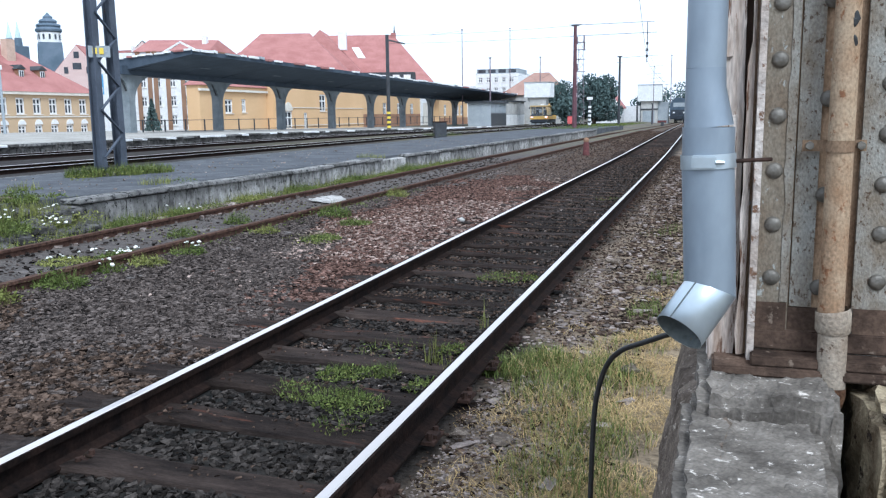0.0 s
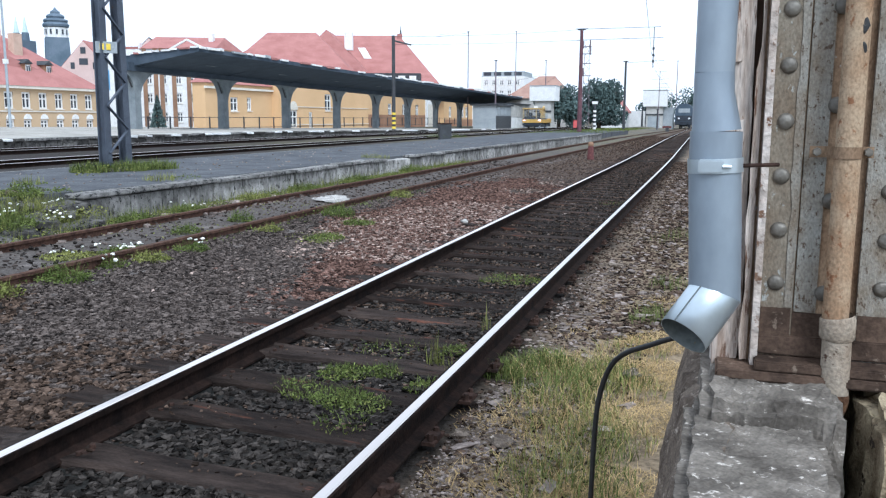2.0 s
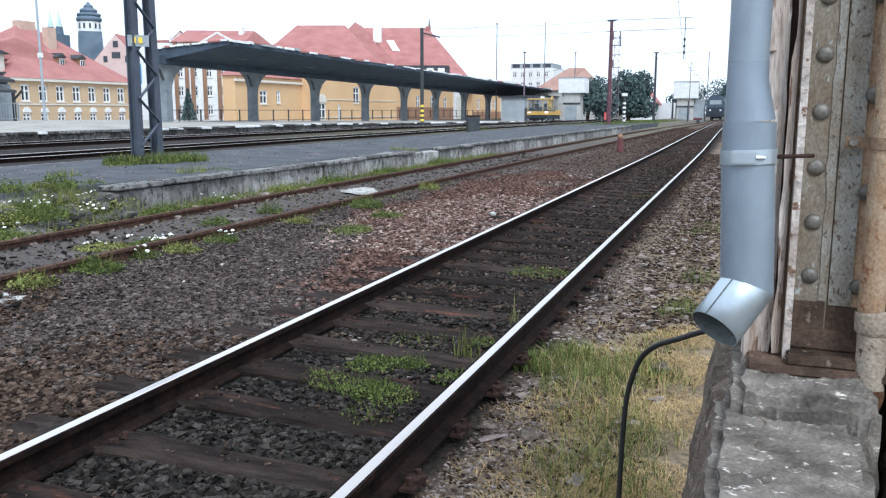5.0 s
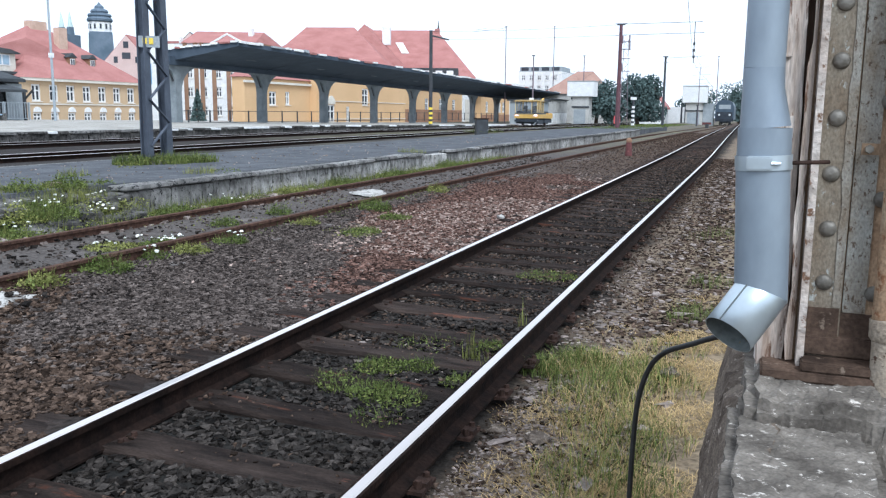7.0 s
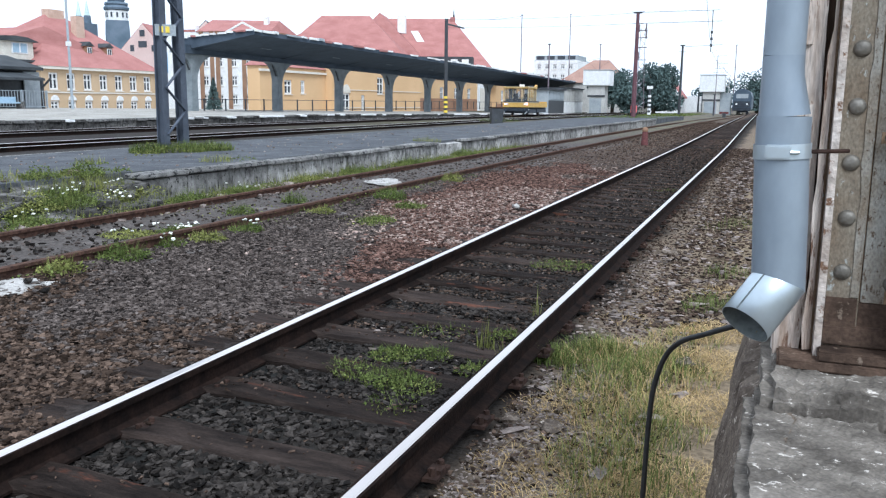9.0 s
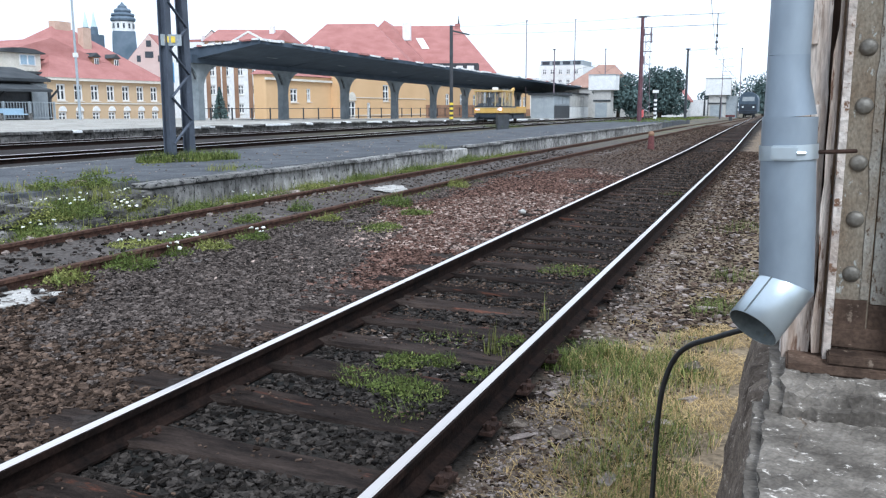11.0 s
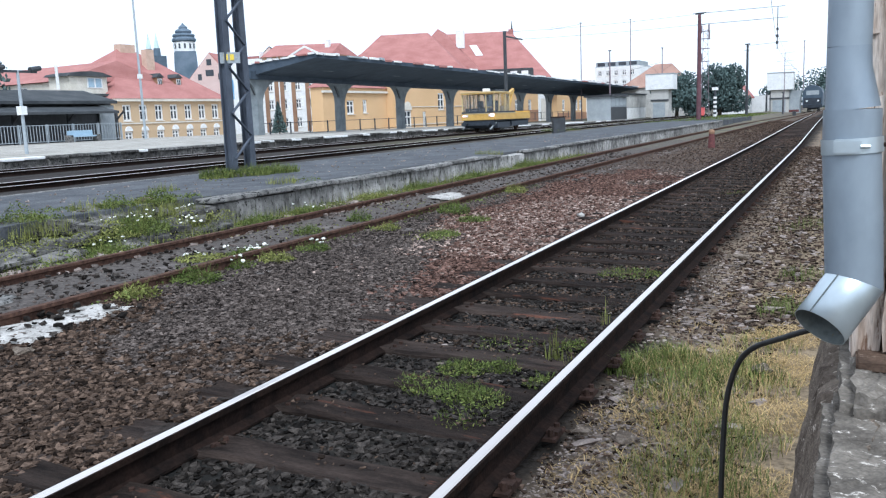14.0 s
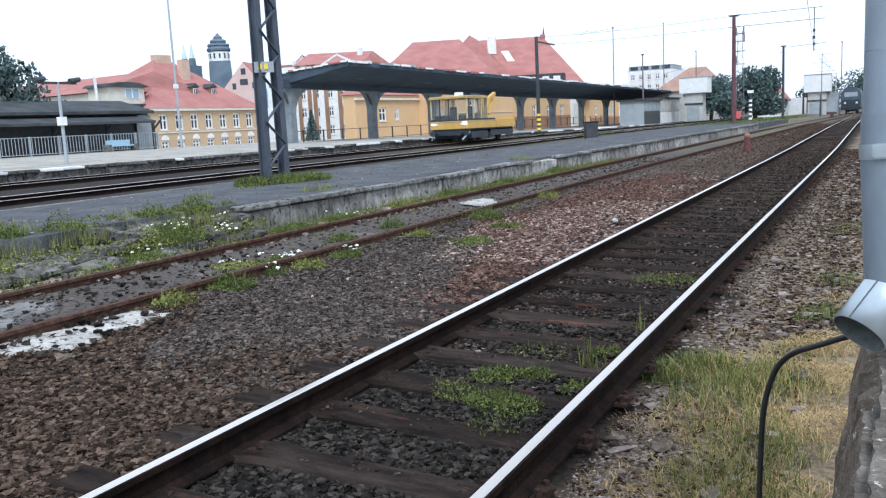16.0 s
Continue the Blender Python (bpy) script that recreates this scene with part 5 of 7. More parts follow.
water_hut((-25.1, 135.0, -0.3), "pale signal hut with an overhanging white upper box", 2.7, 4.45, 2.36, 4.3)
hut = water_hut((-8.45, 150.0, -0.2), "pale hut with a wide white upper box beside the main line", 2.8, 3.65, 2.75, 4.0)
# block added for the hut's right side face, in a darker grey
part("annex", boxes((1.42, 0.6, -0.8, 3.2, 3.0, 3.5)), SHEETGREY, hut, "darker grey block added for the side face of the hut")
part("ladder_frame", boxes((2.1, -0.2, 3.5, 2.2, -0.1, 6.2), (2.7, -0.2, 3.5, 2.8, -0.1, 6.2), (2.2, -0.2, 5.9, 2.7, -0.1, 6.0), (2.2, -0.2, 5.2, 2.7, -0.1, 5.3), (2.2, -0.2, 4.5, 2.7, -0.1, 4.6)), HUTWALL, hut)


def platform_kiosk():
    e = thing("platform_cabin", (-29.0, 119.6, -0.4), "grey-clad cabin at the end of the canopy", "cabin", turn=90)
    part("body", boxes((0, 0, 0, 9.6, 3.5, 3.6)), SHEETGREY, e)
    part("dark_base", boxes((0, -0.05, 0, 9.55, -0.004, 2.1)), DARKSTEEL, e)
    for k in range(4):
        part("window", boxes((0.4 + 2.3 * k, -0.06, 2.3, 2.4 + 2.3 * k, -0.004, 3.4)), PALEMETAL, e)
    part("roof", boxes((-0.3, -0.4, 3.6, 9.6, 3.9, 3.85)), DARKSTEEL, e)
    e = thing("panel_shed", (-29.0, 129.3, -0.4), "pale blue-white panelled shed beside the signal hut", "shed", turn=90)
    part("body", boxes((0, 0.1, 0, 14.0, 3.5, 4.0)), SHEETGREY, e)
    for k in range(7):
        part("panel", boxes((0.1 + 2.0 * k, 0.02, 0.2, 1.95 + 2.0 * k, 0.096, 1.9)), WHITE, e)
        part("panel", boxes((0.1 + 2.0 * k, 0.02, 1.96, 1.95 + 2.0 * k, 0.096, 3.9)), HUTWALL, e)
    part("roof", boxes((-0.1, -0.2, 4.0, 14.2, 3.8, 4.15)), DARKSTEEL, e)


platform_kiosk()


# ---- poles and wires ----
def wire_pole(at, height, label, arms=(), material=None, r=0.2):
    e = thing("catenary_pole", at, label, "pole")
    bm = bmesh.new()
    tube(bm, (0, 0, -0.6), (0, 0, height), r, r * 0.65, 8)
    part("pole", bm, material or MASTRED, e)
    part("pole_cap", boxes((-1.6 * r, -0.1, height, 1.6 * r, 0.1, height + 0.12)), DARKSTEEL, e)
    for a, b in arms:
        bm = bmesh.new()
        bar(bm, a, b, 0.035)
        part("arm", bm, DARKSTEEL, e)
    return e


FARSTEEL = mat("distant_mast_steel", (0.16, 0.13, 0.15), (0.24, 0.2, 0.22), 2, 0.7, 0, 0.1)
wire_pole((-9.3, 70.0, 0.4), 8.1, "brown-red catenary pole with thin arms", [((0, 0, 8.18), (6.3, 0, 8.2)), ((0, 0, 7.32), (6.5, 0, 7.36)), ((-0.5, 0, 8.22), (0.5, 0, 8.22)), ((-0.45, 0, 7.3), (0.45, 0, 7.3))])
wire_pole((-8.65, 100.0, 0.25), 7.6, "dark catenary pole in the grass", [((0, 0, 7.5), (4.3, 0, 7.7)), ((-0.35, 0, 7.0), (0.35, 0, 7.0))], DARKSTEEL, r=0.17)
wire_pole((-29.2, 120.0, -0.4), 10.0, "thin dark pole behind the canopy", [], FARSTEEL, r=0.13)
wire_pole((-40.0, 180.0, -0.6), 20.4, "tall thin far lighting mast", [((-0.6, 0, 17.4), (0.6, 0, 17.4))], FARSTEEL, r=0.12)
wire_pole((-36.3, 130.0, -0.4), 15.2, "thin lighting mast behind the canopy", [((0, 0, 13.4), (-0.6, 0, 13.4)), ((0.2, 0, 15.1), (-5.5, 0, 14.6)), ((-3.2, 0, 15.1), (-5.0, 0, 14.9))], FARSTEEL, r=0.1)
wire_pole((-27.6, 150.0, -0.4), 11.9, "thin far mast behind the signal hut", [((0, 0, 8.0), (1.6, 0, 9.0)), ((0, 0, 7.0), (-1.4, 0, 8.4)), ((-5.0, 0, 8.6), (0, 0, 9.6))], FARSTEEL, r=0.11)
wire_pole((-7.0, 200.0, -0.5), 14.8, "far slender catenary pole", [((0, 0, 13.4), (-0.8, 0, 13.4)), ((0.2, 0, 10.0), (-0.6, 0, 10.0))], FARSTEEL, r=0.12)
wire_pole((-10.5, 150.0, -0.4), 3.5, "short dark far post", [], DARKSTEEL)
wire_pole((-6.6, 128.0, -0.3), 3.0, "small dark point signal beside the rails", [], DARKSTEEL, r=0.12)


def hanging_insulators():
    for x, y, z0, z1 in ((-3.54, 70.0, 5.42, 8.6),):
        e = thing("dropper", (x, y, 0), "hanging catenary dropper with insulators", "dropper")
        bm = bmesh.new()
        bar(bm, (0, 0, z0), (0, 0, z1), 0.06)
        part("rod", bm, DARKSTEEL, e)
        for k in range(3):
            bm = bmesh.new()
            tube(bm, (0, 0, z0 + 0.4 + k * 0.5), (0, 0, z0 + 0.6 + k * 0.5), 0.09, 0.09, 8)
            part("insulator", bm, DARKSTEEL, e)


hanging_insulators()


def wire(a, b, sag, label="thin overhead wire of the railway", r=0.009):
    bm = bmesh.new()
    a, b = Vector(a), Vector(b)
    pts = []
    for k in range(13):
        t = k / 12
        p = a.lerp(b, t)
        p.z -= sag * 4 * t * (1 - t)
        pts.append(p)
    for p, q in zip(pts, pts[1:]):
        tube(bm, p, q, r, r, 4, caps=False)
    tagged(part("overhead_wire", bm, DARKSTEEL), label, "wire", "overhead wires")


wire((-9.3, 70, 8.55), (-26.5, 71.8, 8.6), 0.15, r=0.011)
wire((-9.3, 70, 7.72), (-26.5, 71.8, 7.9), 0.1, r=0.011)
wire((-3.54, 70, 5.6), (-5.6, 150, 5.2), 0.3)
wire((-3.54, 70, 6.6), (-5.6, 150, 6.2), 0.6)
wire((-3.54, 70, 5.6), (2.6, -30, 5.6), 0.3)
def far_gantry():
    e = thing("catenary_gantry", (-7.2, 140.0, -0.3), "far overhead line post with short cross-spans", "pole")
    bm = bmesh.new()
    tube(bm, (0, 0, -0.3), (0, 0, 9.2), 0.07, 0.05, 6)
    part("pole", bm, FARSTEEL, e)
    for z, x0, x1 in ((7.9, -1.2, 1.6), (7.2, -0.4, 1.4), (6.6, -0.6, 1.8), (6.1, -0.2, 2.4), (9.1, -0.8, 1.4)):
        bm = bmesh.new()
        bar(bm, (x0, 0, z), (x1, 0, z + 0.1), 0.04)
        part("cross_span", bm, FARSTEEL, e)
    bm = bmesh.new()
    bar(bm, (-0.4, 0, 8.7), (2.2, 0, 5.9), 0.04)
    part("stay", bm, FARSTEEL, e)


far_gantry()


def lattice_tower():
    e = thing("antenna_mast", (-16.05, 120.0, -0.3), "thin lattice antenna mast with small dishes", "mast")
    for s in (-0.35, 0.35):
        bm = bmesh.new()
        bar(bm, (s * 1.6, 0, 0), (s * 0.8, 0, 11.9), 0.06)
        part("leg", bm, FARSTEEL, e)
    for k in range(18):
        bm = bmesh.new()
        s = 1 if k % 2 else -1
        bar(bm, (s * (0.52 - 0.015 * k), 0, 0.5 + k * 0.62), (-s * (0.5 - 0.015 * k), 0, 1.12 + k * 0.62), 0.04)
        part("brace", bm, FARSTEEL, e)
    for z in (7.6, 9.3, 10.6, 11.6):
        part("antenna_deck", boxes((-0.62, -0.3, z, 0.62, 0.3, z + 0.07)), FARSTEEL, e)
    for x, z in ((0.5, 11.0), (-0.5, 11.9), (0.45, 12.0), (-0.5, 8.2)):
        part("antenna", boxes((x - 0.09, -0.2, z - 0.5, x + 0.09, 0.0, z + 0.5)), FARSTEEL, e)


lattice_tower()


def striped_pole(at, height, stripe_h, label, colours, arm=False):
    e = thing("striped_pole", at, label, "pole")
    bm = bmesh.new()
    tube(bm, (0, 0, 0), (0, 0, height), 0.17 if arm else 0.13, 0.15 if arm else 0.1, 10)
    part("pole", bm, DARKSTEEL, e)
    n = int(stripe_h / 0.42)
    for k in range(n):
        bm = bmesh.new()
        tube(bm, (0, 0, 0.1 + k * 0.42), (0, 0, 0.1 + k * 0.42 + 0.21), 0.178 if arm else 0.16, 0.178 if arm else 0.16, 10)
        part("stripe", bm, colours, e)
    if arm:
        part("crossarm", boxes((-0.06, -0.1, height - 0.5, 0.06, 4.6, height - 0.38)), DARKSTEEL, e)
    else:
        part("head", boxes((-0.28, -0.1, height, 0.28, 0.1, height + 0.28)), WHITE, e)
    return e


striped_pole((-26.5, 71.8, 0.28), 8.4, 1.8, "dark pole with black and yellow stripes on the platform", SIGNYELLOW, arm=True)
striped_pole((-10.05, 85.0, 0.2), 2.6, 2.4, "black and white striped signal post in the grass", WHITE)


def red_post():
    e = thing("marker_post", (-3.04, 31.65, -0.16), "short dull red iron post with a rounded top", "post")
    bm = bmesh.new()
    tube(bm, (0, 0, 0), (0, 0, 0.5), 0.13, 0.1, 12)
    part("post", bm, POSTRED, e)
    bm = bmesh.new()
    bmesh.ops.create_uvsphere(bm, u_segments=12, v_segments=8, radius=0.11, matrix=Matrix.Translation((0, 0, 0.56)))
    part("cap", bm, BROWN, e, "rounded cap")
    e2 = thing("relay_box", (-13.8, 47.3, 0.22), "dark relay box on the platform", "box", turn=30)
    part("body", boxes((-0.35, -0.3, -0.2, 0.35, 0.3, 0.8), bevel=0.02), DARKSTEEL, e2)
    part("lid", boxes((-0.38, -0.33, 0.8, 0.38, 0.33, 0.86)), IRON, e2)
    e3 = thing("point_lever", (-4.2, 110.0, -0.32), "small dark point lever beside the rails", "lever")
    part("stand", boxes((-0.2, -0.2, 0, 0.2, 0.2, 0.6)), DARKSTEEL, e3)
    part("weight", boxes((-0.6, -0.1, 0.5, 0.5, 0.1, 0.8)), POSTRED, e3)


red_post()


def mast_sign():
    e = thing("mast_plate", (-10.1, 13.85, 2.6), "yellow and grey number plate fixed to the lattice mast", "sign", turn=40)
    part("plate", boxes((-0.2, -0.02, 0, 0.2, 0.0, 0.22)), SHEETGREY, e)
    for x in (-0.12, 0.0):
        part("bar", boxes((x, -0.036, 0.06, x + 0.08, -0.025, 0.18)), SIGNYELLOW, e)


mast_sign()


def platform_sign():
    e = thing("station_sign", (-39.4, 49.8, 0.5), "blue and white sign on a post by the canopy", "sign")
    part("panel", boxes((-0.3, -0.5, 2.7, 0.3, -0.44, 4.1)), SIGNBLUE, e)
    part("white_field", boxes((-0.26, -0.51, 2.8, 0.26, -0.502, 3.2)), WHITE, e)
    part("post", boxes((-0.04, -0.44, 0, 0.04, -0.36, 4.1)), DARKSTEEL, e)


platform_sign()


# ---- trees ----
def tree(at, height, radius, label, seed, leaves=9000, size=0.24):
    rnd = random.Random(seed)
    e = thing("tree", at, label, "tree")
    bm = bmesh.new()
    tube(bm, (0, 0, -0.3), (0.1, 0, height * 0.45), radius * 0.09, radius * 0.05, 8)
    blobs = []
    for k in range(13):
        a, r = rnd.uniform(0, 6.28), radius * rnd.uniform(0.15, 0.75)
        c = Vector((math.cos(a) * r, math.sin(a) * r, height * rnd.uniform(0.2, 0.82)))
        blobs.append((c, radius * rnd.uniform(0.35, 0.6)))
        tube(bm, (0.05, 0, height * 0.35), c, radius * 0.035, radius * 0.01, 6)
    part("trunk", bm, BARK, e)
    vs, fs = [], []
    for k in range(leaves):
        c, r = rnd.choice(blobs)
        d = Vector((rnd.gauss(0, 1), rnd.gauss(0, 1), rnd.gauss(0, 1))).normalized()
        p = c + d * r * rnd.uniform(0.55, 1.08)
        p.z = max(p.z, height * 0.1)
        q = Euler((rnd.uniform(0, 6.3), rnd.uniform(0, 6.3), rnd.uniform(0, 6.3))).to_matrix()
        s = size * rnd.uniform(0.6, 1.3)
        n = len(vs)
        vs += [p + q @ Vector(v) * s for v in ((-1, 0, 0.1), (0, -0.55, 0), (1, 0, 0.1), (0, 0.55, 0))]
        fs.append((n, n + 1, n + 2, n + 3))
    me = bpy.data.meshes.new("crown")
    me.from_pydata(vs, [], fs)
    me.materials.append(LEAF)
    c = new("crown", me)
    c.parent = e


def conifer(at, height):
    rnd = random.Random(9)
    e = thing("conifer", at, "small slim dark conifer behind the platform", "tree")
    bm = bmesh.new()
    tube(bm, (0, 0, -0.2), (0, 0, height * 0.9), 0.08, 0.03, 6)
    part("trunk", bm, BARK, e)
    vs, fs = [], []
    for k in range(900):
        u = rnd.random() ** 1.3
        z, r = height * (0.06 + 0.94 * u), 0.75 * (1 - u) * rnd.uniform(0.5, 1.05)
        a = rnd.uniform(0, 6.283)
        p = Vector((math.cos(a) * r, math.sin(a) * r, z))
        q = Euler((rnd.uniform(0, 6.3), rnd.uniform(0, 6.3), a)).to_matrix()
        n = len(vs)
        vs += [p + q @ Vector(v) * 0.16 for v in ((-1, 0, 0.1), (0, -0.5, 0), (1, 0, 0.1), (0, 0.5, 0))]
        fs.append((n, n + 1, n + 2, n + 3))
    me = bpy.data.meshes.new("needles")
    me.from_pydata(vs, [], fs)
    me.materials.append(LEAF)
    new("needles", me).parent = e


tree((-15.4, 130.0, -0.3), 7.4, 3.9, "round dark green tree behind the tracks", 1)
tree((-24.6, 147.0, -0.5), 8.2, 3.9, "dark green tree behind the signal hut", 2, 7000)
tree((-17.5, 122.0, -0.3), 4.6, 2.2, "bushy green tree beside the small house", 3, 3000)
tree((-9.5, 165.0, -0.5), 6.4, 4.0, "far green tree behind the fence", 4, 4000)
tree((-2.0, 215.0, -0.6), 8.6, 6.5, "far dark trees behind the locomotive", 5, 6000, 0.32)
tree((8.0, 215.0, -0.6), 8.0, 6.0, "far dark tree at the end of the line", 6, 4000, 0.32)
tree((-61.8, 43.0, 0.4), 9.8, 4.4, "broad-leaved tree behind the platform shelter", 7, 3800, 0.26)
conifer((-47.6, 66.0, 0.3), 3.0)


def far_fence():
    e = thing("white_wall", (-10.5, 160.0, -0.4), "far whitewashed wall beside the hut", "wall")
    part("wall", boxes((-4.0, 0, -0.4, 2.5, 0.3, 3.2)), WHITE, e)
    part("post", boxes((-0.2, -0.2, -0.4, 0.2, 0.0, 4.2)), DARKSTEEL, e)


far_fence()


# ---- locomotive far down the line ----
def locomotive():
    e = thing("locomotive", (-3.5, 150.0, main_level(150)), "dark blue-green diesel locomotive standing far down the line", "locomotive")
    prof = [(-1.5, 0.9), (1.5, 0.9), (1.5, 3.0), (1.25, 3.7), (0.7, 4.15), (0, 4.28), (-0.7, 4.15), (-1.25, 3.7), (-1.5, 3.0)]
    part("body", prism(prof, 0, 16), LOCOBLUE, e)
    part("windscreen", boxes((-0.95, -0.04, 2.7, 0.95, -0.004, 3.4)), SHEETGREY, e)
    part("front_panel", boxes((-1.3, -0.05, 1.2, 1.3, -0.004, 2.2)), TROLLEYBLUE, e)
    part("buffer_beam", boxes((-1.45, -0.3, 0.6, 1.45, 0.0, 1.15)), TROLLEYBLUE, e)
    for x in (-0.85, 0.85):
        bm = bmesh.new()
        tube(bm, (x, -0.8, 0.95), (x, -0.3, 0.95), 0.22, 0.16, 10)
        part("buffer", bm, TROLLEYBLUE, e)
        part("headlight", boxes((x - 0.14, -0.1, 1.6, x + 0.14, -0.052, 1.86)), WHITE, e)
    for y in (2, 4.5, 11, 13.5):
        for x in (-0.75, 0.75):
            bm = bmesh.new()
            tube(bm, (x - 0.07, y, 0.5), (x + 0.07, y, 0.5), 0.5, 0.5, 16)
            part("wheel", bm, TROLLEYBLUE, e)
    part("bogie", boxes((-0.6, 1.2, 0.35, 0.6, 14.5, 0.9)), TROLLEYBLUE, e)


locomotive()


# ---- the yellow rail trolley that rolls in ----
CABGLASS = mat("clear_cab_glass", (0.16, 0.18, 0.2), (0.26, 0.28, 0.3), 1.2, 0.15, 0, 0)
CABGLASS.node_tree.nodes["Principled BSDF"].inputs["Alpha"].default_value = 0.16


def trolley():
    """Front end at local y = 0, the body reaches back along +y; z = 0 is the rail top."""
    e = thing("rail_trolley", (-22.6, 123.0, 0), "yellow rail maintenance trolley with a glazed cab and a small crane", "rail vehicle")
    part("underframe", boxes((-1.2, 0.15, 0.38, 1.2, 7.3, 0.72)), TROLLEYBLUE, e)
    part("side_frame", boxes((-1.3, 0.5, 0.22, 1.3, 2.9, 0.64)), TROLLEYBLUE, e, "dark frame and tanks")
    part("side_frame", boxes((-1.3, 3.4, 0.3, 1.3, 7.0, 0.66)), TROLLEYBLUE, e)
    part("skirt", boxes((-1.34, 0.0, 0.8, 1.34, 4.2, 1.24), bevel=0.03), TROLLEYYELLOW, e, "yellow lower cab body")
    part("deck", boxes((-1.34, 4.22, 0.8, 1.34, 7.4, 1.16), bevel=0.03), TROLLEYYELLOW, e, "yellow load deck")
    part("valance", boxes((-1.2, 0.1, 0.5, 1.2, 7.2, 0.82)), TROLLEYBLUE, e)
    part("dark_band", boxes((-1.3, 0.03, 1.24, 1.3, 4.15, 1.42)), TROLLEYBLUE, e, "dark band below the windows")
    part("ledge", boxes((-1.352, -0.02, 1.25, 1.352, 4.2, 1.3)), TROLLEYCREAM, e, "pale ledge above the body")
    for x in (-1.28, 1.2):
        for y in (0.04, 0.95, 2.1, 3.0):
            part("pillar", boxes((x, y, 1.36, x + 0.08, y + 0.07, 2.72)), TROLLEYCREAM, e)
    for x in (-0.66, -0.04, 0.58):
        part("pillar", boxes((x, 0.03, 1.36, x + 0.06, 0.1, 2.72)), TROLLEYCREAM if x > 0.5 else DARKSTEEL, e)
    part("roof", boxes((-1.34, -0.08, 2.72, 1.34, 3.1, 2.83), bevel=0.04), TROLLEYCREAM, e, "pale yellow cab roof")
    part("roof_rim", boxes((-1.36, -0.1, 2.67, 1.36, 3.12, 2.715)), TROLLEYYELLOW, e)
    for x in (-1.2, -0.58, 0.04, 0.66):
        part("front_pane", boxes((x, 0.06, 1.42, x + 0.53, 0.075, 2.7)), CABGLASS, e)
    for x in (-1.25, 1.235):
        for a, b in ((0.12, 0.94), (1.03, 2.09), (2.18, 2.99)):
            part("side_pane", boxes((x, a, 1.42, x + 0.015, b, 2.66)), CABGLASS, e)
    part("rear_wall", boxes((-1.2, 3.0, 1.36, 1.2, 3.06, 1.8)), TROLLEYCREAM, e)
    for x in (-1.2, -0.1, 1.05):
        part("rear_pillar", boxes((x, 3.0, 1.8, x + 0.12, 3.06, 2.7)), TROLLEYCREAM, e)
    for x in (-0.8, 0.35):
        part("driver_seat", boxes((x, 1.3, 1.24, x + 0.5, 1.8, 1.5), (x, 1.75, 1.5, x + 0.5, 1.88, 2.2), bevel=0.04), DARKSTEEL, e, "dark driver's seat")
    part("control_desk", boxes((-1.1, 0.2, 1.24, 1.1, 0.6, 1.66), bevel=0.03), DARKSTEEL, e)
    part("roof_light", boxes((0.15, 0.6, 2.83, 0.6, 1.0, 3.06), bevel=0.03), WHITE, e, "white roof lamp")
    for y in (1.7, 2.3):
        part("roof_box", boxes((0.7, y, 2.83, 1.1, y + 0.3, 2.98)), CABGLASS, e)
    for x in (-1.05, 0.82):
        part("lamp_panel", boxes((x, -0.03, 1.05, x + 0.26, -0.013, 1.2)), WHITE, e)
    part("headlamp", boxes((0.98, -0.06, 1.05, 1.26, -0.031, 1.24), bevel=0.01), LAMPGLOW, e, "lit headlamp")
    part("side_lamp", boxes((-1.2, -0.05, 1.08, -0.98, -0.031, 1.18)), LAMPGLOW, e)
    part("front_beam", boxes((-1.3, -0.1, 0.42, 1.3, 0.15, 0.66)), TROLLEYBLUE, e)
    for x in (-0.9, 0.9):
        bm = bmesh.new()
        tube(bm, (x, -0.5, 0.55), (x, -0.1, 0.55), 0.16, 0.12, 10)
        part("buffer", bm, TROLLEYBLUE, e)
    for s in (-1, 1):
        bm = bmesh.new()
        bar(bm, (s * 1.28, 0.3, 0.62), (s * 1.05, -0.35, 0.15), 0.08)
        part("rail_guard", bm, SHEETGREY, e)
    part("side_rail", boxes((1.28, 4.3, 1.1, 1.33, 7.35, 1.3)), TROLLEYYELLOW, e)
    part("tail_board", boxes((-1.3, 7.3, 1.1, 1.3, 7.38, 1.4)), TROLLEYYELLOW, e)
    bm = bmesh.new()
    bar(bm, (0.5, 3.9, 1.1), (0.5, 3.9, 2.9), 0.34)
    part("crane_post", bm, TROLLEYYELLOW, e)
    bm = bmesh.new()
    bar(bm, (0.5, 3.9, 2.3), (0.5, 5.9, 3.05), 0.22)
    bar(bm, (0.5, 5.85, 3.05), (0.5, 4.9, 1.7), 0.2)
    bar(bm, (0.62, 4.0, 1.5), (0.62, 4.8, 2.6), 0.1)
    part("crane_arm", bm, TROLLEYYELLOW, e, "folded yellow crane arm")
    wheels = []
    bm = bmesh.new()
    tube(bm, (-0.06, 0, 0), (0.06, 0, 0), 0.4, 0.4, 20)
    tube(bm, (0.02, 0, 0), (0.1, 0, 0), 0.3, 0.12, 12)
    box(bm, -0.075, -0.05, -0.3, -0.055, 0.05, 0.3)
    w = part("wheel", bm, IRON, e, "dark spoked steel wheel")
    for y in (1.5, 5.7):
        for x in (-0.75, 0.75):
            o = w if not wheels else again(w, e)
            o.location = (x, y, 0.4)
            wheels.append(o)
    return e, wheels


trolley_body, trolley_wheels = trolley()


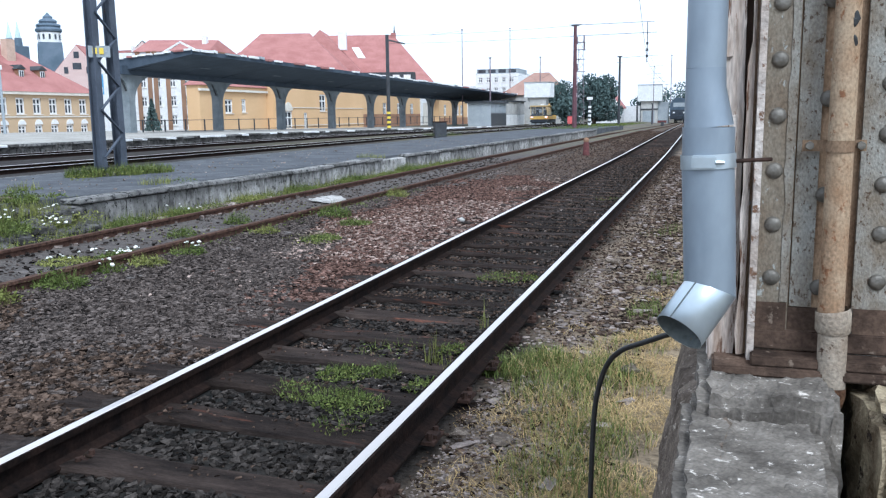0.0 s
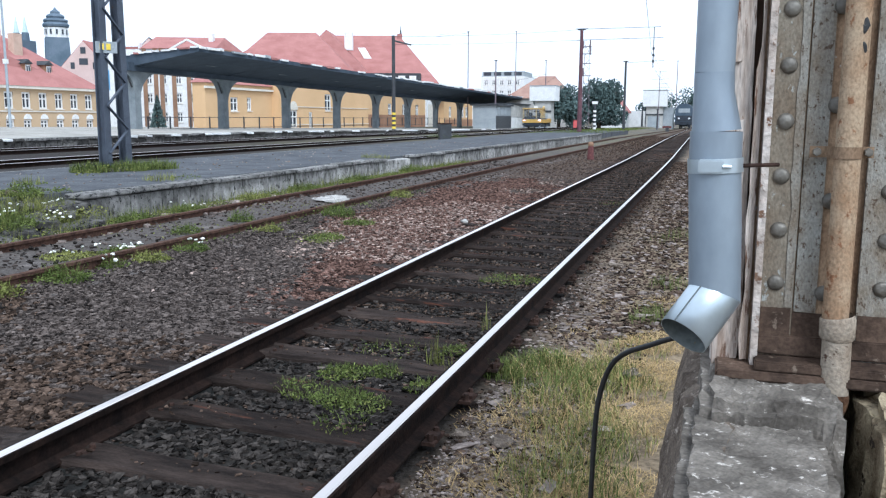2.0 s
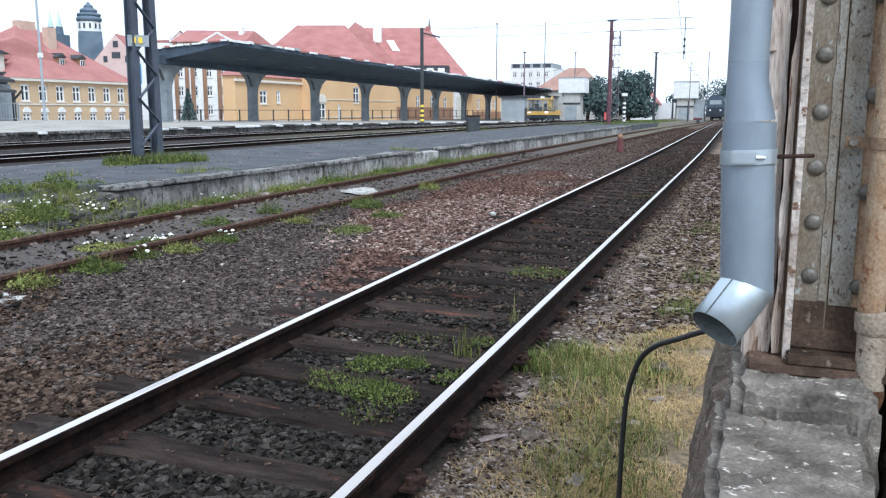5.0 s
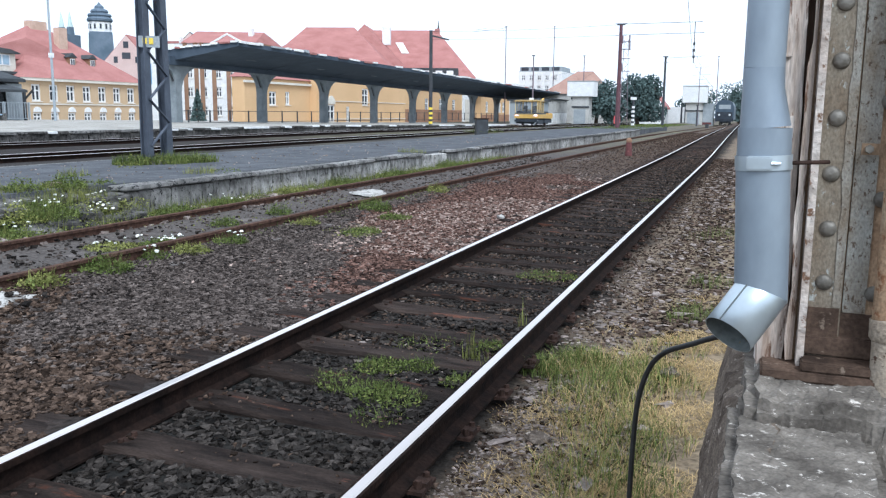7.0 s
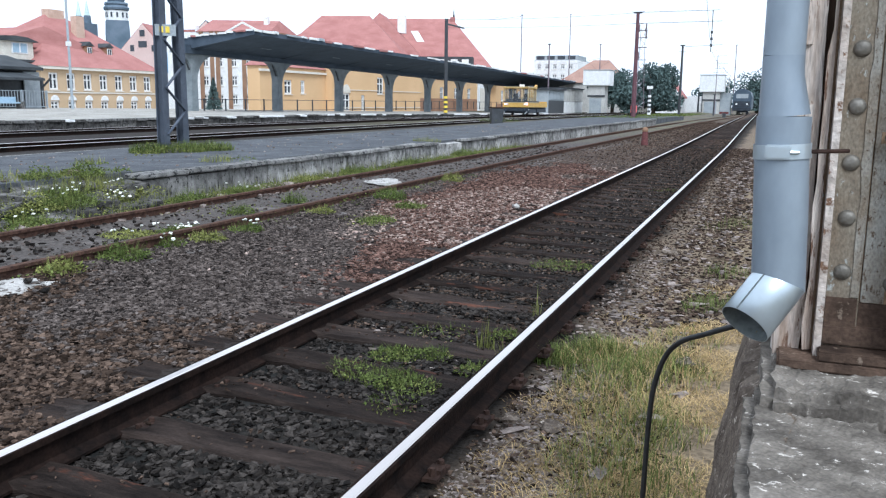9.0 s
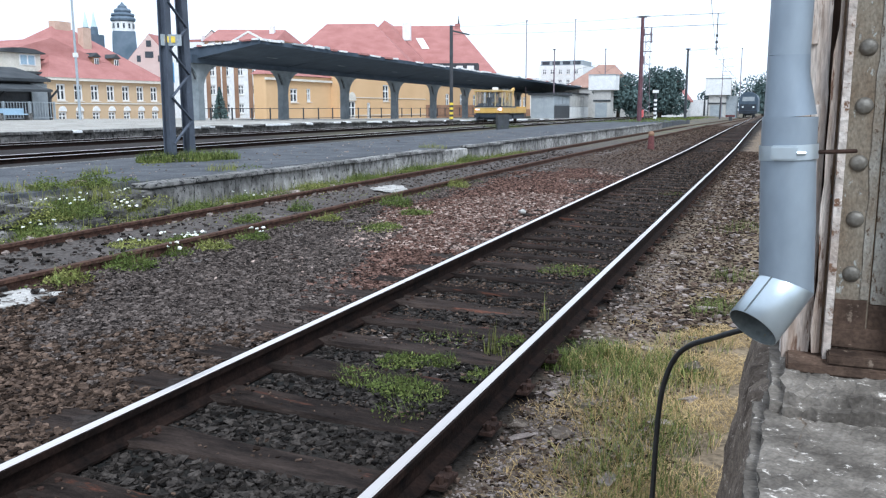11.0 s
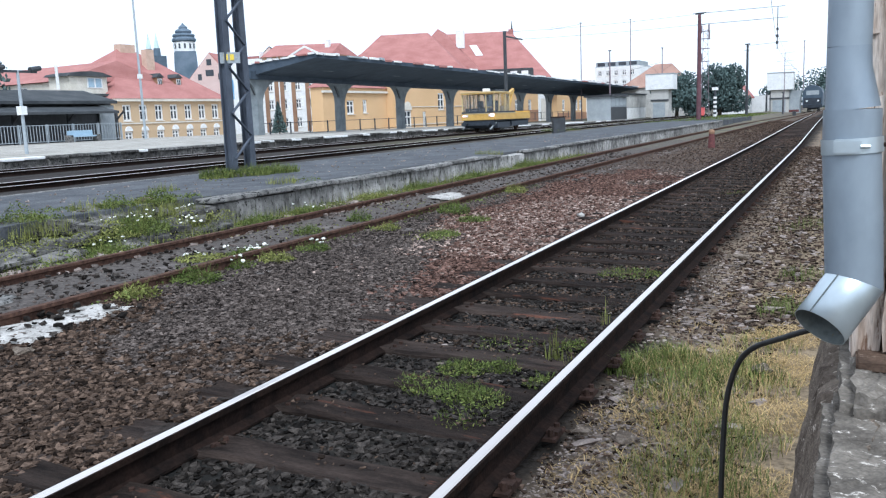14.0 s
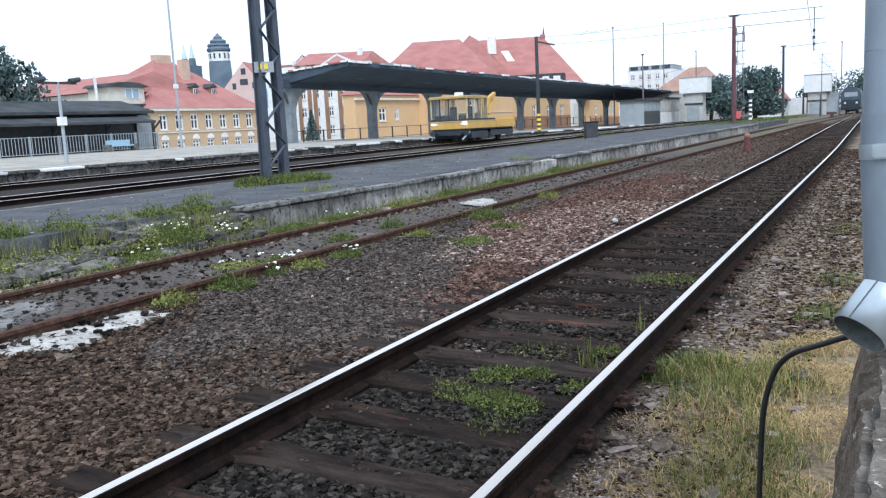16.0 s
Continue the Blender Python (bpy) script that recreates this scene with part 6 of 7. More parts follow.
# unidentified far red patch; its box, wheels and handle are made up
def far_red_object():
    e = thing("handcart", (-10.55, 76.0, 0.3), "small unidentified red object moving slowly beside the catenary pole", "cart")
    part("body", boxes((-0.24, -0.3, 0.22, 0.24, 0.3, 0.92), bevel=0.04), RED, e, "bright red box")
    part("lid", boxes((-0.26, -0.32, 0.92, 0.26, 0.32, 0.97)), POSTRED, e)
    for x in (-0.27, 0.27):
        bm = bmesh.new()
        tube(bm, (x - 0.03, 0, 0.16), (x + 0.03, 0, 0.16), 0.16, 0.16, 12)
        part("wheel", bm, RUBBER, e)
    bm = bmesh.new()
    bar(bm, (0, 0.3, 0.8), (0, 0.62, 1.05), 0.04)
    part("handle", bm, DARKSTEEL, e)
    return e


handcart = far_red_object()


# ---- loose stones, weeds and grass ----
def stone_bed(name, material, label, seed, spots, flat=0.55, tip=0.6):
    """Loose stones as one mesh. spots: x, y, z, size of each."""
    rs = np.random.RandomState(seed)
    block = np.array([(-1, -1, -1), (1, -1, -1), (1, 1, -1), (-1, 1, -1), (-1, -1, 1), (1, -1, 1), (1, 1, 1), (-1, 1, 1)]) * 0.62
    tri = np.array([(0, 2, 1), (0, 3, 2), (4, 5, 6), (4, 6, 7), (0, 1, 5), (0, 5, 4), (1, 2, 6), (1, 6, 5), (2, 3, 7), (2, 7, 6), (3, 0, 4), (3, 4, 7)])
    n = len(spots)
    v = np.repeat(block[None], n, 0) * rs.uniform(0.45, 1.3, (n, 8, 1)) + rs.uniform(-0.18, 0.18, (n, 8, 3))
    v *= rs.uniform(0.65, 1.5, (n, 1, 3)) * np.array([1.15, 0.85, flat])
    a = rs.uniform(0, 6.283, n)
    b = rs.uniform(-tip, tip, n)
    ca, sa, cb, sb = np.cos(a), np.sin(a), np.cos(b), np.sin(b)
    x, y, z = v[..., 0].copy(), v[..., 1].copy(), v[..., 2].copy()
    y, z = y * cb[:, None] - z * sb[:, None], y * sb[:, None] + z * cb[:, None]
    x, y = x * ca[:, None] - y * sa[:, None], x * sa[:, None] + y * ca[:, None]
    v = np.stack([x, y, z], -1) * spots[:, None, 3:4] + spots[:, None, :3]
    f = (tri[None] + (np.arange(n) * 8)[:, None, None]).reshape(-1, 3)
    me = bpy.data.meshes.new(name)
    me.from_pydata(v.reshape(-1, 3).tolist(), [], f.tolist())
    me.materials.append(material)
    return tagged(new(name, me), label, "ballast", kind="stuff")


def strew(n, x0, x1, y0, y1, s0, s1, seed, skip=None, power=1.6, raise_by=0.0):
    rs = np.random.RandomState(seed)
    out = []
    while len(out) < n:
        u = rs.rand()
        y = y0 + (y1 - y0) * u ** power
        x = rs.uniform(x0, x1)
        if skip and skip(x, y):
            continue
        grow = 1 + 0.03 * max(0, y - 8)
        s = rs.uniform(s0, s1) * 0.5 * grow
        out.append((x, y, ground_level(x, y) + s * 0.25 + raise_by, s))
    return np.array(out)


def on_sleeper(x, y):
    k = (y - (2.955 - 0.605 * 6)) / 0.605
    return abs(k - round(k)) * 0.605 < 0.125 and -2.0 < x < 0.5


def bed_zone(x, y):
    """Which stone lies here between the tracks: brown close by, grey, then rust-red towards the rail."""
    n = noise.noise(Vector((x * 0.8, y * 0.5, 5))) + 0.45 * noise.noise(Vector((x * 13, y * 13, 1)))
    if y + 1.3 * n + 0.35 * (x + 3) < 4.3:
        return "brown"
    edge = max(-4.3, -1.75 - (y - 4.2) * 0.31)
    if y > 18 + 5 * n:
        return "far"
    if x + 1.15 * n > edge:
        return "red"
    return "grey"


def bare(x, y):
    """Worn soil further along, with few stones."""
    return y > 15 and noise.noise(Vector((x * 0.6, y * 0.25, 9))) + 0.04 * (y - 15) > 0.45


def lies(kind):
    return lambda x, y: on_sleeper(x, y) or bed_zone(x, y) != kind or bare(x, y)


stone_bed("ballast", STONEDARK, "dark grey ballast stones between the tracks", 1, strew(36000, -4.4, -1.6, 3.0, 30, 0.016, 0.048, 1, lies("grey"), 1.45))
stone_bed("ballast", STONEBROWN, "dark brown ballast stones close to the rail", 12, strew(15000, -4.4, -1.6, 1.6, 7, 0.02, 0.055, 41, lies("brown"), 1.1))
stone_bed("ballast", STONERED, "rust-red ballast stones between the tracks", 2, strew(32000, -4.3, -1.6, 4.0, 26, 0.018, 0.052, 2, lies("red"), 1.3))
stone_bed("ballast", STONEBROWN, "small brown stones on bare soil further along", 22, strew(13000, -4.3, -1.6, 13, 75, 0.014, 0.034, 61, lambda x, y: on_sleeper(x, y) or bed_zone(x, y) != "far", 1.2))
stone_bed("ballast", STONEBLACK, "oily black ballast stones between the rails", 3, strew(22000, -1.42, -0.08, 1.4, 32, 0.018, 0.055, 3, on_sleeper))
stone_bed("ballast", STONEBROWN, "small chippings lying on the sleepers", 24, np.concatenate([strew(500, -1.4, -0.1, 2.0, 9, 0.008, 0.026, 71, lambda x, y: not on_sleeper(x, y), 1.1, 0.055), strew(3200, -1.4, -0.1, 6.0, 30, 0.012, 0.034, 72, lambda x, y: not on_sleeper(x, y), 1.2, 0.06), strew(1200, 0.1, 0.5, 6.0, 30, 0.012, 0.034, 73, lambda x, y: not on_sleeper(x, y), 1.2, 0.06)]))
stone_bed("ballast", STONEBROWN, "brown chippings between the rails", 13, strew(4200, -1.42, -0.08, 5.0, 40, 0.018, 0.05, 43, None, 1.4))
stone_bed("ballast", STONEPALE, "pale scattered ballast stones", 4, np.concatenate([
    strew(1500, -4.2, -1.7, 3.5, 22, 0.012, 0.034, 4, on_sleeper, 1.2), strew(260, -1.4, -0.1, 4, 26, 0.02, 0.05, 6, on_sleeper, 1.1)]))
stone_bed("ballast", STONEPINK, "pinkish pale ballast stones beside the rail", 20, np.concatenate([strew(3600, -3.9, -1.75, 8.0, 14.5, 0.025, 0.06, 5, lambda x, y: x < -3.9 + 0.12 * abs(y - 11) ** 1.5, 1.0), strew(1600, -3.6, -1.7, 6.0, 20, 0.018, 0.045, 55, None, 1.0)]))
stone_bed("ballast", STONEPALE, "pale flat stone chips beside the rail", 14, np.concatenate([
    strew(850, 0.25, 1.25, 5.9, 26, 0.03, 0.085, 17, None, 1.3), strew(4600, 0.12, 0.85, 2.2, 4.6, 0.008, 0.026, 7, None, 1.0), strew(700, 0.1, 0.6, 4.4, 9, 0.015, 0.045, 27, None, 1.0), strew(26, 0.2, 0.95, 2.8, 9, 0.07, 0.13, 28, None, 1.0)]), 0.32, 0.2)
stone_bed("ballast", STONEBROWN, "brown gravel beside the rail", 5, strew(9000, 0.07, 0.95, 2.0, 32, 0.012, 0.036, 8, None, 1.5))
stone_bed("ballast", STONEBROWN, "brown gravel on the verge", 18, strew(5200, 0.45, 1.4, 5.8, 30, 0.02, 0.06, 18, None, 1.3), 0.4, 0.3)
stone_bed("ballast", STONEDARK, "dark stones in the bed of the siding", 6, strew(3600, -6.8, -4.4, 2, 28, 0.02, 0.06, 9, None, 1.3))
stone_bed("rubble", STONEBLACK, "dark stones lying on the white crust", 16, strew(70, -4.7, -3.8, 3.5, 4.9, 0.025, 0.09, 51, None, 1.0, 0.035))
stone_bed("rubble", STONEBLACK, "dark debris between the rusty rails", 19, strew(260, -5.9, -4.6, 3.6, 8.5, 0.015, 0.07, 52, None, 1.2, 0.02))


def blades(n, spots, height, lean, width, seed):
    """Curved blades round weighted spots (x, y, radius, weight, ground)."""
    rs = random.Random(seed)
    vs, fs = [], []
    total = [s[3] for s in spots]
    for s in rs.choices(spots, total, k=n):
        a, r = rs.uniform(0, 6.283), s[2] * math.sqrt(rs.random())
        x, y = s[0] + math.cos(a) * r, s[1] + math.sin(a) * r
        z = s[4] if len(s) > 4 else ground_level(x, y)
        h = height * rs.uniform(0.35, 1.0) * (1.1 - 0.5 * r / max(s[2], 0.01))
        b, l = rs.uniform(0, 6.283), lean * h * rs.uniform(0.2, 1.2)
        dx, dy = math.cos(b) * l, math.sin(b) * l
        wx, wy = -math.sin(b) * width / 2, math.cos(b) * width / 2
        k = len(vs)
        vs += [(x - wx, y - wy, z - 0.01), (x + wx, y + wy, z - 0.01), (x + dx * 0.4 + wx * 0.7, y + dy * 0.4 + wy * 0.7, z + h * 0.62), (x + dx * 0.4 - wx * 0.7, y + dy * 0.4 - wy * 0.7, z + h * 0.62), (x + dx, y + dy, z + h)]
        fs += [(k, k + 1, k + 2, k + 3), (k + 3, k + 2, k + 4)]
    return vs, fs


def grass(name, label, material, *args):
    vs, fs = blades(*args)
    me = bpy.data.meshes.new(name)
    me.from_pydata(vs, [], fs)
    me.materials.append(material)
    return tagged(new(name, me), label, "grass", kind="stuff")


VERGE = [(0.85, 2.9, 0.28, 3), (0.7, 3.3, 0.25, 3), (0.8, 3.8, 0.33, 4), (0.6, 4.2, 0.33, 4), (0.82, 4.6, 0.3, 3), (0.35, 4.9, 0.28, 3), (0.62, 5.0, 0.28, 3), (0.85, 5.4, 0.26, 1.5), (0.75, 2.5, 0.25, 2)]
STRAWBED = [(1.0, 3.2, 0.3, 3), (1.05, 4.2, 0.3, 3), (1.02, 5.0, 0.32, 4), (1.0, 5.7, 0.28, 3), (0.6, 4.0, 0.4, 2), (0.6, 5.0, 0.4, 1.5), (0.7, 3.0, 0.35, 2), (0.98, 7.0, 0.25, 0.6)]
grass("dry_grass", "dry yellowed grass beside the rail", DRYGRASS, 2000, VERGE, 0.13, 1.7, 0.0032, 1)
grass("straw_litter", "matted straw lying on the verge", DRYGRASS, 12000, STRAWBED, 0.035, 4.5, 0.0036, 21)
grass("straw_litter", "brown straw and litter beside the rail", DRYGRASS, 900, [(0.3, 2.7, 0.25, 2), (0.35, 3.3, 0.25, 2), (0.28, 4.0, 0.22, 1.5), (0.4, 6.0, 0.25, 1), (0.6, 7.0, 0.3, 1)], 0.025, 5.0, 0.004, 23)
grass("verge_grass", "yellow-green grass on the verge", WEEDYELLOW, 2600, VERGE, 0.14, 1.4, 0.0034, 22)
grass("green_grass", "green grass among the dry verge", GRASS, 3400, [(0.3, 5.0, 0.25, 4), (0.14, 4.8, 0.14, 2), (0.55, 4.5, 0.3, 3.0), (0.75, 4.8, 0.28, 3), (0.85, 3.7, 0.22, 1.5), (0.95, 6.4, 0.22, 1.5), (0.85, 3.2, 0.28, 2), (1.02, 7.8, 0.25, 1), (1.0, 11.0, 0.5, 1.2)], 0.15, 1.0, 0.0036, 2)
grass("tall_stalks", "thin tall weeds standing beside the rail", WEEDYELLOW, 60, [(-0.34, 4.9, 0.06, 2), (-0.12, 4.5, 0.05, 1.5), (-0.26, 5.8, 0.06, 1)], 0.3, 0.35, 0.005, 29)
TRACKWEEDS = [(-0.8, 4.5, 0.16, 2.4), (-0.58, 4.6, 0.12, 1.2), (-0.62, 4.05, 0.17, 2.4), (-0.85, 4.1, 0.15, 1.5), (-0.45, 4.0, 0.14, 1.2), (-1.0, 4.15, 0.1, 0.8), (-0.52, 7.75, 0.3, 2.4), (-0.3, 5.2, 0.12, 0.8), (-0.38, 15.5, 0.3, 0.8), (-0.25, 4.4, 0.12, 0.7), (-0.45, 3.7, 0.16, 0.5), (-0.75, 5.1, 0.25, 0.4)]
grass("track_weeds", "low green grass between the rails", GRASS, 2000, TRACKWEEDS, 0.09, 1.2, 0.004, 3)


def leafage(n, spots, height, size, seed):
    """Small leaves at random angles in low domes round weighted spots (x, y, radius, weight, ground)."""
    rs = random.Random(seed)
    vs, fs = [], []
    for s in rs.choices(spots, [q[3] for q in spots], k=n):
        a, u = rs.uniform(0, 6.283), math.sqrt(rs.random())
        x, y = s[0] + math.cos(a) * s[2] * u, s[1] + math.sin(a) * s[2] * u
        z = s[4] if len(s) > 4 else ground_level(x, y)
        lump = 0.55 + 0.6 * noise.noise(Vector((x * 5, y * 5, seed)))
        z += height * max(0.15, lump) * (1 - 0.6 * u * u) * rs.random() ** 0.8
        l = size * rs.uniform(0.5, 1.3)
        d = Vector((rs.gauss(0, 1), rs.gauss(0, 1), rs.gauss(0.3, 0.6))).normalized() * l
        w = d.cross(Vector((rs.gauss(0, 1), rs.gauss(0, 1), rs.gauss(0, 1)))).normalized() * l * rs.uniform(0.14, 0.3)
        c = Vector((x, y, z))
        k = len(vs)
        vs += [tuple(c), tuple(c + d * 0.5 + w), tuple(c + d), tuple(c + d * 0.5 - w)]
        fs += [(k, k + 1, k + 2, k + 3)]
    return vs, fs


def leafy(name, label, material, *args):
    vs, fs = leafage(*args)
    me = bpy.data.meshes.new(name)
    me.from_pydata(vs, [], fs)
    me.materials.append(material)
    return tagged(new(name, me), label, "weeds", kind="stuff")


leafy("track_weeds", "low leafy weeds between the rails", GRASS, 3000, TRACKWEEDS, 0.08, 0.024, 33)
leafy("track_weeds", "yellow-green moss and weeds between the rails", WEEDYELLOW, 1300, TRACKWEEDS, 0.07, 0.02, 34)


def weed_clumps():
    """Single clumps of weeds along the siding and the platform."""
    rnd = random.Random(12)
    places = [(-4.22, 5.2, 0.2, 0.16, 0), (-4.22, 5.95, 0.24, 0.2, 0), (-4.3, 6.7, 0.16, 0.12, 1), (-4.15, 7.1, 0.2, 0.13, 0), (-4.15, 7.8, 0.2, 0.12, 1), (-3.3, 9.4, 0.26, 0.12, 0), (-4.15, 9.5, 0.18, 0.12, 0),
              (-4.05, 11.4, 0.26, 0.24, 0), (-3.5, 10.9, 0.26, 0.1, 0), (-4.2, 14.5, 0.22, 0.22, 0), (-6.3, 9.6, 0.35, 0.2, 0), (-6.4, 11.0, 0.35, 0.18, 1), (-6.4, 13.0, 0.35, 0.2, 0), (-6.45, 15.0, 0.35, 0.2, 0),
              (-6.4, 17.6, 0.4, 0.2, 0), (-6.8, 8.7, 0.42, 0.3, 2), (-6.95, 7.9, 0.45, 0.28, 2), (-6.7, 7.1, 0.35, 0.2, 1), (-7.3, 9.2, 0.3, 0.22, 1), (-5.0, 8.9, 0.2, 0.16, 0), (-4.8, 7.5, 0.28, 0.09, 2), (-5.2, 7.1, 0.3, 0.06, 1), (-5.1, 10.4, 0.2, 0.18, 0), (-6.5, 21.5, 0.4, 0.24, 0)]
    for k, (x, y, r, h, flowers) in enumerate(places):
        z = 0.02 if x < -6.85 and y < 9.6 else ground_level(x, y)
        e = thing("weed_clump", (x, y, z), "clump of weeds with small white flowers" if flowers else "clump of dull green weeds beside the rusty siding", "weeds", "weeds along the siding")
        vs, fs = leafage(int(800 * (r / 0.3) ** 2), [(0, 0, r, 1, 0)], h, 0.034, 40 + k)
        v2, f2 = blades(int(240 * (r / 0.3) ** 2), [(0, 0, r * 0.9, 1, 0)], h * 1.35, 0.8, 0.005, 80 + k)
        me = bpy.data.meshes.new("leaves")
        me.from_pydata(vs + v2, [], fs + [tuple(i + len(vs) for i in f) for f in f2])
        me.materials.append(GRASS if k % 3 else WEEDYELLOW)
        o = new("leaves", me)
        o.parent = e
        for q in range((0, 6, 15)[flowers]):
            bm = bmesh.new()
            cx, cy, up = rnd.gauss(0, r * 0.4), rnd.gauss(0, r * 0.4), h * rnd.uniform(0.5, 1.0)
            rr = rnd.uniform(0.011, 0.023)
            bmesh.ops.create_uvsphere(bm, u_segments=9, v_segments=5, radius=rr, matrix=Matrix.Translation((cx, cy, up + 0.022)) @ Matrix.Rotation(rnd.uniform(-0.7, 0.7), 4, "X") @ Matrix.Diagonal((1, 1, 0.4, 1)))
            rough_up(bm, rr * 0.5, 60, q)
            f = part("flower", bm, PETAL, e, "white flower head")
            bm = bmesh.new()
            bar(bm, (cx * 0.8, cy * 0.8, 0), (cx, cy, up + 0.018), 0.004)
            part("stem", bm, GRASS, f)


weed_clumps()
grass("tall_weeds", "thin dry stalks along the rusty siding", WEEDYELLOW, 2600, [(-6.6, 4.0 + 0.6 * k, 0.42, 1) for k in range(38)] + [(-7.4, 3.6 + 0.7 * k, 0.5, 1, 0.1) for k in range(9)], 0.3, 0.5, 0.006, 31)
leafy("siding_weeds", "low mixed weeds between platform and rusty siding", GRASS, 17000, [(-6.6, 4.0 + 0.6 * k, 0.42, 1 + 0.9 * math.sin(k * 1.7)) for k in range(38)] + [(-4.25, 5 + 0.7 * k, 0.22, 0.1) for k in range(16)], 0.16, 0.034, 5)
leafy("siding_weeds", "yellowed weeds along the rusty siding", WEEDYELLOW, 8000, [(-7.4, 3.6 + 0.7 * k, 0.5, 0.8, 0.1) for k in range(9)] + [(-6.5, 6.3 + 0.9 * k, 0.5, 1) for k in range(24)] + [(-3.4, 9.4, 0.4, 0.6), (-5.2, 9, 0.9, 0.4), (-5.2, 12, 1.0, 0.5)], 0.13, 0.034, 6)
stone_bed("rubble", STONEPALE, "pale rubble between platform and siding", 15, strew(900, -7.1, -5.9, 4.5, 14, 0.03, 0.11, 16, None, 1.0))
grass("mast_grass", "green grass round the foot of the lattice mast", GRASS, 2200, [(-10.2, 13.4, 0.45, 2, 0.3), (-9.9, 14.0, 0.5, 2, 0.3), (-9.75, 14.7, 0.5, 2, 0.3), (-13.9, 48.0, 1.2, 1, 0.25)], 0.3, 0.9, 0.011, 9)
leafy("edge_weeds", "weeds on the broken platform edge", GRASS, 12000, [(-7.7 - 0.06 * (9 - y), y, 0.3, 1 + math.sin(y * 2.3), 0.27) for y in (3.2, 3.9, 4.6, 5.4, 6.1, 6.9, 7.6, 8.3, 9.0)], 0.3, 0.034, 12)
grass("edge_grass", "tall thin grass over the broken platform edge", WEEDYELLOW, 2400, [(-7.5 - 0.06 * (9 - y), y, 0.5, 1 + 0.8 * math.sin(y * 3.1), 0.15) for y in (3.2, 4.1, 5.0, 5.9, 6.8, 7.7, 8.6, 9.3)], 0.34, 0.6, 0.006, 66)
leafy("heap_weeds", "yellowed weeds among the broken slabs", WEEDYELLOW, 9000, [(-7.0 - 0.04 * (9 - y), y, 0.45, 1 + 0.8 * math.sin(y * 2.7), 0.02) for y in (3.4, 4.3, 5.2, 6.0, 6.8, 7.6, 8.4, 9.2)], 0.28, 0.034, 67)
leafy("platform_weeds", "scattered low weeds on the worn platform", GRASS, 1100, [(-7.6, 7.0, 0.3, 1, 0.3), (-8.2, 7.8, 0.3, 0.7, 0.3), (-7.7, 9.6, 0.3, 0.8, 0.3), (-9.0, 10.5, 0.3, 0.6, 0.3), (-7.5, 12.5, 0.3, 0.5, 0.3)], 0.1, 0.035, 8)
grass("platform_grass", "thin grass in the cracks of the platform", WEEDYELLOW, 700, [(-7.8, 8.0, 0.35, 1, 0.3), (-8.4, 6.6, 0.3, 0.8, 0.3), (-9.0, 10.5, 0.25, 0.6, 0.3), (-7.6, 12.0, 0.3, 0.8, 0.3), (-7.4, 21.0, 0.4, 1.2, 0.28), (-11.2, 15.5, 0.4, 0.6, 0.3)], 0.22, 0.7, 0.007, 91)
stone_bed("grit", STONEPALE, "loose grit on the worn platform", 92, np.array([(q.uniform(-11, -7.5), 6 + 30 * q.random() ** 1.5, 0.31, q.uniform(0.008, 0.03)) for q in [random.Random(93)] for _ in range(500)]))
leafy("mast_weeds", "bright low weeds round the foot of the lattice mast", WEEDYELLOW, 1300, [(-10.2, 13.4, 0.4, 2, 0.3), (-9.9, 14.0, 0.45, 2, 0.3), (-9.75, 14.7, 0.4, 2, 0.3), (-10.4, 14.4, 0.4, 1, 0.3), (-9.7, 12.6, 0.25, 0.3, 0.3)], 0.24, 0.05, 11)
grass("far_grass", "rough grass strip beside the far tracks", GRASS, 5200, [(-9.5, 66 + 6 * k, 3.2, 1, 0.28 + fall(66 + 6 * k)) for k in range(9)], 0.14, 0.9, 0.04, 10)


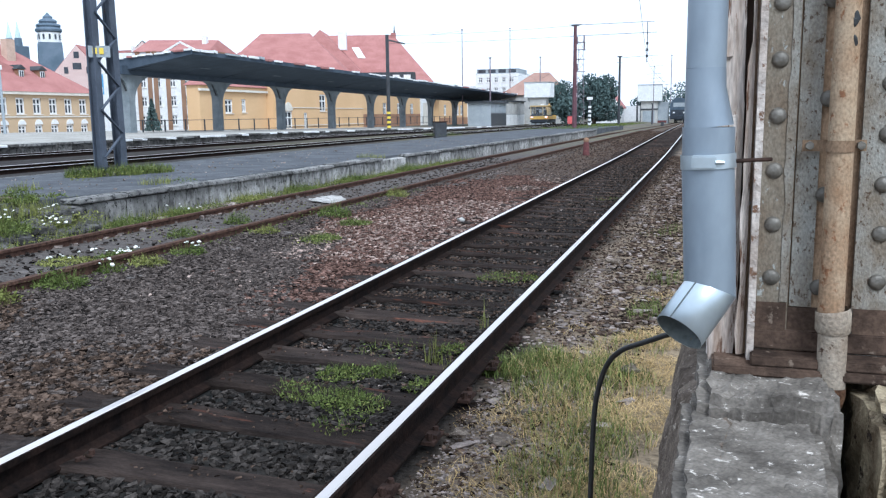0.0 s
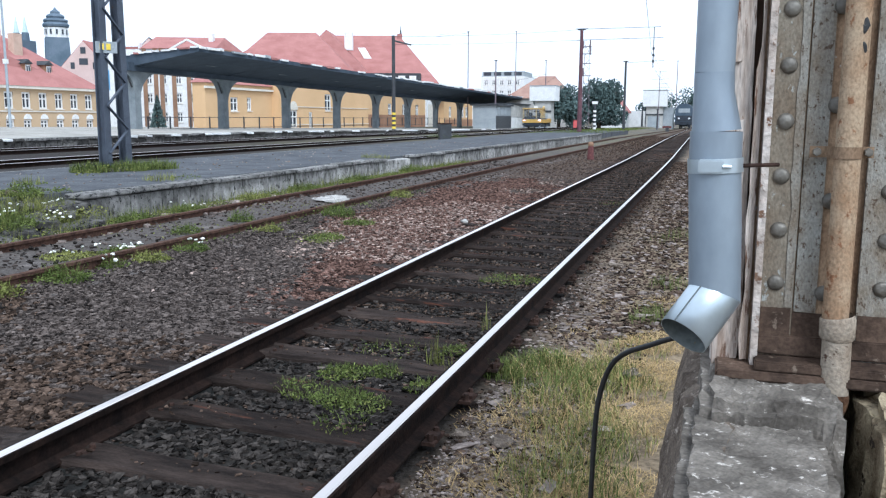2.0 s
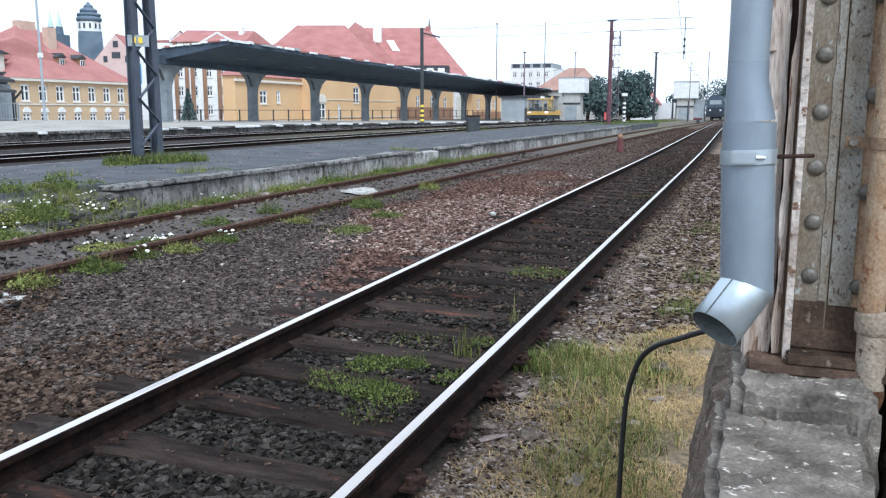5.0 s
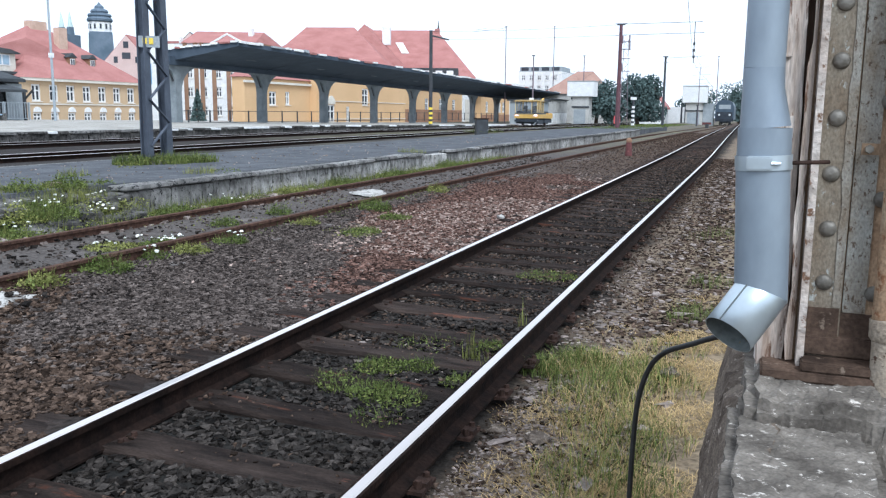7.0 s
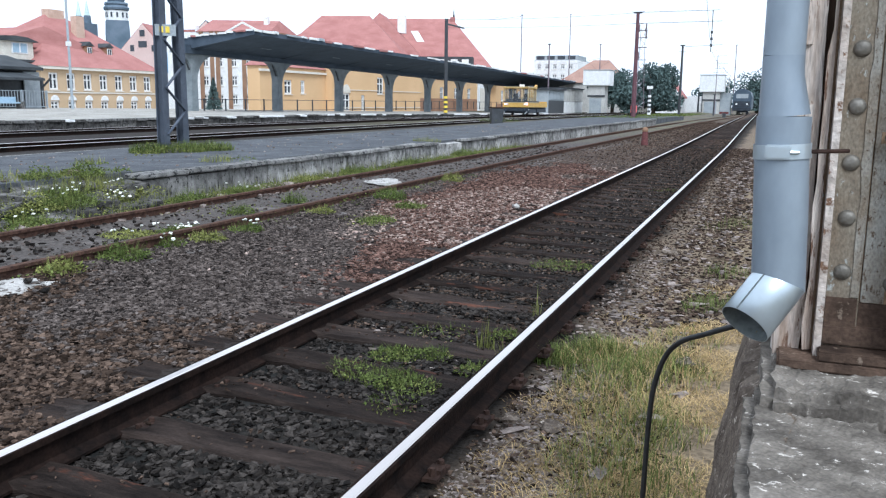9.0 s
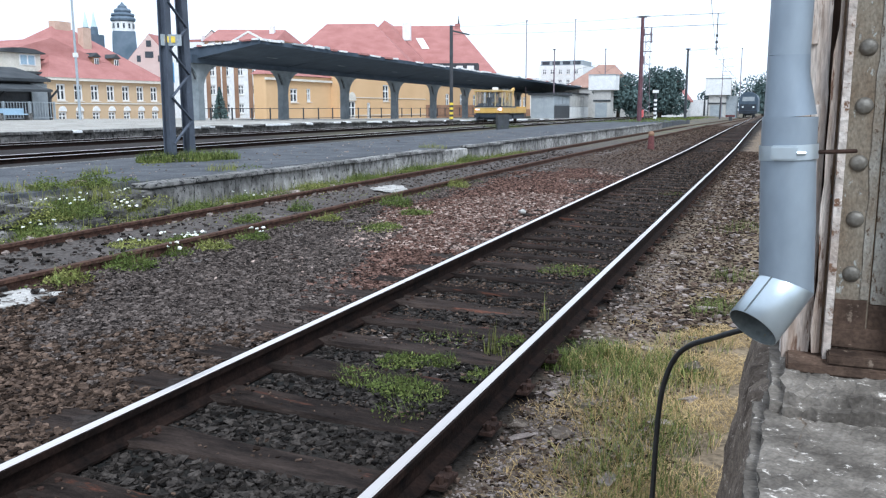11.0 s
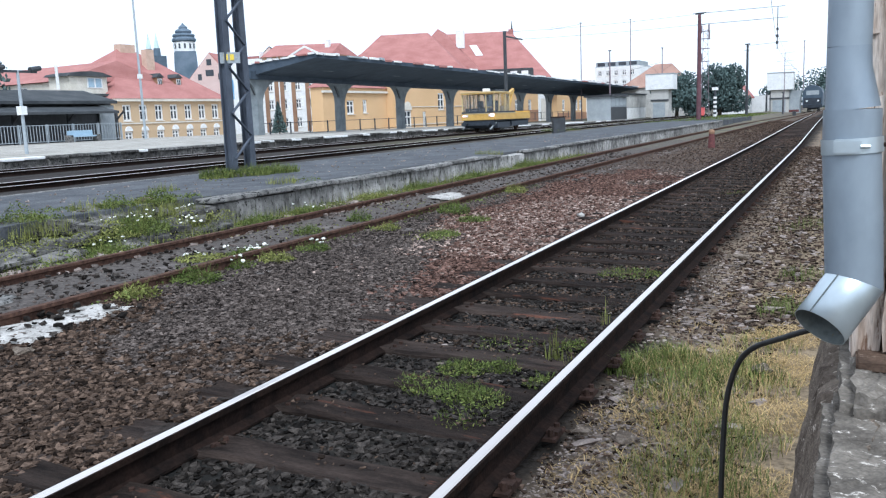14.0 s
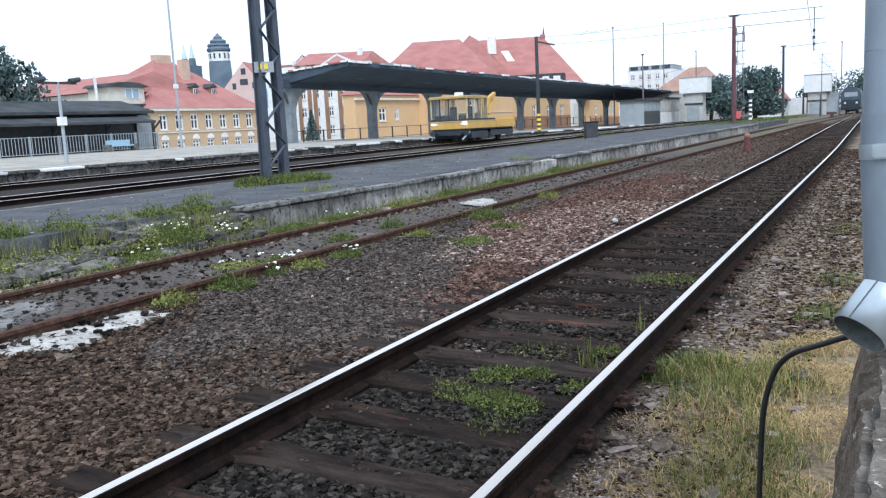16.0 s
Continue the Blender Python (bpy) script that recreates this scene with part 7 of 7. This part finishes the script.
def lime_patches():
    """Spilt white lime or broken white slab on the siding."""
    for k, (x, y, w, l, turn, z, label) in enumerate(((-5.0, 13.4, 0.5, 0.75, 0.6, -0.05, "broken white slab lying across the siding"), (-4.2, 4.15, 0.5, 1.1, -0.1, -0.2, "spilt white lime crust beside the rusty rail"), (-5.4, 4.4, 0.55, 0.8, 0.2, -0.2, "pale crust between the rusty rails"))):
        bm = bmesh.new()
        n = 36
        m = Matrix.Translation((x, y, 0)) @ Matrix.Rotation(turn, 4, "Z")
        def skin(px, py, up):
            p = m @ Vector((px, py, 0))
            return bm.verts.new((px, py, max(ground_level(p.x, p.y) + 0.012, z) + up - z))
        c = skin(0, 0, 0.012)
        rings = []
        for f, up in ((0.35, 0.012), (0.7, 0.01), (0.92, 0.006), (1.0, -0.02)):
            ring = []
            for i in range(n):
                a = 6.28319 * i / n
                r = f * (0.62 + 0.5 * noise.noise(Vector((math.cos(a) * 1.3, math.sin(a) * 1.3, k * 5.0))) + f * 0.3 * noise.noise(Vector((math.cos(a) * 5, math.sin(a) * 5, k))))
                ring.append(skin(math.cos(a) * w * r, math.sin(a) * l * r, up))
            rings.append(ring)
        for i in range(n):
            bm.faces.new((c, rings[0][i], rings[0][(i + 1) % n]))
        for r0, r1 in zip(rings, rings[1:]):
            for i in range(n):
                bm.faces.new((r0[i], r1[i], r1[(i + 1) % n], r0[(i + 1) % n]))
        bm.faces.new(rings[-1])
        o = part("white_crust", bm, CONCRETE if k == 2 else LIME)
        o.location, o.rotation_euler = (x, y, z), (0, 0, turn)
        tagged(o, label, "crust")


lime_patches()


def boulders():
    for k, (x, y, z, s) in enumerate(((-7.2, 9.05, 0.1, 0.14), (-7.75, 8.9, 0.34, 0.1), (-3.75, 3.7, -0.12, 0.07), (-6.9, 8.6, 0.0, 0.14), (-2.05, 11.4, -0.1, 0.06), (0.43, 8.4, -0.1, 0.07), (0.41, 3.6, -0.14, 0.06), (0.2, 3.65, -0.15, 0.045), (0.9, 4.9, -0.15, 0.06))):
        bm = bmesh.new()
        bmesh.ops.create_icosphere(bm, subdivisions=2, radius=s)
        for v in bm.verts:
            v.co.z *= 0.32
        rough_up(bm, s * 0.45, 2.2 / s, k)
        o = part("loose_stone", bm, LIME if k in (0, 4) else PLINTHDARK)
        o.location = (x, y, z)
        tagged(o, "single pale stone lying in the yard", "stone", "loose stones")


boulders()


# ---- what moves ----
def motions():
    rows = [(0.0, 123.1), (3.5, 108.1), (7.0, 91.2), (8.5, 83.7), (11.0, 70.8), (12.5, 63.35), (14.0, 56.0), (16.0, 46.35)]
    times = [k * 0.25 for k in range(65)]
    ys = np.interp(times, [r[0] for r in rows], [r[1] for r in rows])
    walk(trolley_body, [(t, pose(-22.6, float(y), 0.2 - 0.0035 * max(0.0, float(y) + 3.5 - 50), degrees_of_grade, 0, 0)) for t, y in zip(times, ys)])
    walk(handcart, [(0.0, pose(-10.55, 76.0, 0.3)), (7.0, pose(-10.25, 76.0, 0.3)), (16.0, pose(-9.9, 76.0, 0.3))])
    for w in trolley_wheels:
        walk(w, [(t, pose(*w.location, math.degrees((float(y) - 123.1) / 0.4), 0, 0)) for t, y in zip(times, ys)])


degrees_of_grade = -0.2
motions()
